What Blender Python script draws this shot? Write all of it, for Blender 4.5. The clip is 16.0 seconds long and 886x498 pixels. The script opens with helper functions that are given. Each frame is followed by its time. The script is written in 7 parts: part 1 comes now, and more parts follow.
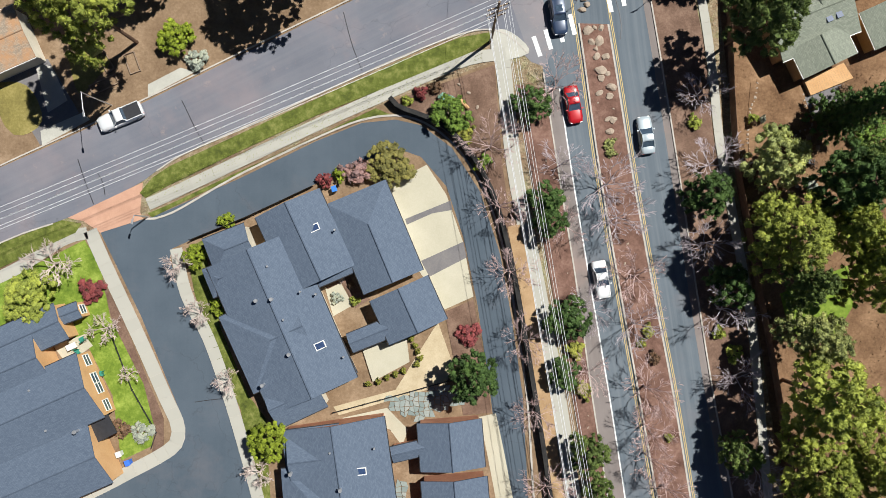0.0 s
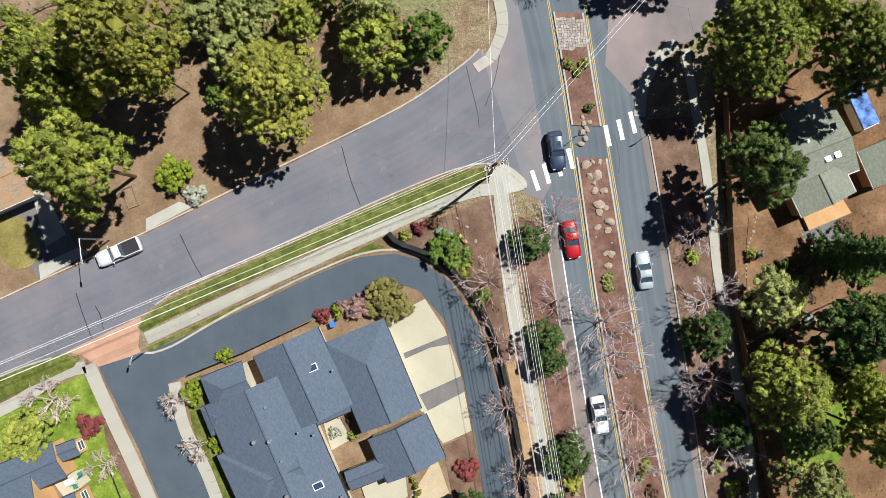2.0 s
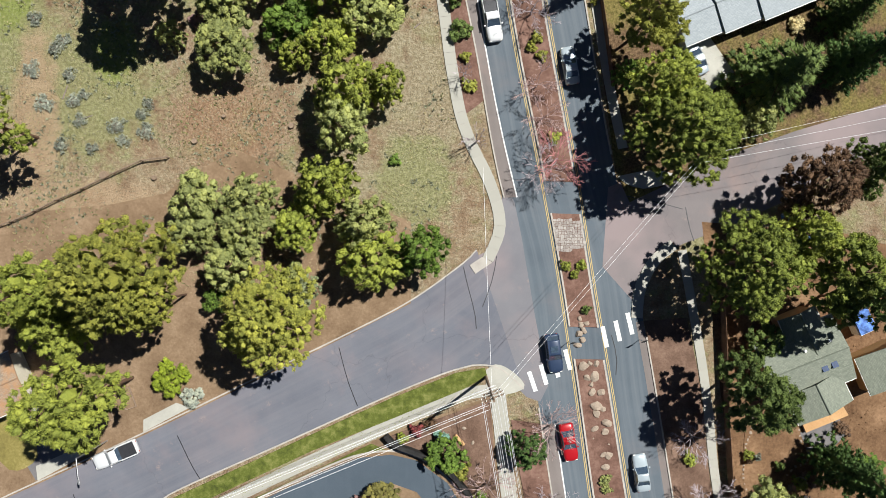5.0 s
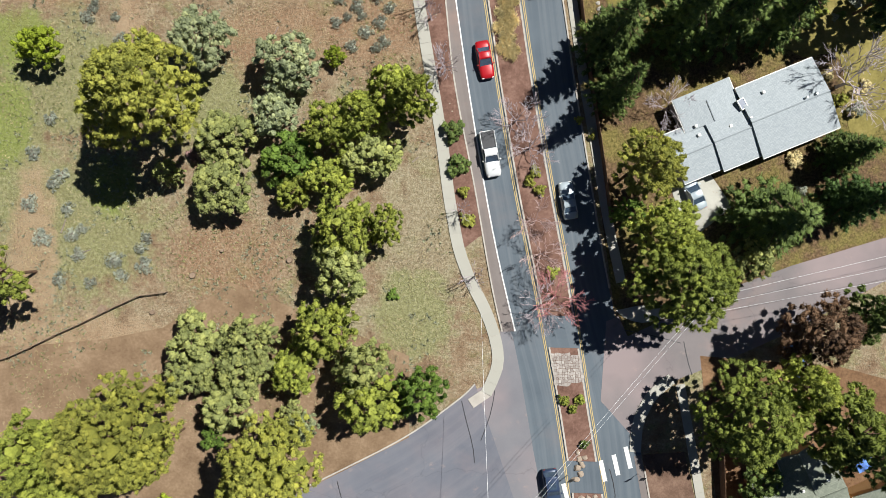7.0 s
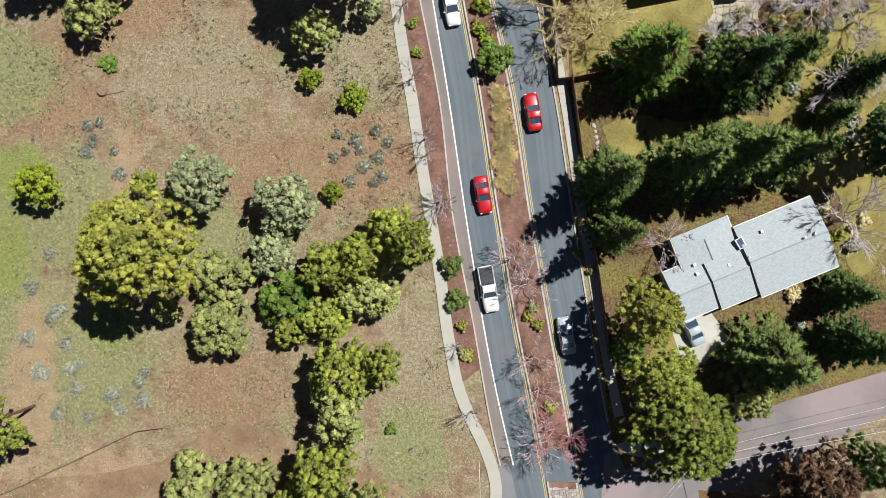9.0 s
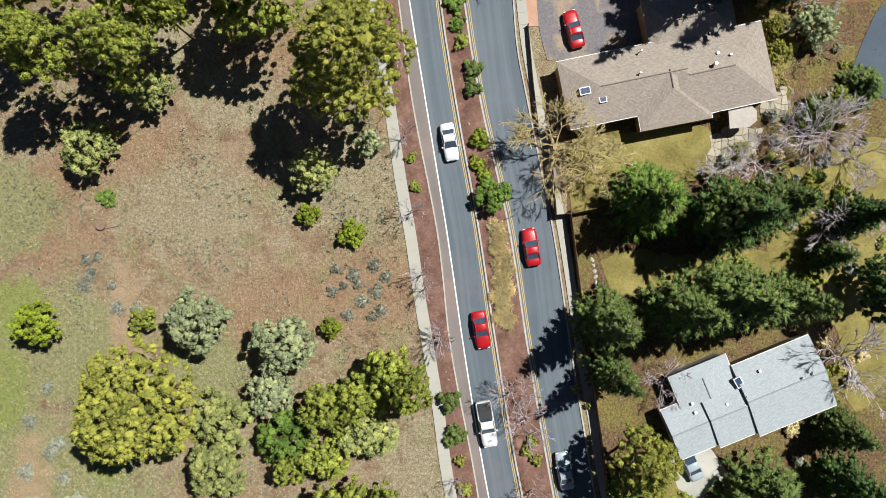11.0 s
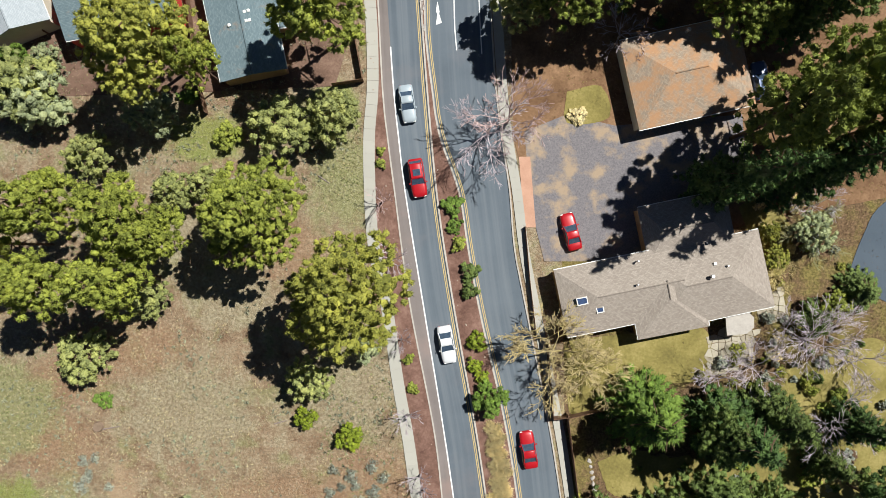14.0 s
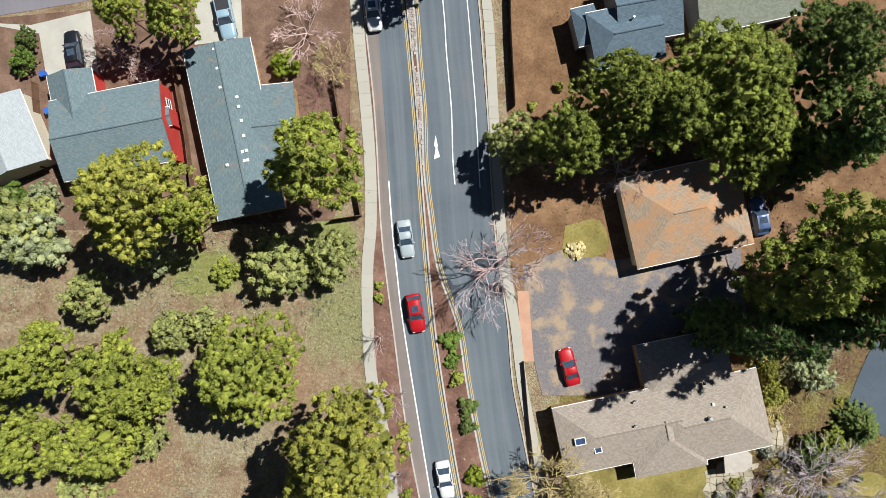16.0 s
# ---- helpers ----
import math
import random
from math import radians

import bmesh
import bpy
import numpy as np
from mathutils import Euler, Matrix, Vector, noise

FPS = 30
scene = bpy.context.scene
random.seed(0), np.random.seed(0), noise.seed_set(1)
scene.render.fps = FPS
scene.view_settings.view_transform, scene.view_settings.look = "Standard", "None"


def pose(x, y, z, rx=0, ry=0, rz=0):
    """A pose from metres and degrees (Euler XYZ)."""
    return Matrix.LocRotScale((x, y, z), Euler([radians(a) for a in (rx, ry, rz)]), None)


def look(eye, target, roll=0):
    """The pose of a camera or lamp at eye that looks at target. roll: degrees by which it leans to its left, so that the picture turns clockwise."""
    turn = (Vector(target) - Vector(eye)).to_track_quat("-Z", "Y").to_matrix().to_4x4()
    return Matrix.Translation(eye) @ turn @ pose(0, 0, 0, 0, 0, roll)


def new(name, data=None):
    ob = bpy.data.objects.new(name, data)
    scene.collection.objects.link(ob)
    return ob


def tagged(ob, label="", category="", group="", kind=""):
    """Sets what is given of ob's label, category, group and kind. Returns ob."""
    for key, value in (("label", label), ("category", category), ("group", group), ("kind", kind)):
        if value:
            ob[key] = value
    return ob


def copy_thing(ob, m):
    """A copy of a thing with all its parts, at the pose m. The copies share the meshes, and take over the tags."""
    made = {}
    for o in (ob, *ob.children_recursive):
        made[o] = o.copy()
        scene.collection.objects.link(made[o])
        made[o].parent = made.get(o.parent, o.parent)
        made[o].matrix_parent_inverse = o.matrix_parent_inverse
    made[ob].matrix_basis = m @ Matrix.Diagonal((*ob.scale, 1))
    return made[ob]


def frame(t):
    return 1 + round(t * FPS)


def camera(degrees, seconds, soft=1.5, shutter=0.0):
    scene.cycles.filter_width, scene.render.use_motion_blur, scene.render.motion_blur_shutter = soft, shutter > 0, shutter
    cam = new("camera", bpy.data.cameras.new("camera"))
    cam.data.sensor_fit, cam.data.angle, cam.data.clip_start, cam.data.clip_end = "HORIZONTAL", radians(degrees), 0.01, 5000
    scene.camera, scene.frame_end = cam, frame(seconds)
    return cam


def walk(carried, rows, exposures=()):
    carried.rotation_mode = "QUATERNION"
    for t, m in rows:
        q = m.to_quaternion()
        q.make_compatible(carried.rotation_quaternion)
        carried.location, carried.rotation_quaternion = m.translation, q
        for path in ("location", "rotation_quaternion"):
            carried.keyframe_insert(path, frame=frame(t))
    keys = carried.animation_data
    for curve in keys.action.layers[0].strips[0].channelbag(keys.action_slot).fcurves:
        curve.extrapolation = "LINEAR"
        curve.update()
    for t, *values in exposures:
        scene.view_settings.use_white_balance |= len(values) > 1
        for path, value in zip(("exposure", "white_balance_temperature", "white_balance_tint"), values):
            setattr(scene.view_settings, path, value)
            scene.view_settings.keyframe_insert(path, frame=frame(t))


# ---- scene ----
import itertools

# ---- camera: a drone that looks straight down and glides north ----
HEIGHT = 88.00
cam = camera(63.9, 16.0, soft=0.6)
walk(cam, [(t, pose(x, 8.302 * t, HEIGHT)) for t, x in ((0, 0), (2, 0.22), (4, 0.45), (6.5, 0.73), (9, 1.01), (12, 1.34), (14, 1.57), (16, 1.79))],
     exposures=((0, 0.41), (16, 0.41)))

# ---- light: one sun and a clear sky ----
SUN = Vector((0.80, 0.60, 0)).normalized()
ELEV = radians(57)
to_sun = Vector((SUN.x * math.cos(ELEV), SUN.y * math.cos(ELEV), math.sin(ELEV)))
sun = new("sun", bpy.data.lights.new("sun", "SUN"))
sun.data.energy, sun.data.angle, sun.data.color = 5.0, radians(0.53), (1.0, 0.995, 0.945)
sun.matrix_world = look(to_sun * 200, (0, 0, 0))
world = bpy.data.worlds.new("sky")
scene.world = world
world.use_nodes = True
wn = world.node_tree.nodes
sky = wn.new("ShaderNodeTexSky")
sky.sky_type, sky.sun_disc = "NISHITA", False
sky.altitude, sky.air_density, sky.dust_density = 2500, 0.45, 0.1
sky.sun_elevation, sky.sun_rotation = ELEV, math.atan2(SUN.x, SUN.y)
wn["Background"].inputs["Strength"].default_value = 0.05
world.node_tree.links.new(sky.outputs["Color"], wn["Background"].inputs["Color"])


# ---- materials ----
class Nodes:
    """Short hand for building a node tree."""

    def __init__(self, name):
        self.m = bpy.data.materials.new(name)
        self.m.use_nodes = True
        self.t = self.m.node_tree
        self.b = self.t.nodes["Principled BSDF"]

    def add(self, kind, **links):
        n = self.t.nodes.new(kind)
        for key, v in links.items():
            self.put(n.inputs[key.replace("_", " ")], v)
        return n

    def put(self, socket, v):
        if isinstance(v, bpy.types.NodeSocket):
            self.t.links.new(v, socket)
        else:
            socket.default_value = v

    def noise(self, scale, detail=4, rough=0.6, vec=None):
        n = self.add("ShaderNodeTexNoise", Scale=scale, Detail=detail, Roughness=rough)
        self.put(n.inputs["Vector"], vec or self.pos())
        return n.outputs["Fac"]

    def pos(self):
        return self.add("ShaderNodeTexCoord").outputs["Object"]

    def ramp(self, fac, stops):
        n = self.add("ShaderNodeValToRGB", Fac=fac)
        e = n.color_ramp.elements
        while len(e) < len(stops):
            e.new(0.5)
        for el, (p, c) in zip(e, stops):
            el.position, el.color = p, (*c, 1) if len(c) == 3 else c
        return n.outputs["Color"]

    def mix(self, fac, a, b, blend="MIX"):
        n = self.add("ShaderNodeMix")
        n.data_type, n.blend_type = "RGBA", blend
        self.put(n.inputs[0], fac)
        self.put(n.inputs[6], a if isinstance(a, bpy.types.NodeSocket) else (*a, 1))
        self.put(n.inputs[7], b if isinstance(b, bpy.types.NodeSocket) else (*b, 1))
        return n.outputs[2]

    def math(self, op, a, b=0.0):
        n = self.add("ShaderNodeMath")
        n.operation = op
        self.put(n.inputs[0], a)
        self.put(n.inputs[1], b)
        return n.outputs[0]

    def bump(self, height, strength=0.4, distance=0.02):
        n = self.add("ShaderNodeBump", Height=height, Strength=strength, Distance=distance)
        self.put(self.b.inputs["Normal"], n.outputs["Normal"])

    def done(self, color, rough=0.85, metal=0.0, spec=0.3):
        self.put(self.b.inputs["Base Color"], color if isinstance(color, bpy.types.NodeSocket) else (*color, 1))
        self.put(self.b.inputs["Roughness"], rough)
        self.b.inputs["Metallic"].default_value = metal
        self.b.inputs["Specular IOR Level"].default_value = spec
        return self.m


def surface(name, dark, light, big=0.25, fine=6.0, rough=0.88, bump=0.4, spec=0.25, mid=None):
    """A mottled surface with patches and grain."""
    n = Nodes(name)
    a, b = n.noise(big, 5, 0.62), n.noise(fine, 6, 0.7)
    f = n.math("ADD", n.math("MULTIPLY", a, 0.6), n.math("MULTIPLY", b, 0.4))
    stops = [(0.34, dark), (0.66, light)] if mid is None else [(0.32, dark), (0.5, mid), (0.68, light)]
    n.bump(b, bump, 0.03)
    return n.done(n.ramp(f, stops), rough, 0, spec)


def plain(name, color, rough=0.5, metal=0.0, spec=0.5, vary=0.12, scale=3.0):
    n = Nodes(name)
    f = n.noise(scale, 4)
    d = tuple(c * (1 - vary) for c in color)
    l = tuple(min(1, c * (1 + vary)) for c in color)
    return n.done(n.ramp(f, [(0.35, d), (0.65, l)]), rough, metal, spec)


def asphalt(name, dark, light, worn, streak=0.35, cracks=0.0, rosy=0.0):
    """Asphalt with lengthwise wear from the UV's x, patches and grain."""
    n = Nodes(name)
    uv = n.add("ShaderNodeUVMap").outputs["UV"]
    mp = n.add("ShaderNodeMapping", Vector=uv)
    mp.inputs["Scale"].default_value = (1.6, 0.03, 1)
    s = n.noise(1.0, 4, 0.55, mp.outputs["Vector"])
    a, b = n.noise(0.12, 5, 0.6), n.noise(14, 5, 0.75)
    base = n.ramp(n.math("ADD", n.math("MULTIPLY", a, 0.65), n.math("MULTIPLY", b, 0.35)), [(0.35, dark), (0.65, light)])
    col = n.mix(n.math("MULTIPLY", n.ramp(s, [(0.42, (0, 0, 0)), (0.68, (1, 1, 1))]), streak), base, worn)
    if cracks:
        warp = n.add("ShaderNodeVectorMath")
        warp.operation = "ADD"
        n.put(warp.inputs[0], n.pos())
        nz = n.add("ShaderNodeTexNoise", Scale=0.5, Detail=5.0)
        n.put(nz.inputs["Vector"], n.pos())
        sc = n.add("ShaderNodeVectorMath")
        sc.operation = "SCALE"
        n.put(sc.inputs[0], nz.outputs["Color"])
        sc.inputs["Scale"].default_value = 3.0
        n.put(warp.inputs[1], sc.outputs["Vector"])
        vor = n.add("ShaderNodeTexVoronoi", Scale=0.055)
        vor.feature = "DISTANCE_TO_EDGE"
        n.put(vor.inputs["Vector"], warp.outputs["Vector"])
        cr = n.ramp(vor.outputs["Distance"], [(0.0, (1, 1, 1)), (0.003, (0, 0, 0))])
        col = n.mix(n.math("MULTIPLY", cr, cracks), col, (0.03, 0.03, 0.035))
    stain = n.noise(0.09, 5, 0.65)
    col = n.mix(n.ramp(stain, [(0.55, (0, 0, 0)), (0.70, (0.55, 0.55, 0.55))]), col, tuple(c * k for c, k in zip(light, (1.35, 1.08, 0.98))))
    if rosy:
        col = n.mix(n.math("MULTIPLY", n.ramp(n.noise(0.07, 4, 0.55), [(0.44, (0, 0, 0)), (0.62, (1, 1, 1))]), rosy), col, (0.30, 0.235, 0.235))
        col = n.mix(n.ramp(n.noise(0.5, 6, 0.75), [(0.60, (0, 0, 0)), (0.72, (0.45, 0.45, 0.45))]), col, (0.36, 0.27, 0.24))
    n.bump(b, 0.5, 0.01)
    return n.done(col, 0.85, 0, 0.3)


def foliage(name):
    """Leaves, tinted by the object's own colour, with a shift from clump to clump; shaded gaps and highlights are
    painted in.
    """
    n = Nodes(name)
    col = n.add("ShaderNodeObjectInfo").outputs["Color"]
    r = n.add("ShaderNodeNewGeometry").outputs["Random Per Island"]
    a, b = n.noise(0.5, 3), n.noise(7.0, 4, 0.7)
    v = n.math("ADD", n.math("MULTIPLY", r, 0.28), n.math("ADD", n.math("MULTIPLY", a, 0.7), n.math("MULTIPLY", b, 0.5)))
    # low noise painted dark like shaded gaps, high noise bright like sunlit tufts
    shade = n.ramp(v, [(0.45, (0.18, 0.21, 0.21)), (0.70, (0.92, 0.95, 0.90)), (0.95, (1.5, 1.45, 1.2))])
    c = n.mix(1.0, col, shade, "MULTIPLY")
    n.bump(b, 0.6, 0.12)
    m = n.done(c, 0.65, 0, 0.2)
    tr = n.add("ShaderNodeBsdfTranslucent")
    n.put(tr.inputs["Color"], c)
    mx = n.add("ShaderNodeMixShader", Fac=0.12)
    n.put(mx.inputs[1], n.b.outputs[0])
    n.put(mx.inputs[2], tr.outputs[0])
    n.put(n.t.nodes["Material Output"].inputs["Surface"], mx.outputs[0])
    return m


def patches(n, spots, warp):
    """A mask of soft-edged oval patches (x, y, half width, half depth) with ragged rims."""
    out = None
    for x, y, rx, ry in spots:
        mp = n.add("ShaderNodeMapping", Vector=n.pos())
        mp.inputs["Location"].default_value = (-x / rx, -y / ry, 0)
        mp.inputs["Scale"].default_value = (1 / rx, 1 / ry, 0)
        ln = n.add("ShaderNodeVectorMath")
        ln.operation = "LENGTH"
        n.put(ln.inputs[0], mp.outputs["Vector"])
        k = n.math("SUBTRACT", 1.25, ln.outputs["Value"])
        out = k if out is None else n.math("MAXIMUM", out, k)
    return n.ramp(n.math("ADD", out, n.math("MULTIPLY", n.math("SUBTRACT", warp, 0.5), 1.9)), [(0.12, (0, 0, 0)), (0.5, (1, 1, 1))])


def field(name):
    """Dry meadow: red-brown soil, straw, grey tufts and fresh green in broad patches."""
    n = Nodes(name)
    a, b, c, d = n.noise(0.10, 6, 0.65), n.noise(0.45, 7, 0.72), n.noise(2.4, 8, 0.8), n.noise(11, 5, 0.75)
    cd = n.math("ADD", n.math("MULTIPLY", c, 0.6), n.math("MULTIPLY", d, 0.4))
    soil = n.ramp(n.math("ADD", n.math("MULTIPLY", b, 0.35), n.math("MULTIPLY", cd, 0.65)),
                  [(0.38, (0.10, 0.06, 0.036)), (0.5, (0.265, 0.178, 0.112)), (0.61, (0.44, 0.335, 0.235))])
    red = n.ramp(cd, [(0.38, (0.12, 0.06, 0.034)), (0.5, (0.28, 0.165, 0.097)), (0.61, (0.43, 0.295, 0.195))])
    straw = n.ramp(cd, [(0.38, (0.11, 0.09, 0.05)), (0.5, (0.29, 0.245, 0.155)), (0.61, (0.51, 0.455, 0.33))])
    green = n.ramp(cd, [(0.38, (0.09, 0.10, 0.034)), (0.5, (0.225, 0.23, 0.10)), (0.61, (0.40, 0.385, 0.215))])
    fresh = n.ramp(cd, [(0.36, (0.10, 0.14, 0.02)), (0.64, (0.30, 0.345, 0.09))])
    bare = n.ramp(n.math("ADD", n.math("MULTIPLY", b, 0.6), n.math("MULTIPLY", d, 0.4)), [(0.36, (0.27, 0.175, 0.105)), (0.64, (0.43, 0.315, 0.205))])
    col = n.mix(n.ramp(n.math("ADD", n.math("MULTIPLY", a, 0.4), n.math("MULTIPLY", b, 0.6)), [(0.44, (0, 0, 0)), (0.60, (0.8, 0.8, 0.8))]), soil, straw)
    col = n.mix(n.ramp(n.noise(0.23, 6, 0.7), [(0.52, (0, 0, 0)), (0.63, (0.65, 0.65, 0.65))]), col, green)
    for spots, mat, amount in (([(-8, 86, 6, 6), (-18, 84, 10, 5), (-47, 92, 7, 4), (-20, 116, 7, 5), (-38, 104, 8, 4), (-4, 110, 4, 6), (-26, 57, 7, 6), (-45, 100, 6, 3)], red, 0.6),
                               ([(-30, 96, 9, 6), (-2, 58, 6, 12), (-10, 100, 7, 6), (-24, 110, 6, 4), (-12, 50, 6, 4), (-33, 118, 5, 4)], straw, 0.7),
                               ([(-44, 61, 10, 9), (-47, 79, 9, 8), (-53, 70, 6, 12), (-10, 125, 5, 6), (-3, 50, 5, 6), (-28, 76, 5, 6), (-52, 96, 6, 6)], green, 0.8),
                               ([(-53, 74, 3, 6), (-28, 130, 5, 3), (-12, 134, 3, 3), (-52, 84, 4, 4), (-40, 66, 3, 4)], fresh, 0.7),
                               ([(-43, 46, 11, 4), (-50, 57, 3, 12), (-38, 82, 2, 8)], bare, 0.85)):
        col = n.mix(n.math("MULTIPLY", patches(n, spots, b), amount), col, mat)
    tuft = n.noise(4.2, 3, 0.6)
    col = n.mix(n.ramp(tuft, [(0.57, (0, 0, 0)), (0.64, (0.75, 0.75, 0.75))]), col, n.ramp(d, [(0.42, (0.06, 0.058, 0.036)), (0.6, (0.36, 0.345, 0.255))]))
    n.bump(n.math("ADD", n.math("ADD", c, n.math("MULTIPLY", d, 0.6)), tuft), 0.9, 0.16)
    return n.done(col, 0.95, 0, 0.1)


def shingle(name, dark, light, patch=None, amount=0.0):
    """Roof shingles in courses down the slope (UV in metres), with moss or needles."""
    n = Nodes(name)
    uv = n.add("ShaderNodeUVMap").outputs["UV"]
    br = n.add("ShaderNodeTexBrick", Vector=uv, Scale=1.0)
    br.inputs["Brick Width"].default_value, br.inputs["Row Height"].default_value = 0.32, 0.16
    br.inputs["Mortar Size"].default_value = 0.012
    br.inputs["Color1"].default_value, br.inputs["Color2"].default_value = (*dark, 1), (*light, 1)
    br.inputs["Mortar"].default_value = (*(c * 0.8 for c in dark), 1)
    a, b = n.noise(0.3, 5), n.noise(9, 5, 0.75)
    col = n.mix(n.math("MULTIPLY", a, 0.55), br.outputs["Color"], light)
    col = n.mix(n.ramp(b, [(0.45, (0, 0, 0)), (0.85, (0.28, 0.28, 0.28))]), col, tuple(c * 0.65 for c in dark))
    if patch:
        col = n.mix(n.ramp(n.noise(0.55, 6, 0.7), [(0.58 - amount, (0, 0, 0)), (0.76 - amount, (0.75, 0.75, 0.75))]), col, patch)
    n.bump(n.math("ADD", br.outputs["Fac"], n.math("MULTIPLY", b, -1.0)), 0.2, 0.012)
    return n.done(col, 0.88, 0, 0.2)


M = {}
M["field"] = field("meadow")
M["lane"] = asphalt("lane asphalt", (0.084, 0.104, 0.126), (0.118, 0.142, 0.167), (0.175, 0.195, 0.215), 0.5)
M["street"] = asphalt("street asphalt", (0.112, 0.118, 0.145), (0.16, 0.166, 0.195), (0.19, 0.19, 0.21), 0.35, 0.25, 0.25)
M["junction"] = asphalt("worn junction asphalt", (0.15, 0.148, 0.168), (0.205, 0.20, 0.215), (0.23, 0.22, 0.23), 0.0, 0.3, 0.6)
M["drive"] = asphalt("sealed asphalt", (0.055, 0.075, 0.098), (0.085, 0.108, 0.135), (0.10, 0.122, 0.148), 0.1, 0.25)
M["bike"] = asphalt("bike lane asphalt", (0.15, 0.128, 0.12), (0.215, 0.185, 0.175), (0.25, 0.22, 0.21), 0.3)
M["concrete"] = surface("concrete", (0.33, 0.32, 0.285), (0.48, 0.465, 0.41), 0.3, 9, 0.85, 0.2)
M["kerb"] = surface("kerb concrete", (0.33, 0.30, 0.27), (0.50, 0.46, 0.41), 0.6, 9, 0.85, 0.2)
M["pale"] = surface("pale concrete", (0.38, 0.35, 0.265), (0.49, 0.455, 0.36), 0.2, 8, 0.85, 0.2)
M["apron"] = surface("red concrete", (0.40, 0.22, 0.15), (0.52, 0.31, 0.22), 0.5, 8, 0.85, 0.2)
M["soil"] = surface("bark soil", (0.085, 0.05, 0.036), (0.26, 0.17, 0.125), 0.4, 5, 0.95, 0.9, 0.1, mid=(0.16, 0.10, 0.073))
M["median"] = surface("median soil", (0.08, 0.042, 0.032), (0.285, 0.175, 0.138), 0.4, 3, 0.95, 0.9, 0.1, mid=(0.168, 0.095, 0.073))
M["dirt"] = surface("brown dirt", (0.13, 0.083, 0.05), (0.33, 0.235, 0.155), 0.3, 3, 0.95, 0.9, 0.1, mid=(0.215, 0.145, 0.09))
M["strip"] = surface("orange dirt strip", (0.26, 0.16, 0.085), (0.45, 0.31, 0.18), 0.5, 6, 0.95, 0.5, 0.1)
M["lawn"] = surface("green lawn", (0.045, 0.055, 0.015), (0.24, 0.24, 0.08), 0.8, 2.6, 0.9, 1.0, 0.1, mid=(0.105, 0.125, 0.026))
M["fresh"] = surface("bright green lawn", (0.07, 0.12, 0.015), (0.30, 0.37, 0.075), 0.5, 3.0, 0.9, 1.0, 0.1, mid=(0.15, 0.215, 0.03))
M["sand"] = surface("tan gravel", (0.36, 0.28, 0.17), (0.54, 0.45, 0.31), 0.4, 7, 0.9, 0.4)
M["drylawn"] = surface("dry lawn", (0.12, 0.10, 0.035), (0.34, 0.28, 0.11), 0.25, 3, 0.9, 0.9, 0.1, mid=(0.22, 0.185, 0.06))
n = Nodes("needle-strewn ground")
f = n.noise(3.2, 7, 0.8)
base = n.ramp(f, [(0.36, (0.045, 0.028, 0.016)), (0.5, (0.125, 0.08, 0.045)), (0.66, (0.25, 0.165, 0.10))])
dry = n.ramp(f, [(0.36, (0.07, 0.065, 0.016)), (0.64, (0.26, 0.215, 0.075))])
n.bump(f, 0.9, 0.06)
M["woods"] = n.done(n.mix(n.ramp(n.noise(0.13, 6, 0.7), [(0.46, (0, 0, 0)), (0.58, (0.85, 0.85, 0.85))]), base, dry), 0.95, 0, 0.1)
M["yard"] = surface("red-brown yard soil", (0.085, 0.045, 0.025), (0.31, 0.19, 0.11), 0.3, 3, 0.95, 0.9, 0.1, mid=(0.185, 0.108, 0.06))
M["wet"] = surface("dull parking", (0.12, 0.115, 0.125), (0.20, 0.185, 0.18), 0.35, 6, 0.85, 0.4)
n = Nodes("sandy parking asphalt")
f = n.noise(0.28, 6, 0.6)
M["sandy"] = n.done(n.mix(n.ramp(f, [(0.5, (0, 0, 0)), (0.62, (0.7, 0.7, 0.7))]), n.ramp(n.noise(5, 5, 0.7), [(0.35, (0.13, 0.12, 0.13)), (0.65, (0.21, 0.195, 0.20))]), (0.40, 0.29, 0.18)), 0.9, 0, 0.2)
M["white"] = surface("white road paint", (0.62, 0.62, 0.62), (0.82, 0.82, 0.82), 1.5, 14, 0.7, 0.1)
M["yellow"] = surface("yellow road paint", (0.40, 0.29, 0.12), (0.56, 0.43, 0.20), 1.5, 14, 0.7, 0.1)
M["stone"] = surface("field stone", (0.24, 0.19, 0.15), (0.46, 0.37, 0.29), 1.2, 9, 0.9, 0.6)
M["pave"] = surface("grey cobble", (0.30, 0.27, 0.25), (0.52, 0.48, 0.44), 1.2, 9, 0.9, 0.5)
M["flag"] = surface("flagstone", (0.30, 0.34, 0.33), (0.50, 0.52, 0.49), 0.9, 9, 0.85, 0.4)
M["roof_slate"] = shingle("slate shingles", (0.078, 0.103, 0.147), (0.116, 0.147, 0.198))
M["roof_blue"] = shingle("blue shingles", (0.10, 0.145, 0.165), (0.17, 0.225, 0.245), (0.30, 0.21, 0.14), 0.0)
M["roof_green"] = shingle("olive shingles", (0.15, 0.17, 0.135), (0.25, 0.265, 0.215))
M["roof_pale"] = shingle("pale shingles", (0.30, 0.335, 0.36), (0.40, 0.435, 0.46))
M["roof_brown"] = shingle("brown shingles", (0.235, 0.195, 0.165), (0.36, 0.315, 0.27))
M["roof_rust"] = shingle("needle covered shingles", (0.23, 0.18, 0.135), (0.36, 0.29, 0.22), (0.42, 0.22, 0.105), 0.17)
M["roof_deep"] = shingle("deep blue shingles", (0.07, 0.105, 0.14), (0.13, 0.18, 0.225))
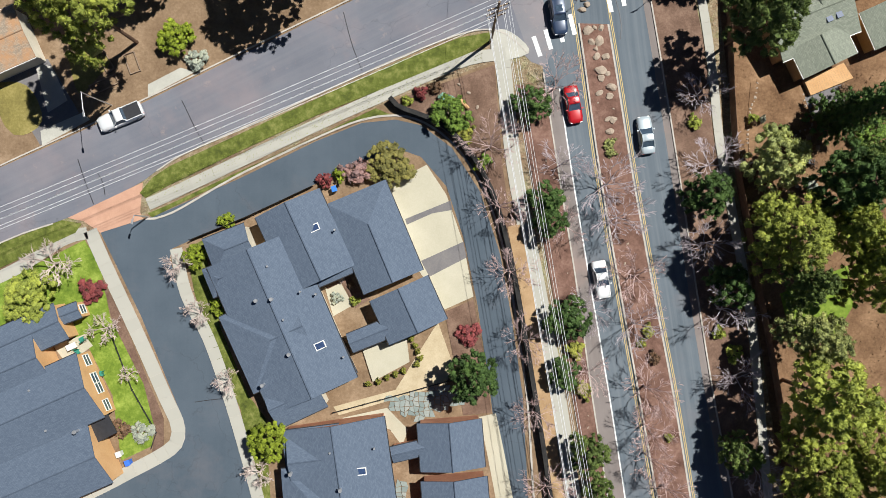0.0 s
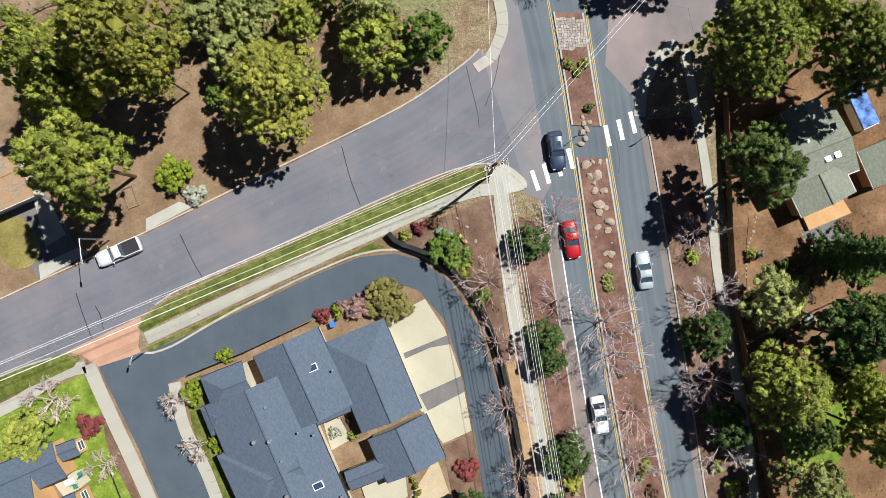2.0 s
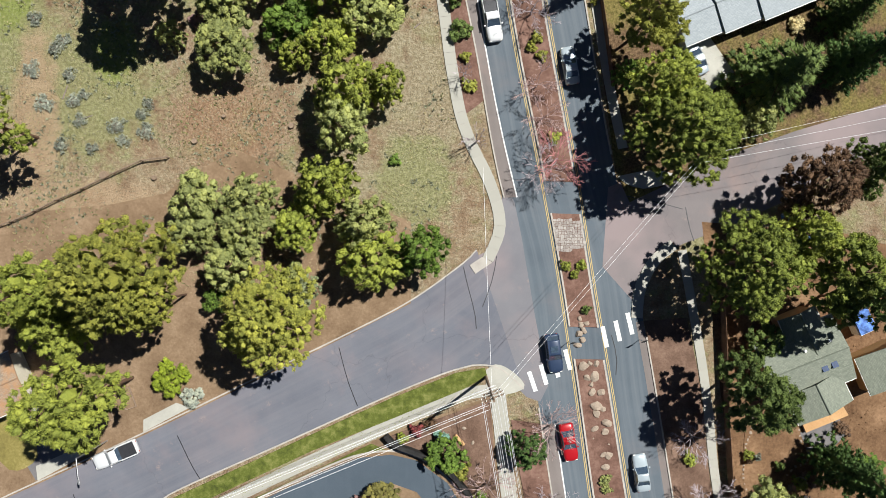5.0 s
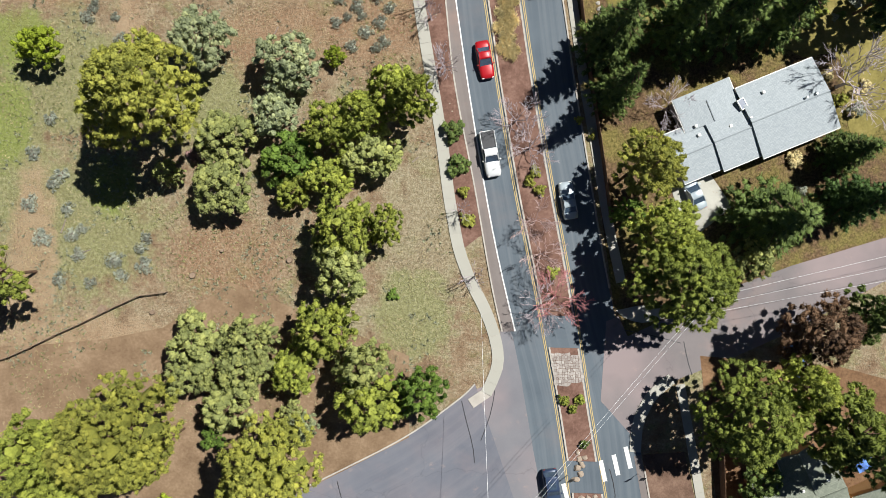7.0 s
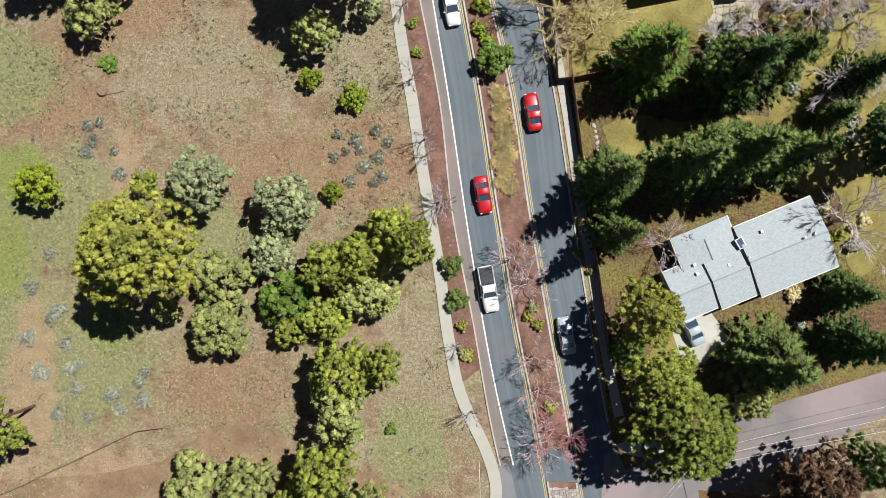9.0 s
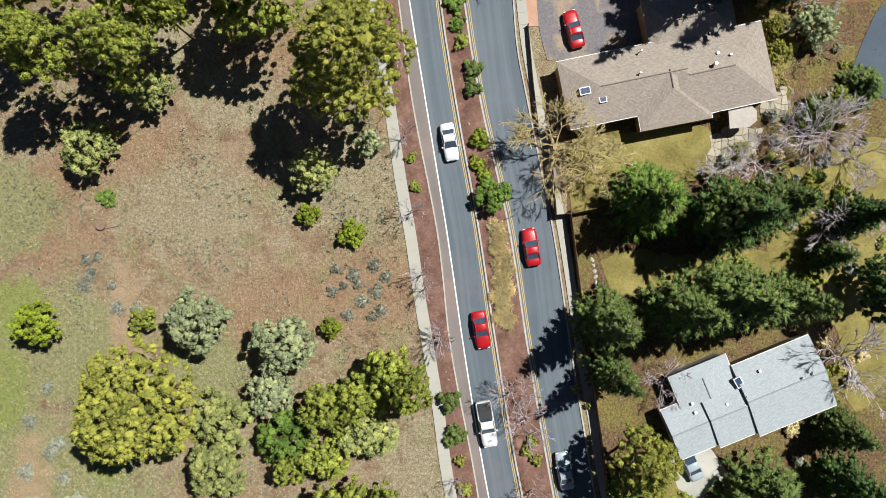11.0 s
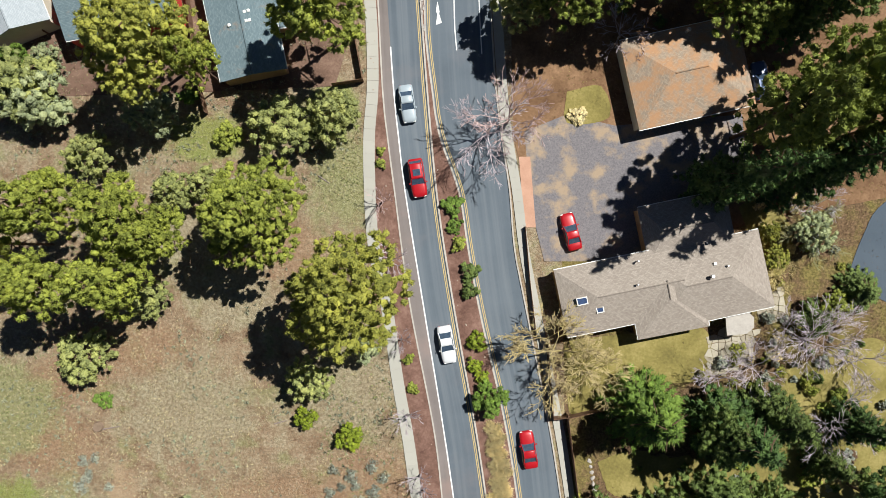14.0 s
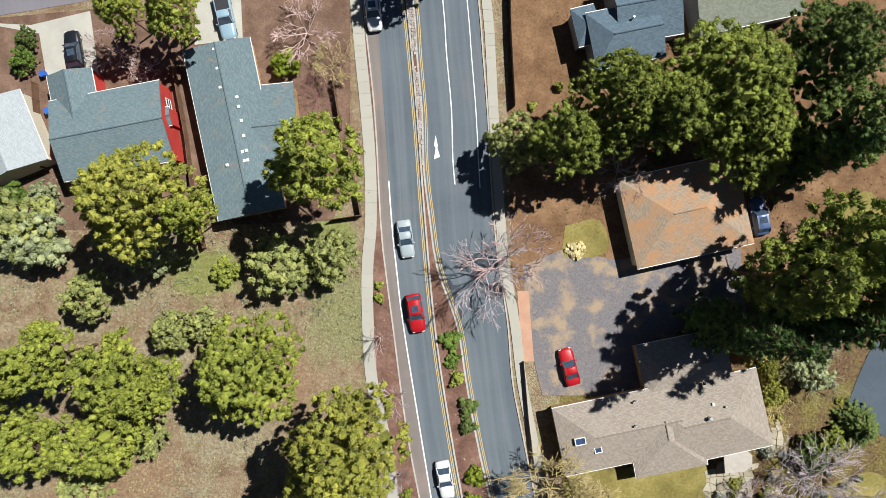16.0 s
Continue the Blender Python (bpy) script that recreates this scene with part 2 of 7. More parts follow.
M["tan"] = surface("tan siding", (0.38, 0.24, 0.11), (0.50, 0.33, 0.17), 0.4, 6, 0.8, 0.2)
M["orange"] = surface("orange plaster", (0.48, 0.27, 0.12), (0.62, 0.38, 0.19), 0.4, 6, 0.8, 0.2)
M["cream"] = surface("cream wall", (0.52, 0.47, 0.37), (0.66, 0.61, 0.50), 0.4, 6, 0.8, 0.2)
M["red"] = surface("red siding", (0.42, 0.04, 0.035), (0.55, 0.07, 0.055), 0.4, 6, 0.7, 0.2)
M["grey"] = surface("grey siding", (0.22, 0.22, 0.22), (0.32, 0.32, 0.32), 0.4, 6, 0.8, 0.2)
M["trim"] = plain("white trim", (0.74, 0.73, 0.70), 0.5)
M["dark"] = plain("dark metal", (0.035, 0.035, 0.04), 0.5, 0.2)
M["metal"] = plain("galvanised metal", (0.55, 0.55, 0.56), 0.4, 0.7)
M["glass"] = plain("window glass", (0.05, 0.075, 0.11), 0.06, 0.0, 0.9, 0.2)
M["skylight"] = plain("skylight glass", (0.035, 0.06, 0.13), 0.25, 0.0, 0.35, 0.2)
M["wood"] = surface("grey wood", (0.16, 0.11, 0.075), (0.32, 0.235, 0.17), 1.0, 9, 0.85, 0.5)
M["fence"] = surface("brown fence wood", (0.10, 0.055, 0.033), (0.22, 0.13, 0.08), 1.0, 9, 0.85, 0.5)
M["black"] = surface("black block wall", (0.012, 0.012, 0.013), (0.04, 0.038, 0.036), 1.0, 9, 0.85, 0.5)
M["bark"] = surface("pine bark", (0.075, 0.045, 0.03), (0.19, 0.115, 0.075), 1.5, 9, 0.95, 0.9)
M["twig"] = surface("grey twigs", (0.16, 0.125, 0.115), (0.32, 0.26, 0.245), 1.5, 9, 0.9, 0.5)
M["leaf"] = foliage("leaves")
M["wire"] = plain("aluminium wire", (0.85, 0.85, 0.86), 0.4, 0.0)
M["east"] = asphalt("brownish street asphalt", (0.145, 0.13, 0.135), (0.215, 0.19, 0.19), (0.25, 0.215, 0.205), 0.0, 0.3, 0.7)


# ---- mesh helpers ----
def obj(name, verts, faces, mat, parent=None, label="", uvs=None, smooth=False):
    me = bpy.data.meshes.new(name)
    me.from_pydata([tuple(v) for v in verts], [], faces)
    if uvs is not None:
        lay = me.uv_layers.new(name="UVMap")
        lay.data.foreach_set("uv", np.asarray([uvs[i] for f in faces for i in f], dtype=np.float32).ravel())
    me.materials.append(mat)
    if smooth:
        me.polygons.foreach_set("use_smooth", [True] * len(me.polygons))
    ob = new(name, me)
    if parent is not None:
        ob.parent = parent
    if label:
        tagged(ob, label)
    return ob


def part(name, bm, mat, parent=None, label="", smooth=False):
    bmesh.ops.recalc_face_normals(bm, faces=bm.faces[:])
    me = bpy.data.meshes.new(name)
    bm.to_mesh(me)
    bm.free()
    me.materials.append(mat)
    if smooth:
        me.polygons.foreach_set("use_smooth", [True] * len(me.polygons))
    ob = new(name, me)
    if parent is not None:
        ob.parent = parent
    if label:
        tagged(ob, label)
    return ob


def box(bm, size, m=None, bevel=0.0):
    r = bmesh.ops.create_cube(bm, size=1.0, matrix=(m or Matrix()) @ Matrix.Diagonal((*size, 1)))
    if bevel:
        es = list({e for v in r["verts"] for e in v.link_edges})
        bmesh.ops.bevel(bm, geom=es, offset=bevel, segments=2, affect="EDGES")
    return bm


def tube(bm, a, b, ra, rb, n=8):
    a, b = Vector(a), Vector(b)
    m = Matrix.Translation((a + b) / 2) @ (b - a).to_track_quat("Z", "Y").to_matrix().to_4x4()
    bmesh.ops.create_cone(bm, segments=n, radius1=ra, radius2=rb, depth=(b - a).length, cap_ends=True, matrix=m)
    return bm


def smoothed(pts, step=2.0):
    """Points along a Catmull-Rom curve."""
    p = [Vector((x, y)) for x, y in pts]
    p = [p[0] * 2 - p[1]] + p + [p[-1] * 2 - p[-2]]
    out = []
    for i in range(1, len(p) - 2):
        k = max(2, int((p[i + 1] - p[i]).length / step))
        for j in range(k):
            t = j / k
            out.append(0.5 * ((2 * p[i]) + (p[i + 1] - p[i - 1]) * t + (2 * p[i - 1] - 5 * p[i] + 4 * p[i + 1] - p[i + 2]) * t * t
                              + (3 * p[i] - p[i - 1] - 3 * p[i + 1] + p[i + 2]) * t ** 3))
    return out + [p[-2]]


def between(name, left, right, top, mat, bottom=-0.12, label="", category="", kind="structure", parent=None):
    """A slab between two curves, sampled alike."""
    def even(pts, n):
        d = [0]
        for a, b in zip(pts, pts[1:]):
            d.append(d[-1] + (b - a).length)
        return [Vector((np.interp(s, d, [q.x for q in pts]), np.interp(s, d, [q.y for q in pts]))) for s in np.linspace(0, d[-1], n)], d[-1]
    n = max(4, int(sum((b - a).length for a, b in zip(left, left[1:])) / 1.2))
    L, la = even(left, n)
    R, _ = even(right, n)
    verts, uvs, faces = [], [], []
    for i in range(n):
        w = (R[i] - L[i]).length
        for q, z, u in ((L[i], bottom, -0.1), (L[i], top, 0), (R[i], top, w), (R[i], bottom, w + 0.1)):
            verts.append((q.x, q.y, z))
            uvs.append((u, la * i / n))
    for i in range(n - 1):
        for k in range(3):
            a = i * 4 + k
            faces.append((a, a + 4, a + 5, a + 1))
    faces += [(0, 1, 2, 3), tuple((n - 1) * 4 + k for k in (3, 2, 1, 0))]
    ob = obj(name, verts, faces, mat, parent, uvs=uvs)
    return tagged(ob, label, category, "", kind if parent is None else "")


def offset(pts, d):
    out = []
    for i, q in enumerate(pts):
        t = (pts[min(i + 1, len(pts) - 1)] - pts[max(i - 1, 0)]).normalized()
        out.append(q + Vector((t.y, -t.x)) * d)
    return out


def strip(name, pts, a, b, top, mat, bottom=-0.12, label="", category="", kind="structure", parent=None, curve=True):
    c = smoothed(pts) if curve else [Vector(q) for q in pts]
    return between(name, offset(c, a), offset(c, b), top, mat, bottom, label, category, kind, parent)


LAYER = [0]


def slab(name, pts, top, mat, bottom=-0.12, label="", category="", kind="structure", parent=None, curve=False):
    """A flat piece of ground with an upright rim."""
    q = [Vector(p) for p in pts]
    if curve:
        q = smoothed(pts + [pts[0]], 1.0)[:-1]
    if kind == "structure" and parent is None and name in ("yard", "lawn", "planting_bed", "patio", "driveway"):
        LAYER[0] += 1
        top += 0.0007 + 0.0013 * LAYER[0]
    area = sum(a.x * b.y - b.x * a.y for a, b in zip(q, q[1:] + q[:1]))
    if area < 0:
        q.reverse()
    n = len(q)
    verts = [(p.x, p.y, top) for p in q] + [(p.x, p.y, bottom) for p in q]
    faces = [tuple(range(n))] + [(i, i + n, (i + 1) % n + n, (i + 1) % n) for i in range(n)]
    ob = obj(name, verts, faces, mat, parent, uvs=[(v[0], v[1]) for v in verts])
    return tagged(ob, label, category, "", kind if parent is None else "")


def paved(name, pts, a, b, top, mat, label, category, piece=1.5):
    """A pavement of cast slabs with open joints over a darker bed."""
    c = smoothed(pts, 0.5)
    d = [0.0]
    for p, q in zip(c, c[1:]):
        d.append(d[-1] + (q - p).length)
    root = between(name, offset(c, a), offset(c, b), top - 0.035, M["kerb"], label=label, category=category)
    n = max(1, round(d[-1] / piece))
    at = lambda s: Vector((np.interp(s, d, [q.x for q in c]), np.interp(s, d, [q.y for q in c])))
    for i in range(n):
        s0, s1 = d[-1] * i / n + 0.018, d[-1] * (i + 1) / n - 0.018
        p, q = at(s0), at(s1)
        t0, t1 = (at(s0 + 0.05) - at(s0 - 0.05)).normalized(), (at(s1 + 0.05) - at(s1 - 0.05)).normalized()
        n0, n1 = Vector((t0.y, -t0.x)), Vector((t1.y, -t1.x))
        quad = [p + n0 * a, q + n1 * a, q + n1 * b, p + n0 * b]
        slab("paving_slab", quad, top, mat, top - 0.05, parent=root)
    return root


# ---- ground, roads, pavements ----
n = Nodes("pavement slabs")
n.bump(n.noise(11, 5), 0.2, 0.01)
M["slabs"] = n.done(n.mix(n.noise(0.9, 5, 0.65), n.ramp(n.add("ShaderNodeObjectInfo").outputs["Random"], [(0, (0.36, 0.35, 0.31)), (1, (0.41, 0.395, 0.35))]), (0.37, 0.355, 0.31)), 0.85, 0, 0.25)
n_g = 60
gx = np.concatenate(([-2500, -600], np.linspace(-110, 110, n_g), [600, 2500]))
gy = np.concatenate(([-2500, -600], np.linspace(-80, 220, 80), [700, 2500]))
gv = [(x, y, 0.0) for y in gy for x in gx]
gw = len(gx)
gf = [(j * gw + i, j * gw + i + 1, (j + 1) * gw + i + 1, (j + 1) * gw + i) for j in range(len(gy) - 1) for i in range(gw - 1)]
tagged(obj("ground", gv, gf, M["field"]), "dry meadow ground of red-brown soil and straw grass", "ground", "", "structure")

KERB_W = smoothed([(21.56, -39.13), (20.44, -30.87), (18.48, -18.13), (16.52, -4.13), (14.28, 9.87), (12.18, 23.87), (10.57, 37.87), (7.20, 51.87), (4.72, 65.87), (2.20, 79.10), (0.60, 93.10), (-2.52, 109.48), (-4.41, 123.48), (-5.32, 130.48), (-5.88, 135.87), (-6.65, 149.87), (-8.12, 163.87), (-10.08, 184.87)])
WHITE_W = smoothed([(23.66, -39.13), (22.54, -30.87), (20.58, -18.13), (18.20, -4.13), (15.89, 9.87), (13.86, 23.87), (11.97, 37.87), (7.95, 55.44), (5.92, 65.87), (3.78, 79.10), (1.75, 93.10), (-0.91, 109.48), (-3.15, 123.48), (-3.99, 130.48), (-4.55, 135.87), (-5.53, 149.87), (-6.58, 163.87), (-9.03, 184.87)])
YELLOW_W = smoothed([(27.44, -39.13), (26.04, -30.87), (23.80, -18.13), (21.28, -4.13), (18.90, 9.87), (16.94, 23.87), (14.84, 37.87), (12.39, 51.87), (9.59, 65.87), (7.28, 79.87), (5.18, 93.87), (2.66, 107.87), (0.49, 121.87), (-0.84, 135.87), (-1.89, 149.87), (-3.22, 163.87), (-5.88, 184.87)])
YELLOW_E = smoothed([(32.48, -39.13), (31.08, -30.87), (28.98, -18.13), (26.32, -4.13), (23.80, 9.87), (21.56, 23.87), (19.18, 37.87), (17.01, 51.87), (14.42, 65.87), (12.04, 79.87), (9.87, 93.87), (6.72, 107.87), (5.11, 116.48), (3.99, 123.48), (1.54, 130.48), (0.70, 135.87), (-0.14, 142.87), (-0.35, 149.87), (-0.98, 156.87), (-1.47, 163.87), (-3.99, 184.87)])
KERB_E = smoothed([(37.38, -39.13), (35.84, -30.87), (33.46, -18.13), (31.22, -4.13), (29.12, 9.87), (26.88, 23.87), (25.06, 34.44), (23.87, 41.44), (20.93, 55.44), (18.13, 72.10), (17.01, 79.10), (14.91, 93.10), (11.69, 109.48), (10.36, 116.48), (9.80, 123.48), (8.75, 130.48), (8.12, 135.87), (7.63, 142.87), (7.28, 149.87), (6.72, 156.87), (6.16, 163.87), (3.92, 184.87)])
between("road", KERB_W, KERB_E, 0.02, M["lane"], label="blue-grey asphalt avenue with two lanes and a median", category="road")
def cut(c, y0, y1):
    return [q for q in c if y0 <= q.y <= y1]


for y0, y1 in ((-60, 21.5), (46.5, 200)):
    between("bike_lane", cut(KERB_W, y0, y1), cut(WHITE_W, y0, y1), 0.032, M["bike"], 0.0, "brownish asphalt bike lane beside the avenue", "bike lane")
strip_lines = (("edge_line", WHITE_W, -0.07, 0.09, "white"), ("yellow_line", YELLOW_W, -0.15, -0.05, "yellow"), ("yellow_line", YELLOW_W, 0.05, 0.15, "yellow"),
               ("yellow_line", YELLOW_E, -0.15, -0.05, "yellow"), ("yellow_line", YELLOW_E, 0.05, 0.15, "yellow"))
for nm, c, a, b, mt in strip_lines:
    for y0, y1 in (((-60, 21.5), (46.5, 142)) if mt == "white" else ((-60, 200),)):
        k = cut(c, y0, y1)
        between(nm, offset(k, a), offset(k, b), 0.042, M[mt], 0.0, ("worn white" if mt == "white" else "faded yellow") + " painted line along the avenue", "road marking")
between("gutter", cut(offset(KERB_E, -0.95), -60, 33), cut(offset(KERB_E, 0), -60, 33), 0.034, M["bike"], 0.0, "pale gutter along the avenue's kerb", "gutter")

# the median: kerbs and soil, cut open at the crossing
for y0, y1 in ((-60, 29.0), (31.5, 46.0), (48.5, 200)):
    a, b = cut(offset(YELLOW_W, 0.34), y0, y1), cut(offset(YELLOW_E, -0.34), y0, y1)
    between("median", a, b, 0.15, M["median"], label="brown soil median between the lanes", category="median")
    between("median_kerb", a, offset(a, 0.22), 0.17, M["kerb"], label="concrete kerb of the median", category="kerb")
    between("median_kerb", offset(b, -0.22), b, 0.17, M["kerb"], label="concrete kerb of the median", category="kerb")

# side street to the west
ST_N = smoothed([(-73.08, 1.47), (-54.88, 10.22), (-49.28, 12.81), (-36.68, 18.62), (-19.88, 26.81), (-11.48, 30.87), (-3.43, 35.07), (3.22, 39.83), (4.76, 41.37)])
ST_S = smoothed([(-73.08, -8.33), (-54.88, 0.77), (-46.34, 3.92), (-37.24, 8.33), (-33.18, 11.27), (-19.88, 17.22), (-5.88, 23.52), (2.17, 26.67), (5.74, 27.23), (8.12, 26.53), (10.57, 24.22)])
between("side_street", offset(ST_N, 0.0), ST_S, 0.024, M["street"], label="purple-grey asphalt side street with cracks", category="road")
slab("junction", [(3.92, 40.32), (6.02, 41.2), (7.77, 45.92), (8.0, 50.0), (9.45, 47.2), (10.3, 43.0), (11.9, 33.5), (13.6, 24.6), (12.6, 22.6), (10.92, 23.17), (8.12, 25.97), (5.32, 27.37)], 0.022, M["junction"], label="worn grey asphalt junction", category="road")
between("kerb_north", offset(ST_N, -0.14), offset(ST_N, 0.04), 0.15, M["kerb"], label="concrete kerb of the side street", category="kerb")
for nm, c, a, b in (("kerb_south", ST_S, -0.04, 0.14), ("kerb_west", KERB_W, -0.12, 0.06), ("kerb_east", KERB_E, -0.06, 0.12)):
    for y0, y1, ok in ((-60, 200, nm == "kerb_south"), (-60, 22.5, nm == "kerb_west"), (46, 200, nm == "kerb_west"), (-60, 31, nm == "kerb_east"), (52.5, 200, nm == "kerb_east")):
        if ok:
            cc = cut(c, y0, y1)
            if nm == "kerb_south":
                for seg in ([q for q in c if q.x < -46.8], [q for q in c if q.x > -37]):
                    between(nm, offset(seg, a), offset(seg, b), 0.15, M["kerb"], label="concrete kerb of the side street", category="kerb")
            else:
                between(nm, offset(cc, a), offset(cc, b), 0.15, M["kerb"], label="concrete kerb along the avenue", category="kerb")

# side street to the east
slab("east_street", [(20.31, 39.32), (21.01, 49.12), (22.55, 49.82), (24.65, 48.70), (28.85, 50.52), (35.85, 55.42), (43.55, 58.22), (55.31, 62.42), (71.55, 68.02), (78.55, 58.22), (55.31, 54.02), (43.55, 47.72), (36.55, 44.57), (30.25, 42.12), (26.75, 40.02), (24.65, 34.42)], 0.026, M["east"], label="patched brown-grey asphalt side street", category="road")

# pavements
W1 = [(17.92, -39.13), (16.17, -30.87), (14.21, -18.13), (11.62, -4.13), (8.89, 9.87), (7.35, 23.87)]
paved("pavement", W1, -0.95, 0.95, 0.12, M["slabs"], "pale concrete pavement beside the avenue", "pavement")
W2 = [(6.10, 40.20), (7.00, 42.10), (7.61, 44.20), (7.26, 47.00), (6.04, 50.50), (4.10, 54.40), (2.76, 58.10), (2.07, 61.60), (1.47, 65.10), (0.56, 72.10), (-0.60, 79.10), (-1.78, 86.10), (-2.80, 93.10), (-3.99, 99.68), (-5.46, 109.48), (-7.00, 116.48), (-7.49, 123.48), (-7.56, 130.48), (-7.14, 135.87), (-7.21, 142.73), (-7.70, 149.87), (-8.40, 156.87), (-9.03, 163.87), (-11.13, 184.87)]
paved("pavement", W2, -0.72, 0.72, 0.12, M["slabs"], "pale concrete pavement beside the meadow", "pavement")
WS = [(-36.54, 5.53), (-33.88, 6.72), (-27.23, 9.87), (-15.68, 15.33), (-8.33, 18.62), (2.17, 23.17), (7.77, 24.22)]
paved("pavement", WS, -0.75, 0.75, 0.13, M["slabs"], "pale concrete pavement along the side street", "pavement")
slab("corner_ramp", [(5.88, 26.53), (7.00, 27.23), (8.47, 26.81), (10.22, 25.41), (10.57, 24.22), (8.47, 23.52), (6.16, 23.31)], 0.125, M["concrete"], label="concrete corner ramp", category="pavement", curve=True)
slab("corner_ramp", [(3.87, 39.50), (5.41, 40.55), (6.67, 39.85), (4.57, 38.45)], 0.11, M["kerb"], label="concrete corner ramp", category="pavement")
E_WALK = [(41.72, -39.13), (40.32, -30.87), (39.13, -18.13), (38.01, -7.63), (36.12, 2.87), (34.23, 13.37), (33.53, 20.37), (32.62, 27.37), (31.43, 34.37), (30.17, 41.37)]
paved("pavement", E_WALK, -0.55, 0.55, 0.12, M["slabs"], "pale concrete pavement under pines", "pavement")
E2 = [(22.82, 53.97), (21.07, 62.37), (19.46, 72.10), (18.20, 79.10), (16.10, 93.10), (12.88, 109.48), (11.55, 116.48), (10.71, 123.48), (9.52, 130.48), (8.96, 135.87), (8.47, 142.87), (8.05, 149.87), (7.70, 156.87), (7.14, 163.87), (4.62, 184.87)]
paved("pavement", E2, -0.6, 0.6, 0.12, M["slabs"], "pale concrete pavement beside the avenue", "pavement")
paved("pavement", [(24.57, 32.97), (24.92, 36.47), (26.67, 39.97), (29.12, 42.07)], -0.7, 0.7, 0.12, M["slabs"], "curved concrete pavement in dappled shade", "pavement")
slab("corner_ramp", [(22.20, 50.52), (23.11, 49.68), (25.35, 48.98), (28.50, 49.68), (28.99, 50.87), (26.05, 51.22)], 0.12, M["concrete"], label="concrete corner ramp", category="pavement", curve=True)

# planted ground beside the avenue
V1 = smoothed([(19.46, -39.13), (18.20, -30.87), (15.96, -18.13), (13.37, -4.13), (10.78, 9.87), (8.96, 20.37)])
between("verge", V1, offset(cut(KERB_W, -60, 20), -0.1), 0.11, M["median"], label="brown bark soil verge with street trees", category="verge")
WV = smoothed(W2[6:])
between("verge", offset(WV, 0.7), offset(cut(KERB_W, WV[0].y, WV[-1].y), -0.1), 0.10, M["median"], label="reddish bark soil verge beside the pavement", category="verge")
EV = smoothed([(41.02, -39.13), (39.62, -30.87), (38.43, -18.13), (37.31, -7.63), (35.42, 2.87), (33.53, 13.37), (32.83, 20.37), (31.92, 27.37), (30.66, 32.97)])
between("verge", offset(cut(KERB_E, EV[0].y, EV[-1].y), 0.1), EV, 0.11, M["soil"], label="dark bark soil verge under street trees", category="verge")
slab("yard", [(32.62, 44.87), (35.42, 19.67), (36.12, 9.87), (38.22, -4.13), (41.37, -25.13), (43.12, -39.13), (71.12, -39.13), (71.12, 37.87), (50.12, 43.47)], 0.03, M["yard"], label="brown dirt yard behind the fence", category="yard")
slab("yard", [(16.66, 95.24), (18.41, 75.64), (20.51, 61.64), (21.91, 51.14), (23.66, 47.29), (36.26, 53.24), (43.96, 56.04), (64.96, 62.34), (64.96, 135.14), (15.96, 135.14)], 0.03, M["woods"], label="brown needle-strewn garden under pines", category="yard")
slab("yard", [(9.56, 177.70), (9.91, 149.70), (10.26, 130.10), (11.66, 124.50), (14.11, 114.70), (37.91, 118.90), (65.91, 124.50), (65.91, 184.70), (9.91, 184.70)], 0.035, M["yard"], label="brown dirt yard with needles", category="yard")
slab("parking_court", [(11.66, 130.80), (16.91, 132.90), (22.86, 131.50), (38.61, 132.90), (39.31, 124.50), (34.41, 118.90), (24.61, 114.70), (14.11, 114.70), (12.36, 121.70)], 0.06, M["sandy"], label="faded asphalt parking court with sandy patches", category="driveway")
slab("driveway_ramp", [(10.96, 127.65), (12.36, 127.65), (13.06, 118.90), (11.66, 118.90)], 0.065, M["apron"], label="reddish concrete driveway ramp", category="driveway")
slab("yard", [(-96.88, 9.87), (-54.88, 10.08), (-49.28, 12.53), (-36.54, 18.41), (-19.88, 26.53), (-11.48, 30.66), (-3.43, 34.79), (-3.43, 44.87), (-25.48, 53.97), (-33.88, 48.37), (-40.88, 46.97), (-96.88, 42.07)], 0.02, M["dirt"], label="bare brown dirt beside the side street", category="yard")
slab("driveway", [(-52.43, 23.17), (-48.93, 23.52), (-45.08, 16.87), (-49.84, 12.81), (-55.23, 21.77)], 0.045, M["wet"], label="grey driveway", category="driveway")
slab("driveway", [(-50.54, 23.03), (-48.44, 22.61), (-46.48, 18.41), (-48.93, 16.87)], 0.06, M["concrete"], label="pale concrete slab in the driveway", category="driveway")
slab("driveway_ramp", [(-49.84, 14.63), (-44.73, 16.87), (-43.68, 16.03), (-49.63, 12.81)], 0.06, M["concrete"], label="pale concrete driveway ramp", category="driveway")
slab("driveway_ramp", [(-36.54, 20.37), (-32.48, 22.47), (-30.73, 21.91), (-36.54, 18.83)], 0.06, M["concrete"], label="pale concrete driveway ramp", category="driveway")
slab("lawn", [(-56.28, 20.37), (-52.78, 20.72), (-50.68, 19.32), (-49.63, 15.82), (-52.08, 14.07), (-54.18, 15.12)], 0.05, M["drylawn"], label="yellowing lawn patch", category="lawn", curve=True)
slab("lawn", [(-46.48, 23.87), (-43.68, 24.92), (-41.23, 23.17), (-42.63, 21.42), (-45.08, 19.32)], 0.05, M["drylawn"], label="yellowing lawn patch", category="lawn", curve=True)
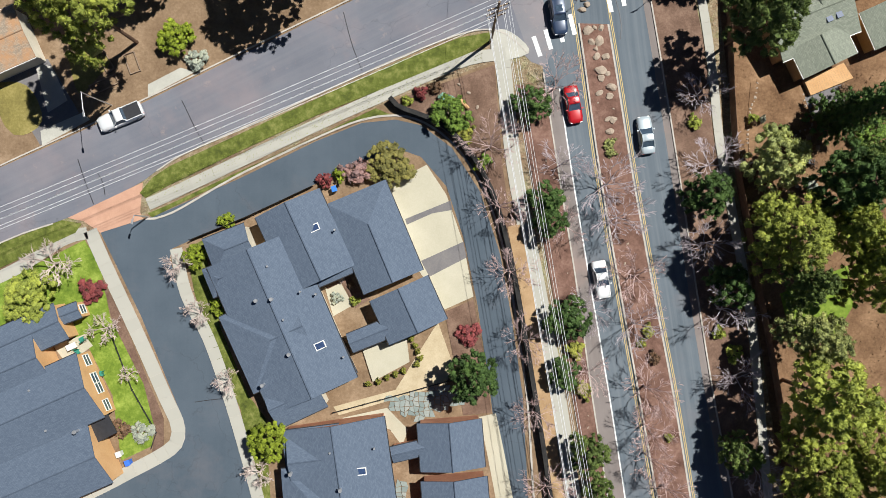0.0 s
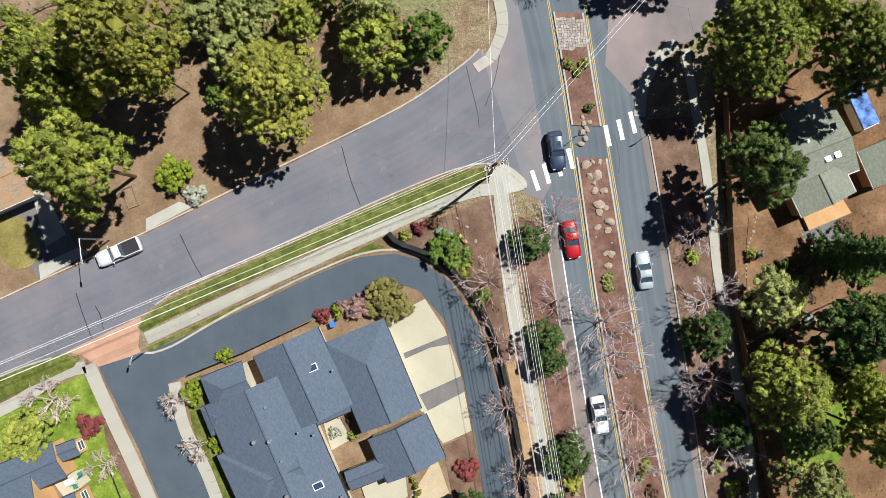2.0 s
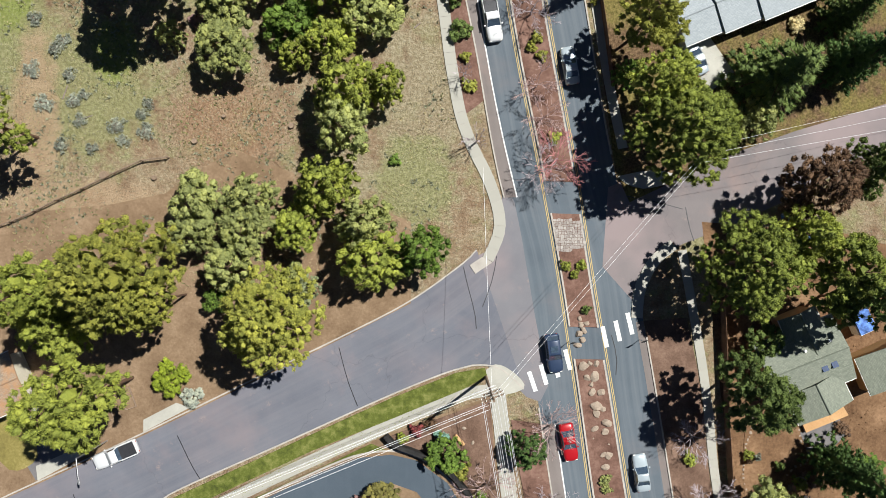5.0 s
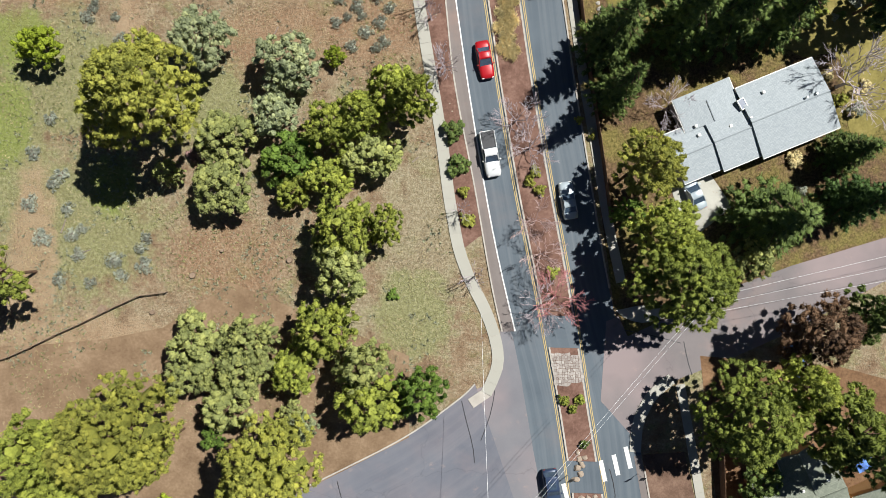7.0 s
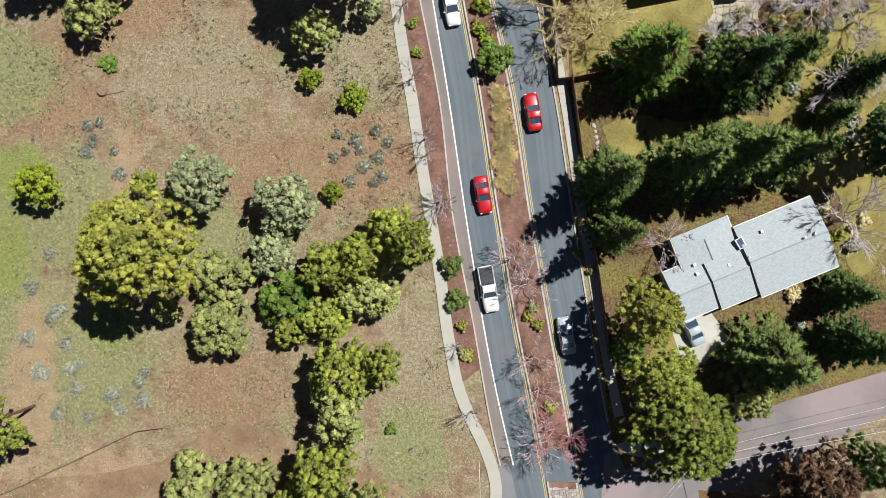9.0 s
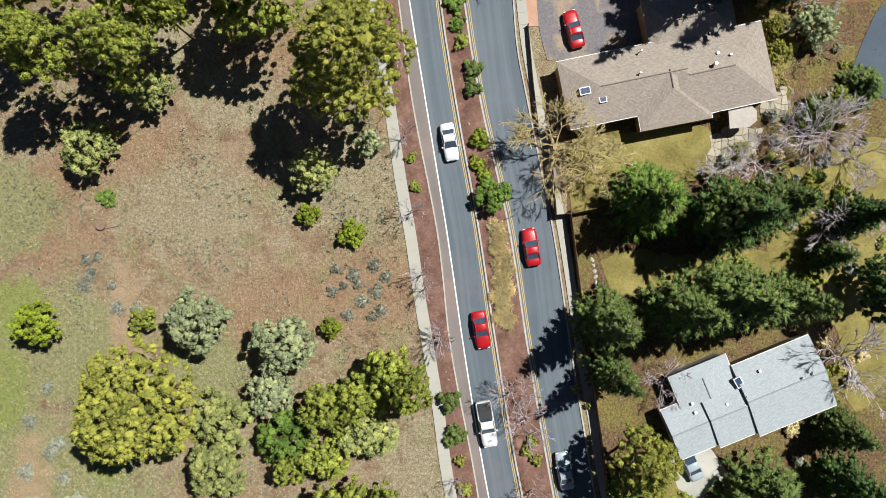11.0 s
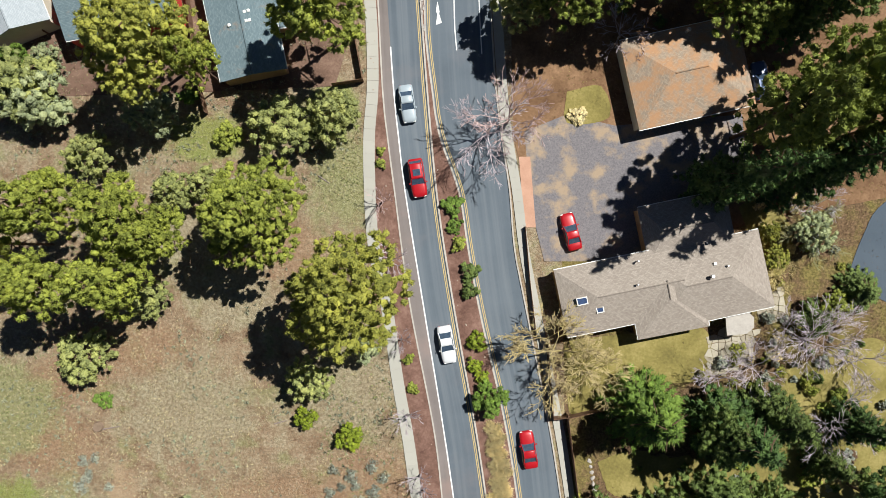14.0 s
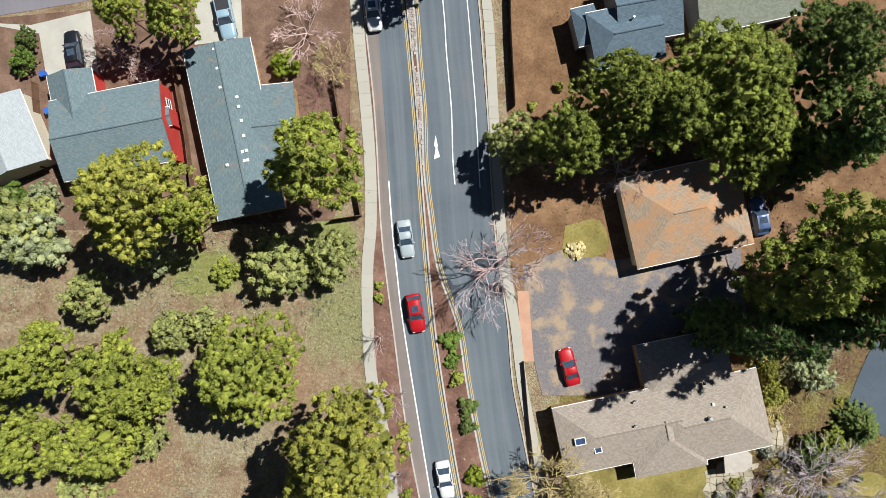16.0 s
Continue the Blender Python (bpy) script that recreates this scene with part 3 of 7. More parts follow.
slab("housing_ground", [(-6.58, 18.41), (7.07, 23.52), (8.47, 9.87), (12.32, -11.13), (15.82, -39.13), (-96.88, -60.13), (-96.88, -12.53), (-54.88, -2.03), (-46.48, 1.47), (-37.38, 3.92)], 0.03, M["dirt"], label="bare soil of the housing estate", category="yard")
slab("planting_bed", [(-5.88, 18.41), (6.37, 22.82), (7.42, 9.87), (9.52, -4.13), (7.42, 0.07), (4.62, 9.87), (0.42, 14.42), (-4.48, 16.52)], 0.06, M["soil"], label="red bark planting bed", category="planting bed")
strip("dirt_strip", [(15.47, -39.13), (14.07, -30.87), (12.46, -18.13), (10.08, -4.13), (8.68, 2.87)], -0.75, 0.85, 0.16, M["strip"], label="orange dirt strip beside the pavement", category="verge")

# private drive round the houses
slab("private_drive", [(-42.42, 2.03), (-37.03, 3.71), (-35.63, 4.13), (-25.48, 8.61), (-15.68, 13.37), (-10.08, 15.61), (-5.88, 16.03), (-2.73, 15.33), (1.12, 12.53), (4.62, 7.07), (7.07, -0.63), (8.47, -8.33), (9.87, -18.13), (10.57, -30.87), (11.62, -46.13), (8.47, -46.13), (7.42, -30.87), (5.88, -18.13), (4.27, -6.93), (2.52, 1.47), (0.42, 7.77), (-2.73, 11.41), (-5.88, 12.53), (-10.08, 10.57), (-15.68, 8.12), (-23.38, 4.27), (-30.38, 1.47), (-33.53, 0.07), (-33.88, -1.33), (-31.08, -8.33), (-26.88, -17.43), (-24.08, -25.13), (-21.98, -32.13), (-19.88, -46.13), (-68.88, -46.13), (-68.88, -36.33), (-44.38, -30.03), (-34.58, -25.69), (-32.13, -23.03), (-32.83, -19.53), (-37.38, -8.33)], 0.035, M["drive"], label="dark sealed asphalt private drive", category="road")
slab("apron", [(-46.48, 3.85), (-37.17, 8.26), (-37.52, 4.62), (-37.17, 3.71), (-42.42, 2.03), (-44.52, 3.43)], 0.045, M["apron"], label="orange-red concrete driveway apron", category="driveway")
slab("lawn", [(-37.52, 6.93), (-35.98, 8.82), (-33.88, 10.22), (-19.88, 16.66), (-5.88, 23.03), (2.17, 26.18), (5.74, 26.81), (6.02, 25.83), (3.22, 24.22), (-6.58, 20.16), (-15.68, 16.52), (-27.23, 11.13), (-33.88, 7.91), (-36.82, 6.37)], 0.13, M["lawn"], label="green lawn strip between street and pavement", category="lawn")
slab("lawn", [(-36.54, 4.41), (-33.88, 5.53), (-26.88, 8.82), (-15.68, 13.93), (-8.33, 17.43), (-6.23, 16.52), (-10.08, 15.96), (-15.68, 13.72), (-25.48, 9.03), (-33.88, 4.97), (-35.98, 3.92)], 0.10, M["lawn"], label="narrow lawn strip beside the pavement", category="lawn")
slab("lawn", [(-68.88, -5.53), (-54.88, 0.63), (-47.18, 3.57), (-44.73, 3.15), (-45.43, 2.03), (-54.88, -2.38), (-68.88, -8.33)], 0.13, M["lawn"], label="green lawn strip beside the street", category="lawn")
strip("kerb", [(-36.82, 3.71), (-33.88, 4.27), (-25.48, 9.03), (-15.68, 13.72), (-10.08, 15.96), (-5.88, 16.52), (-2.52, 15.75), (1.47, 12.81), (5.18, 7.07), (7.63, -0.63), (8.96, -8.33), (10.36, -18.13), (11.20, -30.87), (12.18, -46.13)], -0.15, 0.1, 0.14, M["kerb"], label="concrete kerb of the private drive", category="kerb")
paved("pavement", [(-68.88, -8.33), (-54.88, -3.43), (-47.18, 1.12), (-44.03, 2.03)], -0.7, 0.8, 0.14, M["slabs"], "pale concrete pavement along the street", "pavement")
paved("pavement", [(-43.68, 2.31), (-41.44, -2.73), (-37.52, -11.13), (-34.44, -18.13), (-32.83, -21.77), (-33.04, -24.08), (-34.93, -25.55), (-38.08, -27.23), (-45.08, -30.73), (-54.88, -34.23)], -0.85, 0.85, 0.14, M["slabs"], "pale concrete pavement along the private drive", "pavement")
paved("pavement", [(-33.04, 0.07), (-31.78, -5.53), (-28.98, -11.13), (-26.53, -18.13), (-24.43, -25.13), (-22.54, -32.13), (-20.58, -39.13)], -0.75, 0.75, 0.14, M["slabs"], "pale concrete pavement in front of the houses", "pavement")
slab("lawn", [(-31.78, 0.07), (-29.68, 1.12), (-27.58, -9.73), (-24.08, -18.13), (-21.98, -20.93), (-21.28, -32.13), (-22.68, -30.73), (-25.13, -19.53), (-27.93, -13.93), (-30.73, -5.53)], 0.09, M["lawn"], label="narrow front lawn", category="lawn")
slab("lawn", [(-68.88, -7.28), (-54.88, -4.13), (-50.68, -2.03), (-44.38, 1.12), (-42.42, -2.03), (-41.23, -8.33), (-37.03, -16.73), (-35.63, -22.33), (-36.12, -24.43), (-39.83, -26.18), (-40.88, -18.13), (-44.38, -11.13)], 0.06, M["fresh"], label="bright green back lawn", category="lawn")
slab("planting_bed", [(-42.28, -3.43), (-39.83, -8.33), (-34.58, -20.93), (-34.58, -24.43), (-35.98, -25.13), (-35.63, -22.33), (-37.03, -16.73), (-40.88, -9.03)], 0.09, M["soil"], label="brown bark planting bed", category="planting bed")
slab("forecourt", [(-7.07, 7.77), (-2.03, 10.43), (0.42, 6.72), (2.52, 0.77), (3.78, -5.88), (0.21, -7.49), (-3.43, -2.03)], 0.06, M["pale"], label="cream concrete forecourt with saw-cut joints", category="driveway")
slab("planting_bed", [(0.21, -7.77), (3.78, -6.23), (4.97, -12.53), (6.02, -20.23), (2.52, -20.58), (1.12, -12.53)], 0.08, M["soil"], label="red bark planting bed", category="planting bed")
slab("patio", [(-13.58, -19.53), (-5.88, -17.43), (-0.63, -9.03), (1.12, -13.93), (0.42, -16.73), (-12.88, -20.58)], 0.055, M["sand"], label="tan gravel yard behind the house", category="yard")
strip("pavement", [(5.46, -20.58), (6.44, -25.13), (7.77, -32.13)], -1.1, 1.0, 0.06, M["pale"], label="cream concrete apron beside the garages", category="driveway")

# tarred cracks across the asphalt
for i, c in enumerate(([(-12.32, 29.33), (-11.83, 27.37), (-11.13, 24.92), (-10.01, 22.05)], [(-32.34, 18.41), (-31.43, 16.52), (-30.52, 14.63), (-29.47, 12.95)], [(-45.22, 11.13), (-44.38, 8.47), (-43.26, 5.53)], [(-42.84, 9.52), (-42.14, 8.33), (-41.86, 6.72)], [(3.09, 39.32), (3.65, 36.87), (4.49, 33.72), (4.70, 31.62)],
                       [(-31.78, -5.53), (-29.54, -4.97), (-26.53, -5.39)], [(-30.73, -18.97), (-26.88, -18.48), (-24.43, -18.97)], [(21.98, 25.97), (22.12, 28.07), (21.42, 30.87)], [(30.60, 46.67), (31.09, 44.22), (31.65, 42.47)], [(23.25, 48.07), (26.75, 47.37), (30.25, 46.46)], [(7.21, 40.64), (6.72, 37.84), (5.46, 34.34)])):
    strip("tar_crack", c, -0.045, 0.045, 0.048, M["dark"], 0.0, "dark tarred crack across the asphalt", "crack")

for pts in ([(16.83, 103.49), (23.83, 104.19), (25.93, 101.39), (23.13, 96.49), (18.93, 95.79), (17.18, 96.14)], [(20.68, 89.84), (24.53, 91.24), (29.43, 90.54), (30.13, 87.39), (25.23, 86.34), (22.08, 86.69)], [(44.13, 101.39), (56.73, 104.19), (58.13, 82.49), (53.93, 71.99), (51.13, 72.69), (49.73, 81.79), (44.13, 82.49), (41.33, 92.29)],
            [(17.16, 104.94), (25.56, 105.85), (33.96, 106.34), (34.31, 100.39), (27.66, 99.69), (19.26, 99.69)], [(38.16, 121.39), (40.96, 122.79), (44.46, 119.29), (44.46, 114.39), (41.66, 112.99)], [(21.36, 88.49), (29.06, 90.24), (39.56, 91.29), (45.86, 88.49), (44.46, 82.89), (30.46, 85.69), (22.76, 85.69)],
            [(44.91, 133.60), (50.51, 138.50), (54.71, 139.90), (56.11, 135.70), (49.11, 132.20)], [(16.91, 135.70), (21.11, 136.40), (22.16, 132.55), (16.91, 131.85)], [(27.16, 63.74), (29.96, 64.44), (30.66, 60.24), (26.46, 59.54)]):
    slab("lawn", pts, 0.05, M["drylawn"], label="dry yellow lawn in broken shade", category="lawn", curve=True)


# ---- houses ----
PITCH = 0.68


def wing(house, a, b, c, eave, rise, roof, wall, hips=(0, 0), over=0.35, floor=0.0, wins=()):
    """One roof with the walls below it. a-b runs along the ridge at the eaves, b-c across it. wins: (side, along, sill, width, height)."""
    a, b, c = Vector(a), Vector(b), Vector(c)
    rise *= PITCH
    house["eaves"] = min(eave, house["eaves"]) if "eaves" in house else eave
    u = (b - a)
    L = u.length
    u /= L
    v = Vector((-u.y, u.x))
    if v.dot(c - b) < 0:
        v = -v
    W = abs(v.dot(c - b))
    P = lambda s, t, z: (a.x + u.x * s + v.x * t, a.y + u.y * s + v.y * t, z)
    h0, h1 = hips
    sl = math.hypot(W / 2, rise)
    e, top, th = eave, eave + rise, 0.16
    rows = [(0, 0, e), (L, 0, e), (L, W, e), (0, W, e), (h0, W / 2, top), (L - h1, W / 2, top)]
    verts, faces, uvs = [], [], []

    def face(pts, uv):
        k = len(verts)
        verts.extend(P(*p) for p in pts)
        uvs.extend(uv)
        faces.append(tuple(range(k, k + len(pts))))

    r = rows
    face((r[0], r[1], r[5], r[4]), ((0, 0), (L, 0), (L - h1, sl), (h0, sl)))
    face((r[2], r[3], r[4], r[5]), ((L, 0), (0, 0), (h0, sl), (L - h1, sl)))
    if h0:
        face((r[3], r[0], r[4]), ((0, 0), (W, 0), (W / 2, sl)))
    if h1:
        face((r[1], r[2], r[5]), ((0, 0), (W, 0), (W / 2, sl)))
    low = [(s, t, z - th) for s, t, z in rows]
    for i, j in ((0, 1), (2, 3)) + (((3, 0),) if h0 else ((3, 4), (4, 0))) + (((1, 2),) if h1 else ((1, 5), (5, 2))):
        face((r[i], low[i], low[j], r[j]), ((0, 0), (0, 0.1), (1, 0.1), (1, 0)))
    face((low[0], low[4], low[5], low[1]), ((0, 0), (0, 1), (1, 1), (1, 0)))
    face((low[2], low[5], low[4], low[3]), ((0, 0), (0, 1), (1, 1), (1, 0)))
    obj("roof", verts, faces, M[roof], house, uvs=uvs)
    # ridge cap
    bm = bmesh.new()
    p, q = P(h0, W / 2, top + 0.02), P(L - h1, W / 2, top + 0.02)
    if L - h1 - h0 > 0.5:
        tube(bm, p, q, 0.09, 0.09, 6)
        part("ridge_cap", bm, M[roof], house)
    # gutters along both eaves
    for t in (0, W):
        bm = bmesh.new()
        o = -0.05 if t == 0 else 0.05
        m = Matrix.Translation(P(L / 2, t + o, e - 0.1)) @ Matrix.Rotation(math.atan2(u.y, u.x), 4, "Z")
        box(bm, (L, 0.1, 0.1), m, 0.02)
        part("gutter", bm, M["dark"] if roof == "roof_slate" else M["trim"], house)
    # walls
    o = over
    wv = [P(s, t, z) for z in (floor - 0.2, e - th - 0.02 + rise * o / (W / 2)) for s, t in ((o * 0.6, o), (L - o * 0.6, o), (L - o * 0.6, W - o), (o * 0.6, W - o))]
    wf = [(0, 1, 5, 4), (2, 3, 7, 6)]
    zt = top - th - 0.04
    wv += [P(o * 0.6 if not h0 else h0, W / 2, zt), P(L - (o * 0.6 if not h1 else h1), W / 2, zt)]
    wf += [(3, 0, 4, 8, 7) if not h0 else (3, 0, 4, 7), (1, 2, 6, 9, 5) if not h1 else (1, 2, 6, 5)]
    obj("wall", wv, wf, M[wall], house)
    for side, along, sill, ww, wh in wins:
        if side == "end":
            base, dirx, out = Vector(P(L - o * 0.6, along * W, 0)), v, u
        elif side == "start":
            base, dirx, out = Vector(P(o * 0.6, along * W, 0)), v, -u
        elif side == "a":
            base, dirx, out = Vector(P(along * L, o, 0)), u, -v
        else:
            base, dirx, out = Vector(P(along * L, W - o, 0)), u, v
        rot = Matrix(((dirx.x, out.x, 0, base.x), (dirx.y, out.y, 0, base.y), (0, 0, 1, sill + wh / 2), (0, 0, 0, 1)))
        bm = bmesh.new()
        for sx in (-1, 1):
            box(bm, (0.09, 0.08, wh + 0.18), rot @ Matrix.Translation((sx * (ww / 2 + 0.045), 0.03, 0)))
        for sz in (-1, 0, 1):
            box(bm, (ww, 0.08, 0.09), rot @ Matrix.Translation((0, 0.03, sz * (wh / 2 + 0.045 * abs(sz)))))
        win = part("window", bm, M["trim"], house, "white framed window")
        bm = bmesh.new()
        box(bm, (ww, 0.02, wh), rot @ Matrix.Translation((0, 0.012, 0)))
        part("pane", bm, M["glass"], win)


def on_roof(house, kind, x, y, z, rz=0.0, tilt=0.0):
    """A skylight, a vent pipe or a box vent, part of its house."""
    low = house["eaves"]
    m = pose(x, y, low + (z - low) * PITCH, tilt, 0, rz)
    if kind == "skylight":
        bm = bmesh.new()
        for sx, sy, dx, dy in ((1.3, 0.1, 0, 0.4), (1.3, 0.1, 0, -0.4), (0.1, 0.7, 0.6, 0), (0.1, 0.7, -0.6, 0)):
            box(bm, (sx, sy, 0.24), m @ Matrix.Translation((dx, dy, 0.02)))
        k = part("skylight", bm, M["trim"], house, "framed roof skylight")
        bm = bmesh.new()
        box(bm, (1.12, 0.72, 0.05), m @ Matrix.Translation((0, 0, 0.08)))
        part("pane", bm, M["skylight"], k)
    elif kind == "pipe":
        bm = bmesh.new()
        tube(bm, m @ Vector((0, 0, -0.4)), m @ Vector((0, 0, 0.5)), 0.07, 0.07, 8)
        tube(bm, m @ Vector((0, 0, 0.5)), m @ Vector((0, 0, 0.62)), 0.16, 0.10, 8)
        part("vent_pipe", bm, M["metal"], house, "metal vent pipe")
    elif kind == "flue":
        bm = bmesh.new()
        tube(bm, m @ Vector((0, 0, -0.5)), m @ Vector((0, 0, 0.9)), 0.16, 0.16, 10)
        tube(bm, m @ Vector((0, 0, 0.9)), m @ Vector((0, 0, 1.05)), 0.26, 0.2, 10)
        part("flue", bm, M["metal"], house, "metal chimney flue")
    else:
        bm = bmesh.new()
        box(bm, (0.36, 0.36, 0.22), m @ Matrix.Translation((0, 0, 0.06)), 0.04)
        part("roof_vent", bm, M["trim"] if kind == "vent" else M["dark"], house, "small box vent")


def house(label, name="house"):
    return tagged(new(name), label, "house")


h = house("large house with slate-blue shingle roofs and courtyards")
SL = ("roof_slate", "cream")
wing(h, (-14.81, 7.30), (-10.55, -1.96), (-18.32, -5.34), 3.0, 1.9, *SL, hips=(0.0, 0.0))
wing(h, (-6.90, 8.33), (-2.37, -2.50), (-9.41, -5.62), 2.9, 1.7, *SL, hips=(4.2, 0))
wing(h, (-1.83, -3.12), (0.54, -8.40), (-6.37, -11.66), 2.8, 1.6, *SL)
wing(h, (-16.03, -2.24), (-10.60, 0.07), (-9.51, -2.31), 2.62, 0.8, *SL, hips=(0, 1.5))
wing(h, (-17.85, 2.23), (-10.21, -15.35), (-20.55, -20.01), 3.05, 2.3, *SL)
wing(h, (-26.87, -8.19), (-18.68, -4.47), (-14.42, -13.61), 2.93, 2.1, *SL, hips=(5.0, 0))
wing(h, (-21.85, -16.90), (-16.01, -14.18), (-13.84, -18.93), 2.7, 1.5, *SL)
wing(h, (-28.97, 1.15), (-23.95, 3.12), (-21.85, -0.95), 2.72, 1.5, *SL, hips=(2.4, 0))
wing(h, (-29.01, -2.51), (-24.39, -0.61), (-23.03, -4.01), 2.66, 1.1, *SL, hips=(1.7, 0))
wing(h, (-13.43, -8.21), (-10.31, -14.86), (-15.20, -17.23), 2.76, 1.2, *SL)
wing(h, (-11.68, -10.26), (-7.06, -8.42), (-6.11, -10.60), 2.58, 0.8, *SL)
for k, x, y, z, rz, ti in (("skylight", -15.30, 2.47, 4.2, 24, -14), ("skylight", -20.63, -8.03, 4.55, 62, 0), ("skylight", -14.56, -11.44, 4.35, 24, 0),
                           ("pipe", -12.83, 2.27, 4.0, 0, 0), ("flue", -20.07, -5.88, 5.1, 0, 0), ("flue", -21.97, -6.09, 4.6, 0, 0), ("pipe", -16.85, -5.04, 4.6, 0, 0),
                           ("pipe", -18.75, -8.32, 5.0, 0, 0), ("flue", -18.05, -12.36, 4.9, 0, 0), ("flue", -21.31, -16.10, 4.0, 0, 0), ("pipe", -15.10, -5.35, 4.1, 0, 0),
                           ("pipe", -11.82, -12.82, 3.7, 0, 0), ("pipe", -20.70, -2.06, 4.6, 0, 0), ("pipe", -16.60, -15.80, 4.2, 0, 0)):
    on_roof(h, k, x, y, z, rz, ti)

h = house("house with slate-blue roofs and brick walls")
M["brick"] = surface("brick wall", (0.30, 0.13, 0.08), (0.48, 0.24, 0.15), 0.6, 10, 0.85, 0.4)
BR = ("roof_slate", "brick")
wing(h, (-7.03, -20.01), (-4.87, -35.09), (-17.17, -37.12), 3.0, 2.3, *BR)
wing(h, (-18.89, -21.73), (-12.46, -20.92), (-11.64, -28.36), 2.9, 1.7, *BR)
wing(h, (-19.43, -26.33), (-12.46, -25.79), (-11.64, -35.47), 2.94, 2.0, *BR, hips=(4.5, 0))
wing(h, (4.61, -20.33), (5.08, -26.16), (-2.64, -27.18), 2.8, 1.7, *BR)
wing(h, (-6.39, -23.84), (-2.31, -22.89), (-2.04, -24.80), 2.6, 0.7, *BR)
wing(h, (5.29, -27.24), (5.96, -35.17), (-1.97, -36.19), 2.8, 1.7, *BR)
for k, x, y, z, rz in (("skylight", -9.71, -26.33, 4.45, 5), ("flue", -17.97, -26.53, 4.1, 0), ("pipe", -8.15, -23.65, 3.9, 0), ("flue", -12.02, -28.19, 5.1, 0), ("pipe", -13.33, -24.02, 4.7, 0)):
    on_roof(h, k, x, y, z, rz, 0)

h = house("tan house with slate-blue gable roofs and white windows")
TN = ("roof_slate", "orange")
wing(h, (-61.65, -15.58), (-49.04, -10.05), (-46.68, -15.45), 3.4, 1.8, *TN, over=0.2)
wing(h, (-56.80, -18.24), (-43.67, -12.38), (-40.04, -19.92), 3.5, 2.3, *TN, over=0.2, wins=(("end", 0.14, 1.0, 1.3, 1.2), ("end", 0.42, 1.0, 1.2, 1.3), ("end", 0.58, 1.0, 1.2, 1.3), ("end", 0.85, 1.0, 1.3, 1.2)))
wing(h, (-55.45, -26.72), (-42.33, -20.93), (-38.96, -27.66), 3.45, 2.1, *TN, over=0.2)
wing(h, (-55.17, -10.23), (-46.76, -6.51), (-44.66, -10.64), 2.8, 1.0, *TN, over=0.2, wins=(("end", 0.3, 0.9, 1.2, 1.2),))
wing(h, (-47.50, -7.58), (-44.29, -6.35), (-43.61, -8.26), 2.3, 0.5, "roof_slate", "orange", over=0.1, wins=(("end", 0.5, 0.7, 1.0, 1.2),))
wing(h, (-63.83, -23.60), (-53.01, -18.86), (-50.98, -19.88), 3.0, 0.6, *TN, over=0.2)
wing(h, (-57.07, -35.09), (-44.90, -29.68), (-42.87, -35.09), 3.2, 1.6, *TN, over=0.2)
for k, x, y, z, rz in (("skylight", -45.27, -19.52, 4.75, 118), ("flue", -43.36, -21.55, 4.3, 0), ("pipe", -47.47, -19.15, 5.0, 0), ("pipe", -46.89, -21.45, 4.4, 0), ("pipe", -48.81, -16.69, 4.5, 0)):
    on_roof(h, k, x, y, z, rz, 0)
slab("porch_roof", [(-42.66, -21.06), (-40.35, -19.84), (-39.20, -22.08), (-41.57, -23.30)], 2.6, M["dark"], 2.45, parent=h)
slab("deck", [(-55.96, -23.25), (-53.18, -22.90), (-51.44, -24.99), (-54.57, -26.03)], 0.5, M["cream"], 0, parent=h)

h = house("house with olive-grey shingle roofs and skylights")
OL = ("roof_green", "tan")
wing(h, (37.68, 29.99), (47.08, 33.71), (50.19, 26.14), 3.0, 1.5, *OL)
wing(h, (45.05, 34.79), (47.42, 29.18), (43.02, 27.42), 3.02, 1.2, *OL)
wing(h, (47.96, 26.95), (49.65, 23.43), (43.02, 20.73), 3.04, 1.4, *OL)
wing(h, (49.97, 28.33), (51.93, 23.86), (58.58, 26.70), 2.8, 1.3, *OL)
for k, x, y, z, rz in (("pane", 45.79, 27.63, 3.9, -68), ("pane", 46.93, 28.10, 3.95, -68), ("vent", 43.49, 29.40, 4.2, 22), ("vent", 46.42, 30.67, 4.2, 22), ("vent", 46.19, 23.22, 4.0, 0)):
    if k == "pane":
        bm = bmesh.new()
        box(bm, (1.35, 0.75, 0.14), pose(x, y, 3.0 + (z - 3.0) * PITCH + 0.06, 0, -8, rz), 0.02)
        part("skylight", bm, M["skylight"], h, "dark blue skylight")
    else:
        on_roof(h, k, x, y, z, rz, 0)
deck = tagged(new("deck"), "orange-tan wooden deck behind the house", "deck")
pts = [(44.44, 20.78), (49.31, 22.93), (50.49, 21.05), (45.27, 18.90)]
a, b, d = Vector(pts[0]), Vector(pts[1]), Vector(pts[3])
for i in range(16):
    s, t = i / 16 + 0.003, (i + 1) / 16 - 0.003
    slab("plank", [a + (d - a) * s, b + (Vector(pts[2]) - b) * s, b + (Vector(pts[2]) - b) * t, a + (d - a) * t], 0.6, M["orange"], 0.54, parent=deck)
slab("deck_frame", [a, b, Vector(pts[2]), d], 0.53, M["wood"], 0.0, parent=deck)

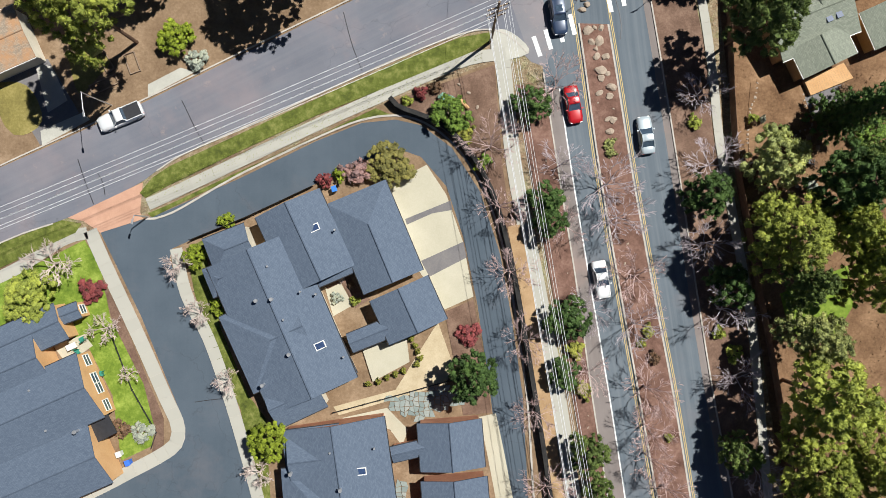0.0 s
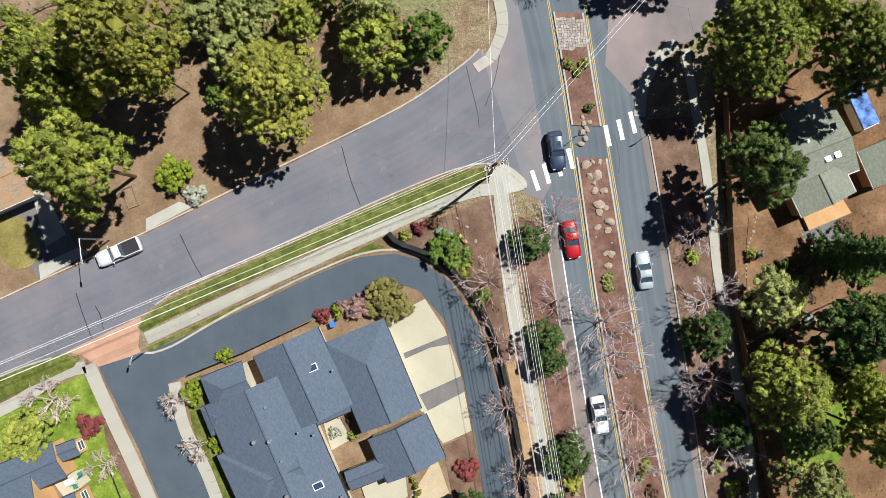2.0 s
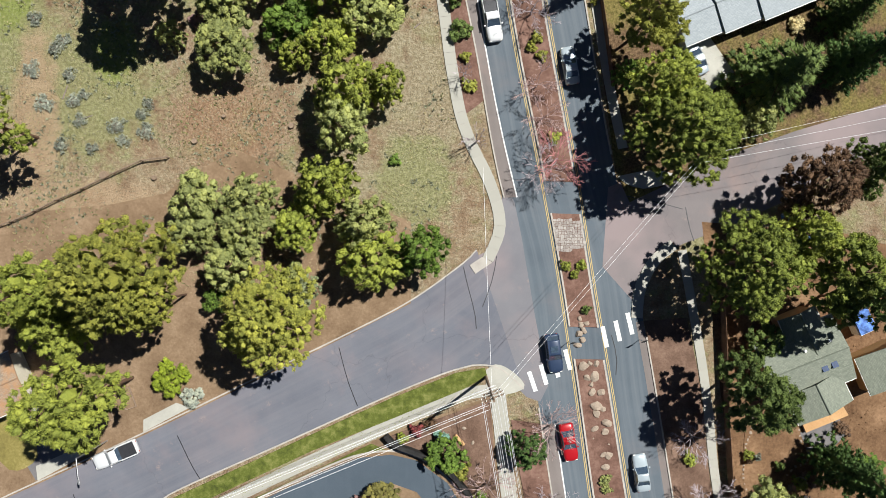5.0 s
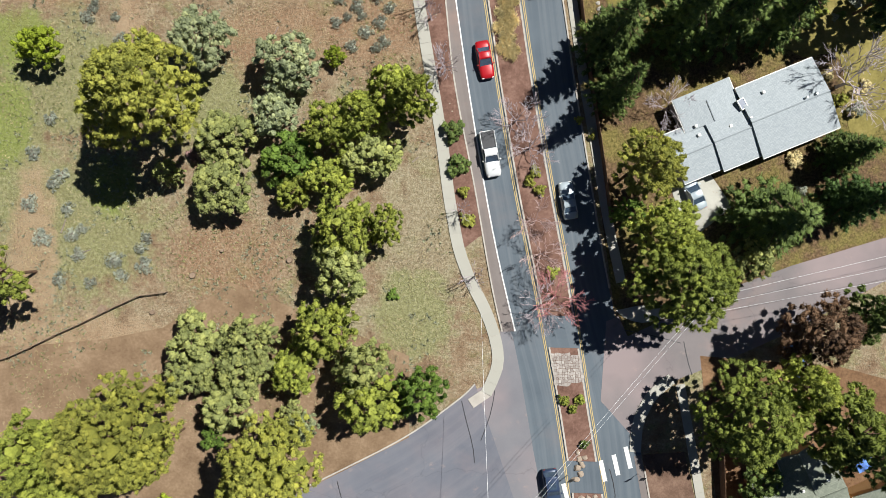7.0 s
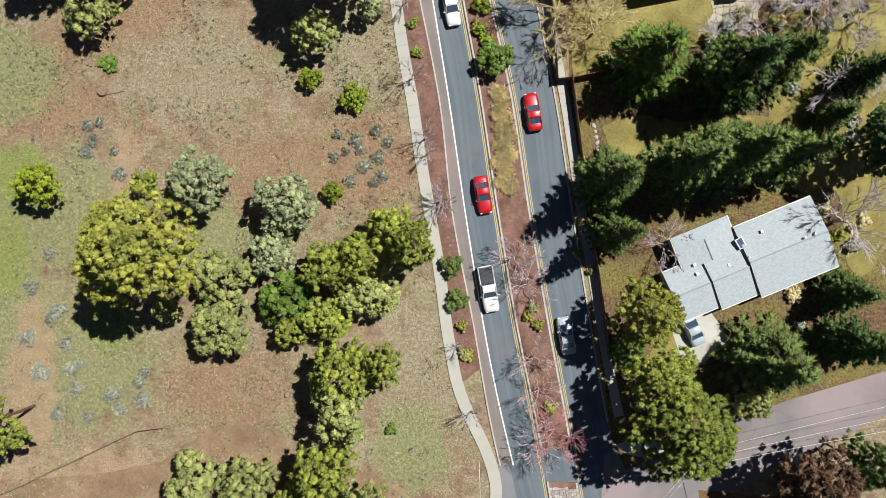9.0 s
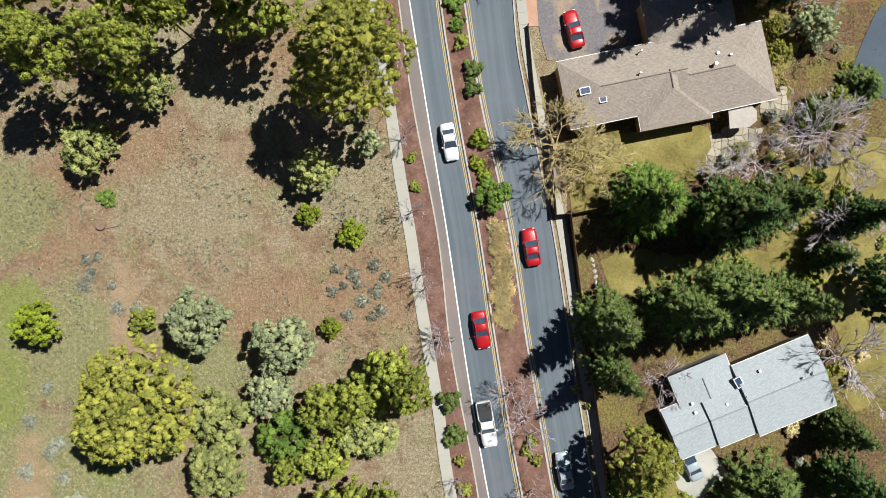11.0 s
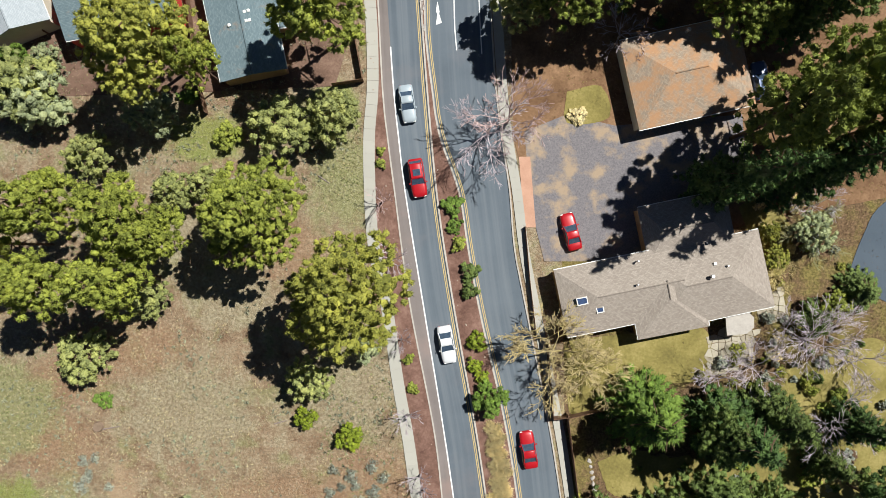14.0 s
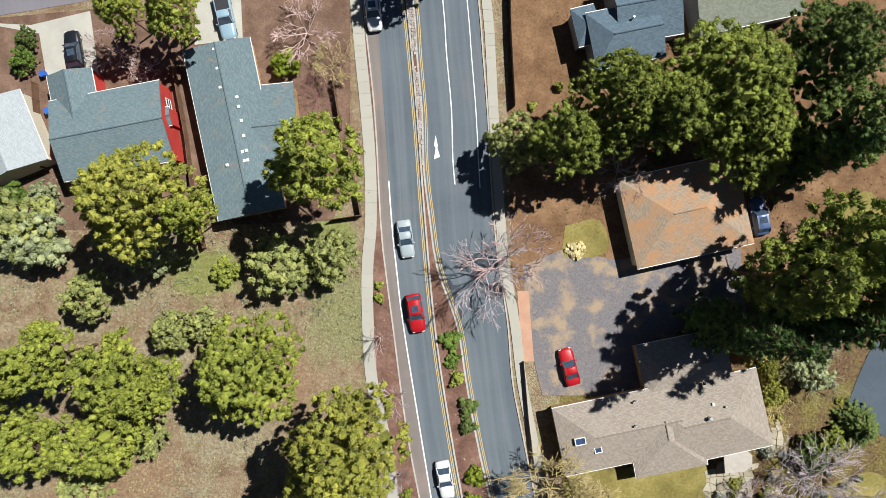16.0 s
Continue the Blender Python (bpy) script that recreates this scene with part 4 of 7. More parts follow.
h = house("low white-roofed house with stepped pale shingles")
PL = ("roof_pale", "grey")
wing(h, (35.73, 77.28), (44.99, 81.06), (48.37, 72.68), 3.0, 1.1, *PL)
wing(h, (31.74, 74.19), (40.15, 77.65), (42.86, 70.87), 2.7, 1.05, *PL)
wing(h, (27.40, 71.84), (33.58, 74.42), (36.03, 68.45), 2.45, 1.0, *PL)
wing(h, (35.08, 78.77), (36.71, 74.83), (29.91, 72.05), 2.72, 0.5, *PL, hips=(1.6, 0))
for k, x, y, z, rz in (("skylight", 36.49, 75.42, 3.65, -60), ("vent", 38.95, 76.80, 3.9, 20), ("vent", 41.56, 75.06, 4.0, 20), ("pipe", 43.84, 76.06, 4.0, 0), ("pipe", 45.04, 76.53, 3.9, 0),
                       ("vent", 35.15, 72.81, 3.5, 20), ("vent", 31.06, 72.83, 3.3, 20), ("vent", 31.46, 71.75, 3.2, 20), ("pipe", 37.36, 73.75, 3.5, 0)):
    on_roof(h, k, x, y, z, rz, 0)

h = house("long house with brown hipped shingle roofs")
BN = ("roof_brown", "tan")
wing(h, (14.80, 113.69), (32.18, 117.27), (33.66, 109.16), 3.0, 2.0, *BN, hips=(4.3, 3))
wing(h, (24.74, 115.45), (39.28, 118.62), (41.17, 109.36), 3.02, 2.25, *BN, hips=(4.6, 4.8))
wing(h, (32.24, 113.35), (33.46, 106.99), (24.94, 105.51), 3.04, 1.9, *BN, hips=(0, 4.2))
wing(h, (24.87, 121.19), (35.42, 123.36), (36.77, 116.60), 2.8, 1.5, *BN, hips=(2.5, 2.5))
for k, x, y, z, rz in (("skylight", 18.05, 110.05, 4.35, 12), ("skylight", 20.12, 109.31, 4.3, -78), ("vent", 33.74, 114.49, 4.6, 0), ("flue", 33.12, 113.02, 4.8, 0), ("pipe", 24.45, 112.04, 4.9, 0),
                       ("boxvent", 32.82, 116.86, 4.0, 0), ("pipe", 35.15, 114.26, 4.4, 0), ("pipe", 24.66, 114.79, 4.0, 0)):
    on_roof(h, k, x, y, z, rz, 0)
slab("porch_roof", [(35.55, 108.40), (38.14, 108.81), (39.02, 107.99), (39.02, 106.77), (38.14, 106.02), (35.76, 105.81)], 2.5, M["kerb"], 2.4, parent=h)

h = house("house with a needle-covered rust-brown hip roof")
wing(h, (22.68, 141.15), (36.68, 144.26), (38.30, 133.37), 3.0, 2.3, "roof_rust", "cream", hips=(5.2, 5.2))
on_roof(h, "flue", 30.59, 142.12, 3.6)
h = house("house with deep blue shingle roof")
wing(h, (18.56, 160.63), (26.78, 162.30), (28.12, 155.62), 4.2, 2.0, "roof_deep", "grey", hips=(2.5, 0))
wing(h, (16.94, 161.43), (19.78, 162.11), (20.59, 157.58), 3.2, 1.4, "roof_deep", "grey", hips=(1.5, 0))
wing(h, (21.24, 164.97), (28.92, 166.31), (29.92, 158.29), 4.1, 2.3, "roof_deep", "grey")
for k, x, y, z in (("boxvent", 20.81, 157.59, 5.2), ("boxvent", 22.66, 157.92, 5.2), ("boxvent", 24.44, 158.18, 5.2), ("pipe", 23.97, 159.77, 6.0)):
    on_roof(h, k, x, y, z)
h = house("grey-roofed house behind pines")
wing(h, (30.59, 166.31), (42.95, 168.98), (44.62, 160.83), 3.8, 2.0, "roof_green", "grey")
h = house("blue-grey roofed house with red gable walls")
wing(h, (-44.91, 150.27), (-31.82, 152.81), (-30.01, 143.32), 4.0, 2.2, "roof_blue", "red", over=0.2, wins=(("end", 0.25, 1.2, 1.1, 1.3),))
wing(h, (-40.07, 154.43), (-38.72, 147.57), (-43.97, 146.49), 3.6, 1.7, "roof_blue", "red", over=0.2)
wing(h, (-32.96, 149.40), (-30.93, 149.80), (-30.53, 147.64), 3.3, 0.7, "roof_blue", "red", over=0.1)
for x, y, z in ((-42.91, 145.77, 5.0), (-40.66, 146.17, 5.0), (-39.21, 145.71, 4.8), (-38.28, 146.50, 5.2), (-36.30, 146.17, 5.0), (-36.04, 146.89, 5.3), (-34.32, 147.16, 5.4), (-32.61, 147.42, 5.4), (-42.92, 153.07, 4.7), (-42.66, 151.27, 4.6)):
    on_roof(h, "boxvent", x, y, z)
h = house("long blue-grey roofed house with needle patches")
wing(h, (-21.33, 158.19), (-17.07, 137.77), (-25.12, 136.69), 3.2, 1.0, "roof_blue", "tan")
wing(h, (-21.47, 152.24), (-16.13, 152.78), (-14.37, 143.04), 3.1, 0.6, "roof_blue", "tan")
for x, y in ((-25.40, 156.55), (-25.00, 154.28), (-24.60, 152.01), (-22.66, 150.87), (-22.46, 149.74), (-22.13, 148.07), (-21.86, 146.26), (-21.53, 144.53), (-22.00, 144.39), (-21.79, 143.32), (-21.39, 143.39), (-23.80, 142.79)):
    on_roof(h, "vent", x, y, 3.95, 12)
h = house("white-roofed house beside a wooden fence")
wing(h, (-48.61, 151.88), (-45.18, 143.53), (-52.99, 140.30), 3.6, 2.2, "roof_pale", "cream")
h = house("house with an orange-brown flat roof")
wing(h, (-61.12, 25.08), (-51.52, 29.28), (-48.28, 23.19), 3.0, 0.6, "roof_rust", "cream")


# ---- plants ----
def blades(centres, away, count, length, width, rng, flat=0.0):
    """Triangular leaf blades that stand out from the centres."""
    n = len(centres)
    d = rng.normal(size=(n, count, 3)) * 0.75 + away[:, None, :]
    d[..., 2] *= 1 - flat
    d /= np.linalg.norm(d, axis=2, keepdims=True)
    side = np.cross(d, rng.normal(size=(n, count, 3)))
    side /= np.linalg.norm(side, axis=2, keepdims=True) + 1e-6
    ln = length * rng.uniform(0.6, 1.3, (n, count, 1))
    w = width * rng.uniform(0.7, 1.3, (n, count, 1))
    c = centres[:, None, :]
    v = np.stack((c + side * w - d * ln * 0.15, c + d * ln, c - side * w - d * ln * 0.15), axis=2).reshape(-1, 3)
    k = np.arange(n * count)[:, None] * 3
    return v, (k + np.array([[0, 1, 2]])).tolist()


PHI = (1 + 5 ** 0.5) / 2
ICO_V = np.array([(x, y * PHI, 0) for x in (-1, 1) for y in (-1, 1)] + [(0, x, y * PHI) for x in (-1, 1) for y in (-1, 1)] + [(y * PHI, 0, x) for x in (-1, 1) for y in (-1, 1)], dtype=float)
ICO_V /= np.linalg.norm(ICO_V, axis=1, keepdims=True)
ICO_F = np.array([t for t in itertools.combinations(range(12), 3) if all(np.linalg.norm(ICO_V[i] - ICO_V[j]) < 1.1 for i, j in itertools.combinations(t, 2))])
ICO_F = np.array([t if np.dot(np.cross(ICO_V[t[1]] - ICO_V[t[0]], ICO_V[t[2]] - ICO_V[t[0]]), ICO_V[t[0]]) > 0 else t[::-1] for t in ICO_F])


def lumps(centres, radii, squash, rng):
    """Small knobbly leaf masses."""
    n = len(centres)
    k = rng.uniform(0.7, 1.25, (n, 12, 1)) * radii[:, None, None]
    v = centres[:, None, :] + ICO_V[None] * k * np.array([1, 1, squash])
    f = (ICO_F[None] + (np.arange(n) * 12)[:, None, None]).reshape(-1, 3)
    return v.reshape(-1, 3), f


def canopy(rng, subs, n, size, per, leaf, width, up=0.35, under=-0.35):
    """Leaf clumps over the outer sides of several sub-crowns (x, y, z, half width, half height), dense within."""
    subs = np.array(subs)
    wt = subs[:, 3] * (subs[:, 3] + subs[:, 4])
    pick = rng.choice(len(subs), n * 3, p=wt / wt.sum())
    d = rng.normal(size=(n * 3, 3))
    d /= np.linalg.norm(d, axis=1, keepdims=True)
    d[:, 2] = np.where(d[:, 2] < under, -d[:, 2], d[:, 2])
    sb = subs[pick]
    p = sb[:, :3] + d * sb[:, [3, 3, 4]] * rng.uniform(0.78, 1.08, (n * 3, 1))
    deep = np.zeros(len(p), dtype=bool)
    for x, y, z, rx, rz in subs:
        deep |= np.linalg.norm((p - (x, y, z)) / (rx, rx, rz), axis=1) < 0.72
    p, d = p[~deep][:n], d[~deep][:n]
    rad = size * rng.uniform(0.6, 1.3, len(p))
    v, f = lumps(p, rad, 0.7, rng)
    v2, f2 = lumps(subs[:, :3], subs[:, 3] * 0.44, 1.0, rng)
    v2[:, 2] = np.minimum(v2[:, 2], np.repeat(subs[:, 2] + subs[:, 4] * 0.5, 12))
    e = rng.normal(size=(len(p), per, 3)) * 0.8 + d[:, None, :] * 0.5 + np.array([0, 0, up])
    e /= np.linalg.norm(e, axis=2, keepdims=True)
    c = (p[:, None, :] + e * rad[:, None, None] * np.array([1, 1, 0.7]) * rng.uniform(0.75, 1.25, (len(p), per, 1))).reshape(-1, 3)
    v3, f3 = blades(c, e.reshape(-1, 3), 1, leaf, width, rng)
    f = f.tolist() + (f2 + len(v)).tolist() + (np.array(f3) + len(v) + len(v2)).tolist()
    return np.concatenate((v, v2, v3)), f


def leafy(name, verts, faces, parent, label=""):
    me = bpy.data.meshes.new(name)
    me.from_pydata(verts.tolist(), [], faces)
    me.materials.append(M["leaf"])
    ob = new(name, me)
    ob.parent = parent
    if label:
        tagged(ob, label)
    return ob


def limbs(bm, rng, h, r, n, low, rise):
    tube(bm, (0, 0, -0.1), (0, 0, h * 0.55), h * 0.013 + 0.04, h * 0.009 + 0.02, 7)
    tube(bm, (0, 0, h * 0.55), (0, 0, h * 0.97), h * 0.009 + 0.02, 0.02, 6)
    for i in range(n):
        a, z = i * 2.4 + rng.uniform(-0.3, 0.3), h * rng.uniform(low, 0.88)
        l = r * (1.05 - 0.75 * ((z / h - low) / (1 - low)) ** 1.3) * rng.uniform(0.6, 0.95)
        tube(bm, (0, 0, z), (math.cos(a) * l, math.sin(a) * l, z + l * rise), 0.035 + h * 0.004, 0.015, 5)


def pine(seed, r=5.0, h=14.0, low=0.3, clumps=400, lobes=10):
    """A pine: a trunk with limbs and a broad head of several lobes of needle tufts."""
    rng = np.random.default_rng(seed)
    root = new("pine_tree")
    bm = bmesh.new()
    limbs(bm, rng, h, r * 0.6, 26, low + 0.2, 0.12)
    part("trunk", bm, M["bark"], root)
    subs = [(0, 0, h * 0.80, r * 0.40, h * 0.19), (0, 0, h * 0.5, r * 0.5, h * 0.22)]
    for i in range(lobes):
        a, q = i * 2.39996 + rng.uniform(-0.4, 0.4), math.sqrt((i + 0.8) / lobes)
        w = r * rng.uniform(0.27, 0.40)
        d = min(r - w * 0.8, r * q * rng.uniform(0.6, 0.8))
        z = h * (low + 0.10 + (0.82 - low) * (1 - (d / r) ** 1.3) * rng.uniform(0.8, 1.05))
        subs.append((math.cos(a) * d, math.sin(a) * d, z, w, h * rng.uniform(0.13, 0.18)))
    v, f = canopy(rng, subs, clumps, r * 0.072 * math.sqrt(330 / clumps), 26, 0.25, 0.05)
    leafy("crown", v, f, root)
    return root


def fir(seed, r=4.0, h=14.0, low=0.1, tiers=15):
    """A conical conifer: drooping boughs in tiers, each a fan of flat sprays."""
    rng = np.random.default_rng(seed)
    root = new("fir_tree")
    bm = bmesh.new()
    limbs(bm, rng, h, r, 30, low, -0.05)
    part("trunk", bm, M["bark"], root)
    ps, ds, rs = [], [], []
    for i in range(tiers):
        up = i / tiers
        reach = r * (1 - up) ** 0.75
        m = max(4, int(12 * (1 - up) + 3))
        for j in range(m):
            a = 2 * math.pi * j / m + rng.uniform(-0.35, 0.35) + i
            l = reach * rng.uniform(0.72, 1.08)
            k = max(2, int(l / 0.55))
            for q in range(k):
                s = (q + 0.7) / k
                ps.append((math.cos(a) * l * s + rng.normal() * 0.1, math.sin(a) * l * s + rng.normal() * 0.1, h * (low + (0.96 - low) * up) + l * (0.10 - 0.28 * s * s) + rng.normal() * 0.1))
                ds.append((math.cos(a) * 0.9, math.sin(a) * 0.9, 0.1))
                rs.append(0.30 + 0.22 * (1 - s) * (1 - up))
    p, d, rad = np.array(ps), np.array(ds), np.array(rs)
    v, f = lumps(p, rad, 0.45, rng)
    core = np.array([(0, 0, h * (low + (0.9 - low) * k / 8)) for k in range(8)])
    v2, f2 = lumps(core, np.array([r * 0.5 * (1 - k / 8) + 0.1 for k in range(8)]), 1.2, rng)
    v3, f3 = blades(p, d, 16, 0.62, 0.07, rng, 0.4)
    leafy("crown", np.concatenate((v, v2, v3)), f.tolist() + (f2 + len(v)).tolist() + (np.array(f3) + len(v) + len(v2)).tolist(), root)
    return root


def head(name, seed, r, h, lobes, clumps, leaf, width, low=0.12, per=22):
    """A bushy tree or shrub whose crown is several uneven lobes close to the ground."""
    rng = np.random.default_rng(seed)
    root = new(name)
    bm = bmesh.new()
    limbs(bm, rng, h * 0.8, r * 0.8, 10, 0.2, 0.5)
    part("trunk", bm, M["bark"], root)
    subs = [(0, 0, h * (0.52 + low * 0.4), r * 0.52, h * (0.44 - low * 0.4))]
    for i in range(lobes):
        a = i * 2 * math.pi / lobes + rng.uniform(-0.5, 0.5)
        w = r * rng.uniform(0.28, 0.46)
        d = (r - w) * rng.uniform(0.8, 1.08)
        zh = h * rng.uniform(0.20, 0.36)
        subs.append((math.cos(a) * d, math.sin(a) * d, max(zh * 0.8, h * rng.uniform(low + 0.18, 0.58)), w, zh))
    v, f = canopy(rng, subs, clumps, r * 0.115 * math.sqrt(150 / clumps), per, leaf, width)
    v[:, 2] = np.maximum(v[:, 2], 0.02)
    leafy("crown", v, f, root)
    return root


def lobed(name, seed, r, h, n_lobes, per, leaf, width, low=0.15, count=6, bright=0.0):
    """A round-headed tree or shrub: leaf clumps on many small lobes."""
    rng = np.random.default_rng(seed)
    root = new(name)
    bm = bmesh.new()
    limbs(bm, rng, h * 0.8, r * 0.8, 12, 0.2, 0.5)
    part("trunk", bm, M["bark"], root)
    cs, aw = [], []
    for i in range(n_lobes):
        f = (i + 0.5) / n_lobes
        a = i * 2.39996 + rng.uniform(-0.5, 0.5)
        rad = r * math.sqrt(1 - (1 - f) ** 1.6) * rng.uniform(0.6, 1.0)
        z = h * (low + (1 - low) * math.sqrt(max(0.0, 1 - (rad / (r * 1.05)) ** 2)) * rng.uniform(0.72, 0.98))
        lr = r * rng.uniform(0.17, 0.30)
        d = rng.normal(size=(per, 3))
        d[:, 2] = np.abs(d[:, 2]) * 0.9 - 0.25
        d /= np.linalg.norm(d, axis=1, keepdims=True)
        cs.append(np.array([math.cos(a) * rad, math.sin(a) * rad, z - lr * 0.6]) + d * lr * rng.uniform(0.7, 1.12, (per, 1)))
        aw.append(d * 0.9 + np.array([0, 0, 0.25]))
    v, f = blades(np.concatenate(cs), np.concatenate(aw), count, leaf, width, rng)
    v2, f2 = lumps(np.array([(0, 0, h * 0.35), (0, 0, h * 0.5)]), np.array([r * 0.6, r * 0.45]), h / r * 0.5, rng)
    v, f = np.concatenate((v, v2)), f + (f2 + len(v)).tolist()
    v[:, 2] = np.maximum(v[:, 2], 0.02)
    leafy("crown", v, f, root)
    return root


def bare(seed, r=3.0, h=5.5, spread=0.8, depth=5, name="bare_tree"):
    """A leafless tree: forks that fork again, down to fine twigs."""
    rng = np.random.default_rng(seed)
    root = new(name)
    rings, faces = [], []

    def stick(a, b, ra, rb):
        d = (b - a) / (np.linalg.norm(b - a) + 1e-6)
        s = np.cross(d, [0.3, 0.9, 0.2])
        s /= np.linalg.norm(s) + 1e-6
        t = np.cross(d, s)
        k = len(rings)
        for c, q in ((a, ra), (b, rb)):
            for j in range(3):
                an = j * 2.0944
                rings.append(c + (s * math.cos(an) + t * math.sin(an)) * q)
        for j in range(3):
            faces.append((k + j, k + (j + 1) % 3, k + 3 + (j + 1) % 3, k + 3 + j))

    def grow(a, d, ln, rad, level):
        if level == 0:
            stick(a, a + d * ln + rng.normal(size=3) * ln * 0.08, rad, rad * 0.6)
            return
        mid = a + d * ln * 0.5 + rng.normal(size=3) * ln * 0.04
        b = a + d * ln + rng.normal(size=3) * ln * 0.06
        stick(a, mid, rad, rad * 0.82)
        stick(mid, b, rad * 0.82, rad * 0.6)
        for _ in range(3 if level > 1 else 4):
            nd = d + rng.normal(size=3) * spread * 0.5
            nd[2] = nd[2] * 0.8 + 0.12
            nd /= np.linalg.norm(nd)
            grow(b if rng.random() < 0.6 else mid, nd, ln * rng.uniform(0.6, 0.82), max(rad * 0.58, 0.017), level - 1)

    trunk = np.array([0, 0, h * 0.25])
    stick(np.array([0, 0, -0.1]), trunk, 0.13, 0.10)
    for i in range(5):
        a = i * 1.257 + rng.uniform(-0.4, 0.4)
        d = np.array([math.cos(a) * spread, math.sin(a) * spread, 0.9])
        grow(trunk + np.array([0, 0, rng.uniform(-0.2, 0.5)]), d / np.linalg.norm(d), h * 0.27, 0.055, depth - 1)
    v = np.array(rings)
    rad = np.percentile(np.hypot(v[:, 0], v[:, 1]), 97)
    v[6:, :2] *= r / rad
    v[:, 2] *= h / np.percentile(v[:, 2], 99)
    me = bpy.data.meshes.new("branchwork")
    me.from_pydata(v.tolist(), [], faces)
    me.materials.append(M["tint_twig"])
    ob = new("branchwork", me)
    ob.parent = root
    return root


n = Nodes("twigs in bud")
M["tint_twig"] = n.done(n.mix(n.noise(1.5, 4), n.add("ShaderNodeObjectInfo").outputs["Color"], (0.24, 0.18, 0.175)), 0.85, 0, 0.2)

STOCK = {}
MAKERS = {
    "pine": [lambda s=s: pine(s, 5.0, 14.0, 0.10) for s in (11, 12, 13, 14)],
    "grand": [lambda s=s: pine(s, 7.5, 18.0, 0.12, 760, 16) for s in (15, 16, 17)],
    "fir": [lambda s=s: fir(s) for s in (21, 22, 23)],
    "juniper": [lambda s=s: head("juniper_tree", s, 3.5, 6.0, 6, 170, 0.20, 0.055) for s in (31, 32, 33, 34)],
    "round": [lambda s=s: head("leafy_tree", s, 2.5, 4.0, 6, 160, 0.16, 0.05, 0.06) for s in (41, 42)],
    "bush": [lambda s=s: head("shrub", s, 1.0, 1.1, 4, 44, 0.12, 0.035, 0.03, 14) for s in (51, 52, 53)],
    "sage": [lambda s=s: lobed("sagebrush", s, 0.8, 0.6, 14, 14, 0.17, 0.03, 0.05, 6) for s in (61, 62)],
    "tussock": [lambda s=s: lobed("ornamental_grass", s, 0.7, 0.55, 8, 26, 0.42, 0.02, 0.05, 8) for s in (71,)],
    "blossom": [lambda s=s: bare(s, 2.0, 3.0, 0.85, 5, "flowering_tree") for s in (46, 47)],
    "willow": [lambda s=s: bare(s, 3.0, 5.5, 0.8, 6, "willow_tree") for s in (85,)],
    "bare": [lambda s=s: bare(s) for s in (81, 82, 83)],
    "sapling": [lambda s=s: bare(s, 1.7, 4.5, 0.55, 4) for s in (91, 92)],
}
TAGS = {"willow": ("spreading willow with yellow budding twigs", "tree", "willows"), "blossom": ("small flowering tree with pale cream budding twigs", "tree", "flowering trees"), "grand": ("broad tall pine with tufted yellow-green needles", "tree", "pines"), "pine": ("tall pine with tufted needles", "tree", "pines"), "fir": ("dense dark green conifer tree", "tree", "conifers"), "juniper": ("bushy grey-green juniper tree", "tree", "junipers"),
        "round": ("small round leafy green tree", "tree", "leafy trees"), "bush": ("rounded leafy garden shrub", "shrub", "shrubs"), "sage": ("low grey sagebrush on bare soil", "shrub", "sagebrush"),
        "tussock": ("straw-coloured ornamental grass tuft", "grass tuft", "ornamental grasses"), "bare": ("leafless street tree with fine twigs", "tree", "bare trees"),
        "sapling": ("slim leafless sapling beside the pavement", "tree", "saplings")}
SIZE = {"willow": (3.0, 5.5), "blossom": (2.0, 3.0), "grand": (7.5, 18.0), "pine": (5.0, 14.0), "fir": (4.0, 14.0), "juniper": (3.5, 6.0), "round": (2.5, 4.0), "bush": (1.0, 1.1), "sage": (0.8, 0.6), "tussock": (0.7, 0.55), "bare": (3.0, 5.5), "sapling": (1.7, 4.5)}
prng = random.Random(5)


def plant(kind, x, y, r, h, color, label="", z=0.0):
    """One plant of a kind, scaled to a radius and a height, tinted."""
    if kind == "pine" and r > 6.0:
        kind = "grand"
    i = prng.randrange(len(MAKERS[kind]))
    r0, h0 = SIZE[kind]
    m = pose(x, y, z, 0, 0, prng.uniform(0, 360)) @ Matrix.Diagonal((r / r0, r / r0 * prng.uniform(0.9, 1.1), h / h0, 1))
    if (kind, i) not in STOCK:
        STOCK[kind, i] = ob = MAKERS[kind][i]()
        ob.matrix_basis = m
    else:
        ob = copy_thing(STOCK[kind, i], m)
        ob.matrix_basis = m
    v = prng.uniform(0.86, 1.14)
    for c in ob.children:
        c.color = (color[0] * v, color[1] * v, color[2] * v, 1)
    lab, cat, grp = TAGS[kind]
    return tagged(ob, label or lab, cat, grp)


OLIVE, YELLOW, GREY, DARK, LIME, DEEP, LIGHT = (0.275, 0.305, 0.062), (0.285, 0.285, 0.062), (0.315, 0.345, 0.20), (0.125, 0.17, 0.05), (0.225, 0.275, 0.03), (0.07, 0.12, 0.036), (0.31, 0.33, 0.125)
MOSS, GREEN, RUST = (0.20, 0.235, 0.05), (0.14, 0.215, 0.042), (0.17, 0.10, 0.065)
CREAM, MAUVE = (0.85, 0.70, 0.62), (0.30, 0.18, 0.18)
PINK, ASH, WINE, STRAWY = (0.70, 0.50, 0.47), (0.62, 0.56, 0.61), (0.24, 0.06, 0.065), (0.68, 0.56, 0.18)
SAGE, STRAW = (0.36, 0.375, 0.33), (0.66, 0.54, 0.31)
plant("juniper", -47.42, 82.32, 2.69, 6.75, LIME)
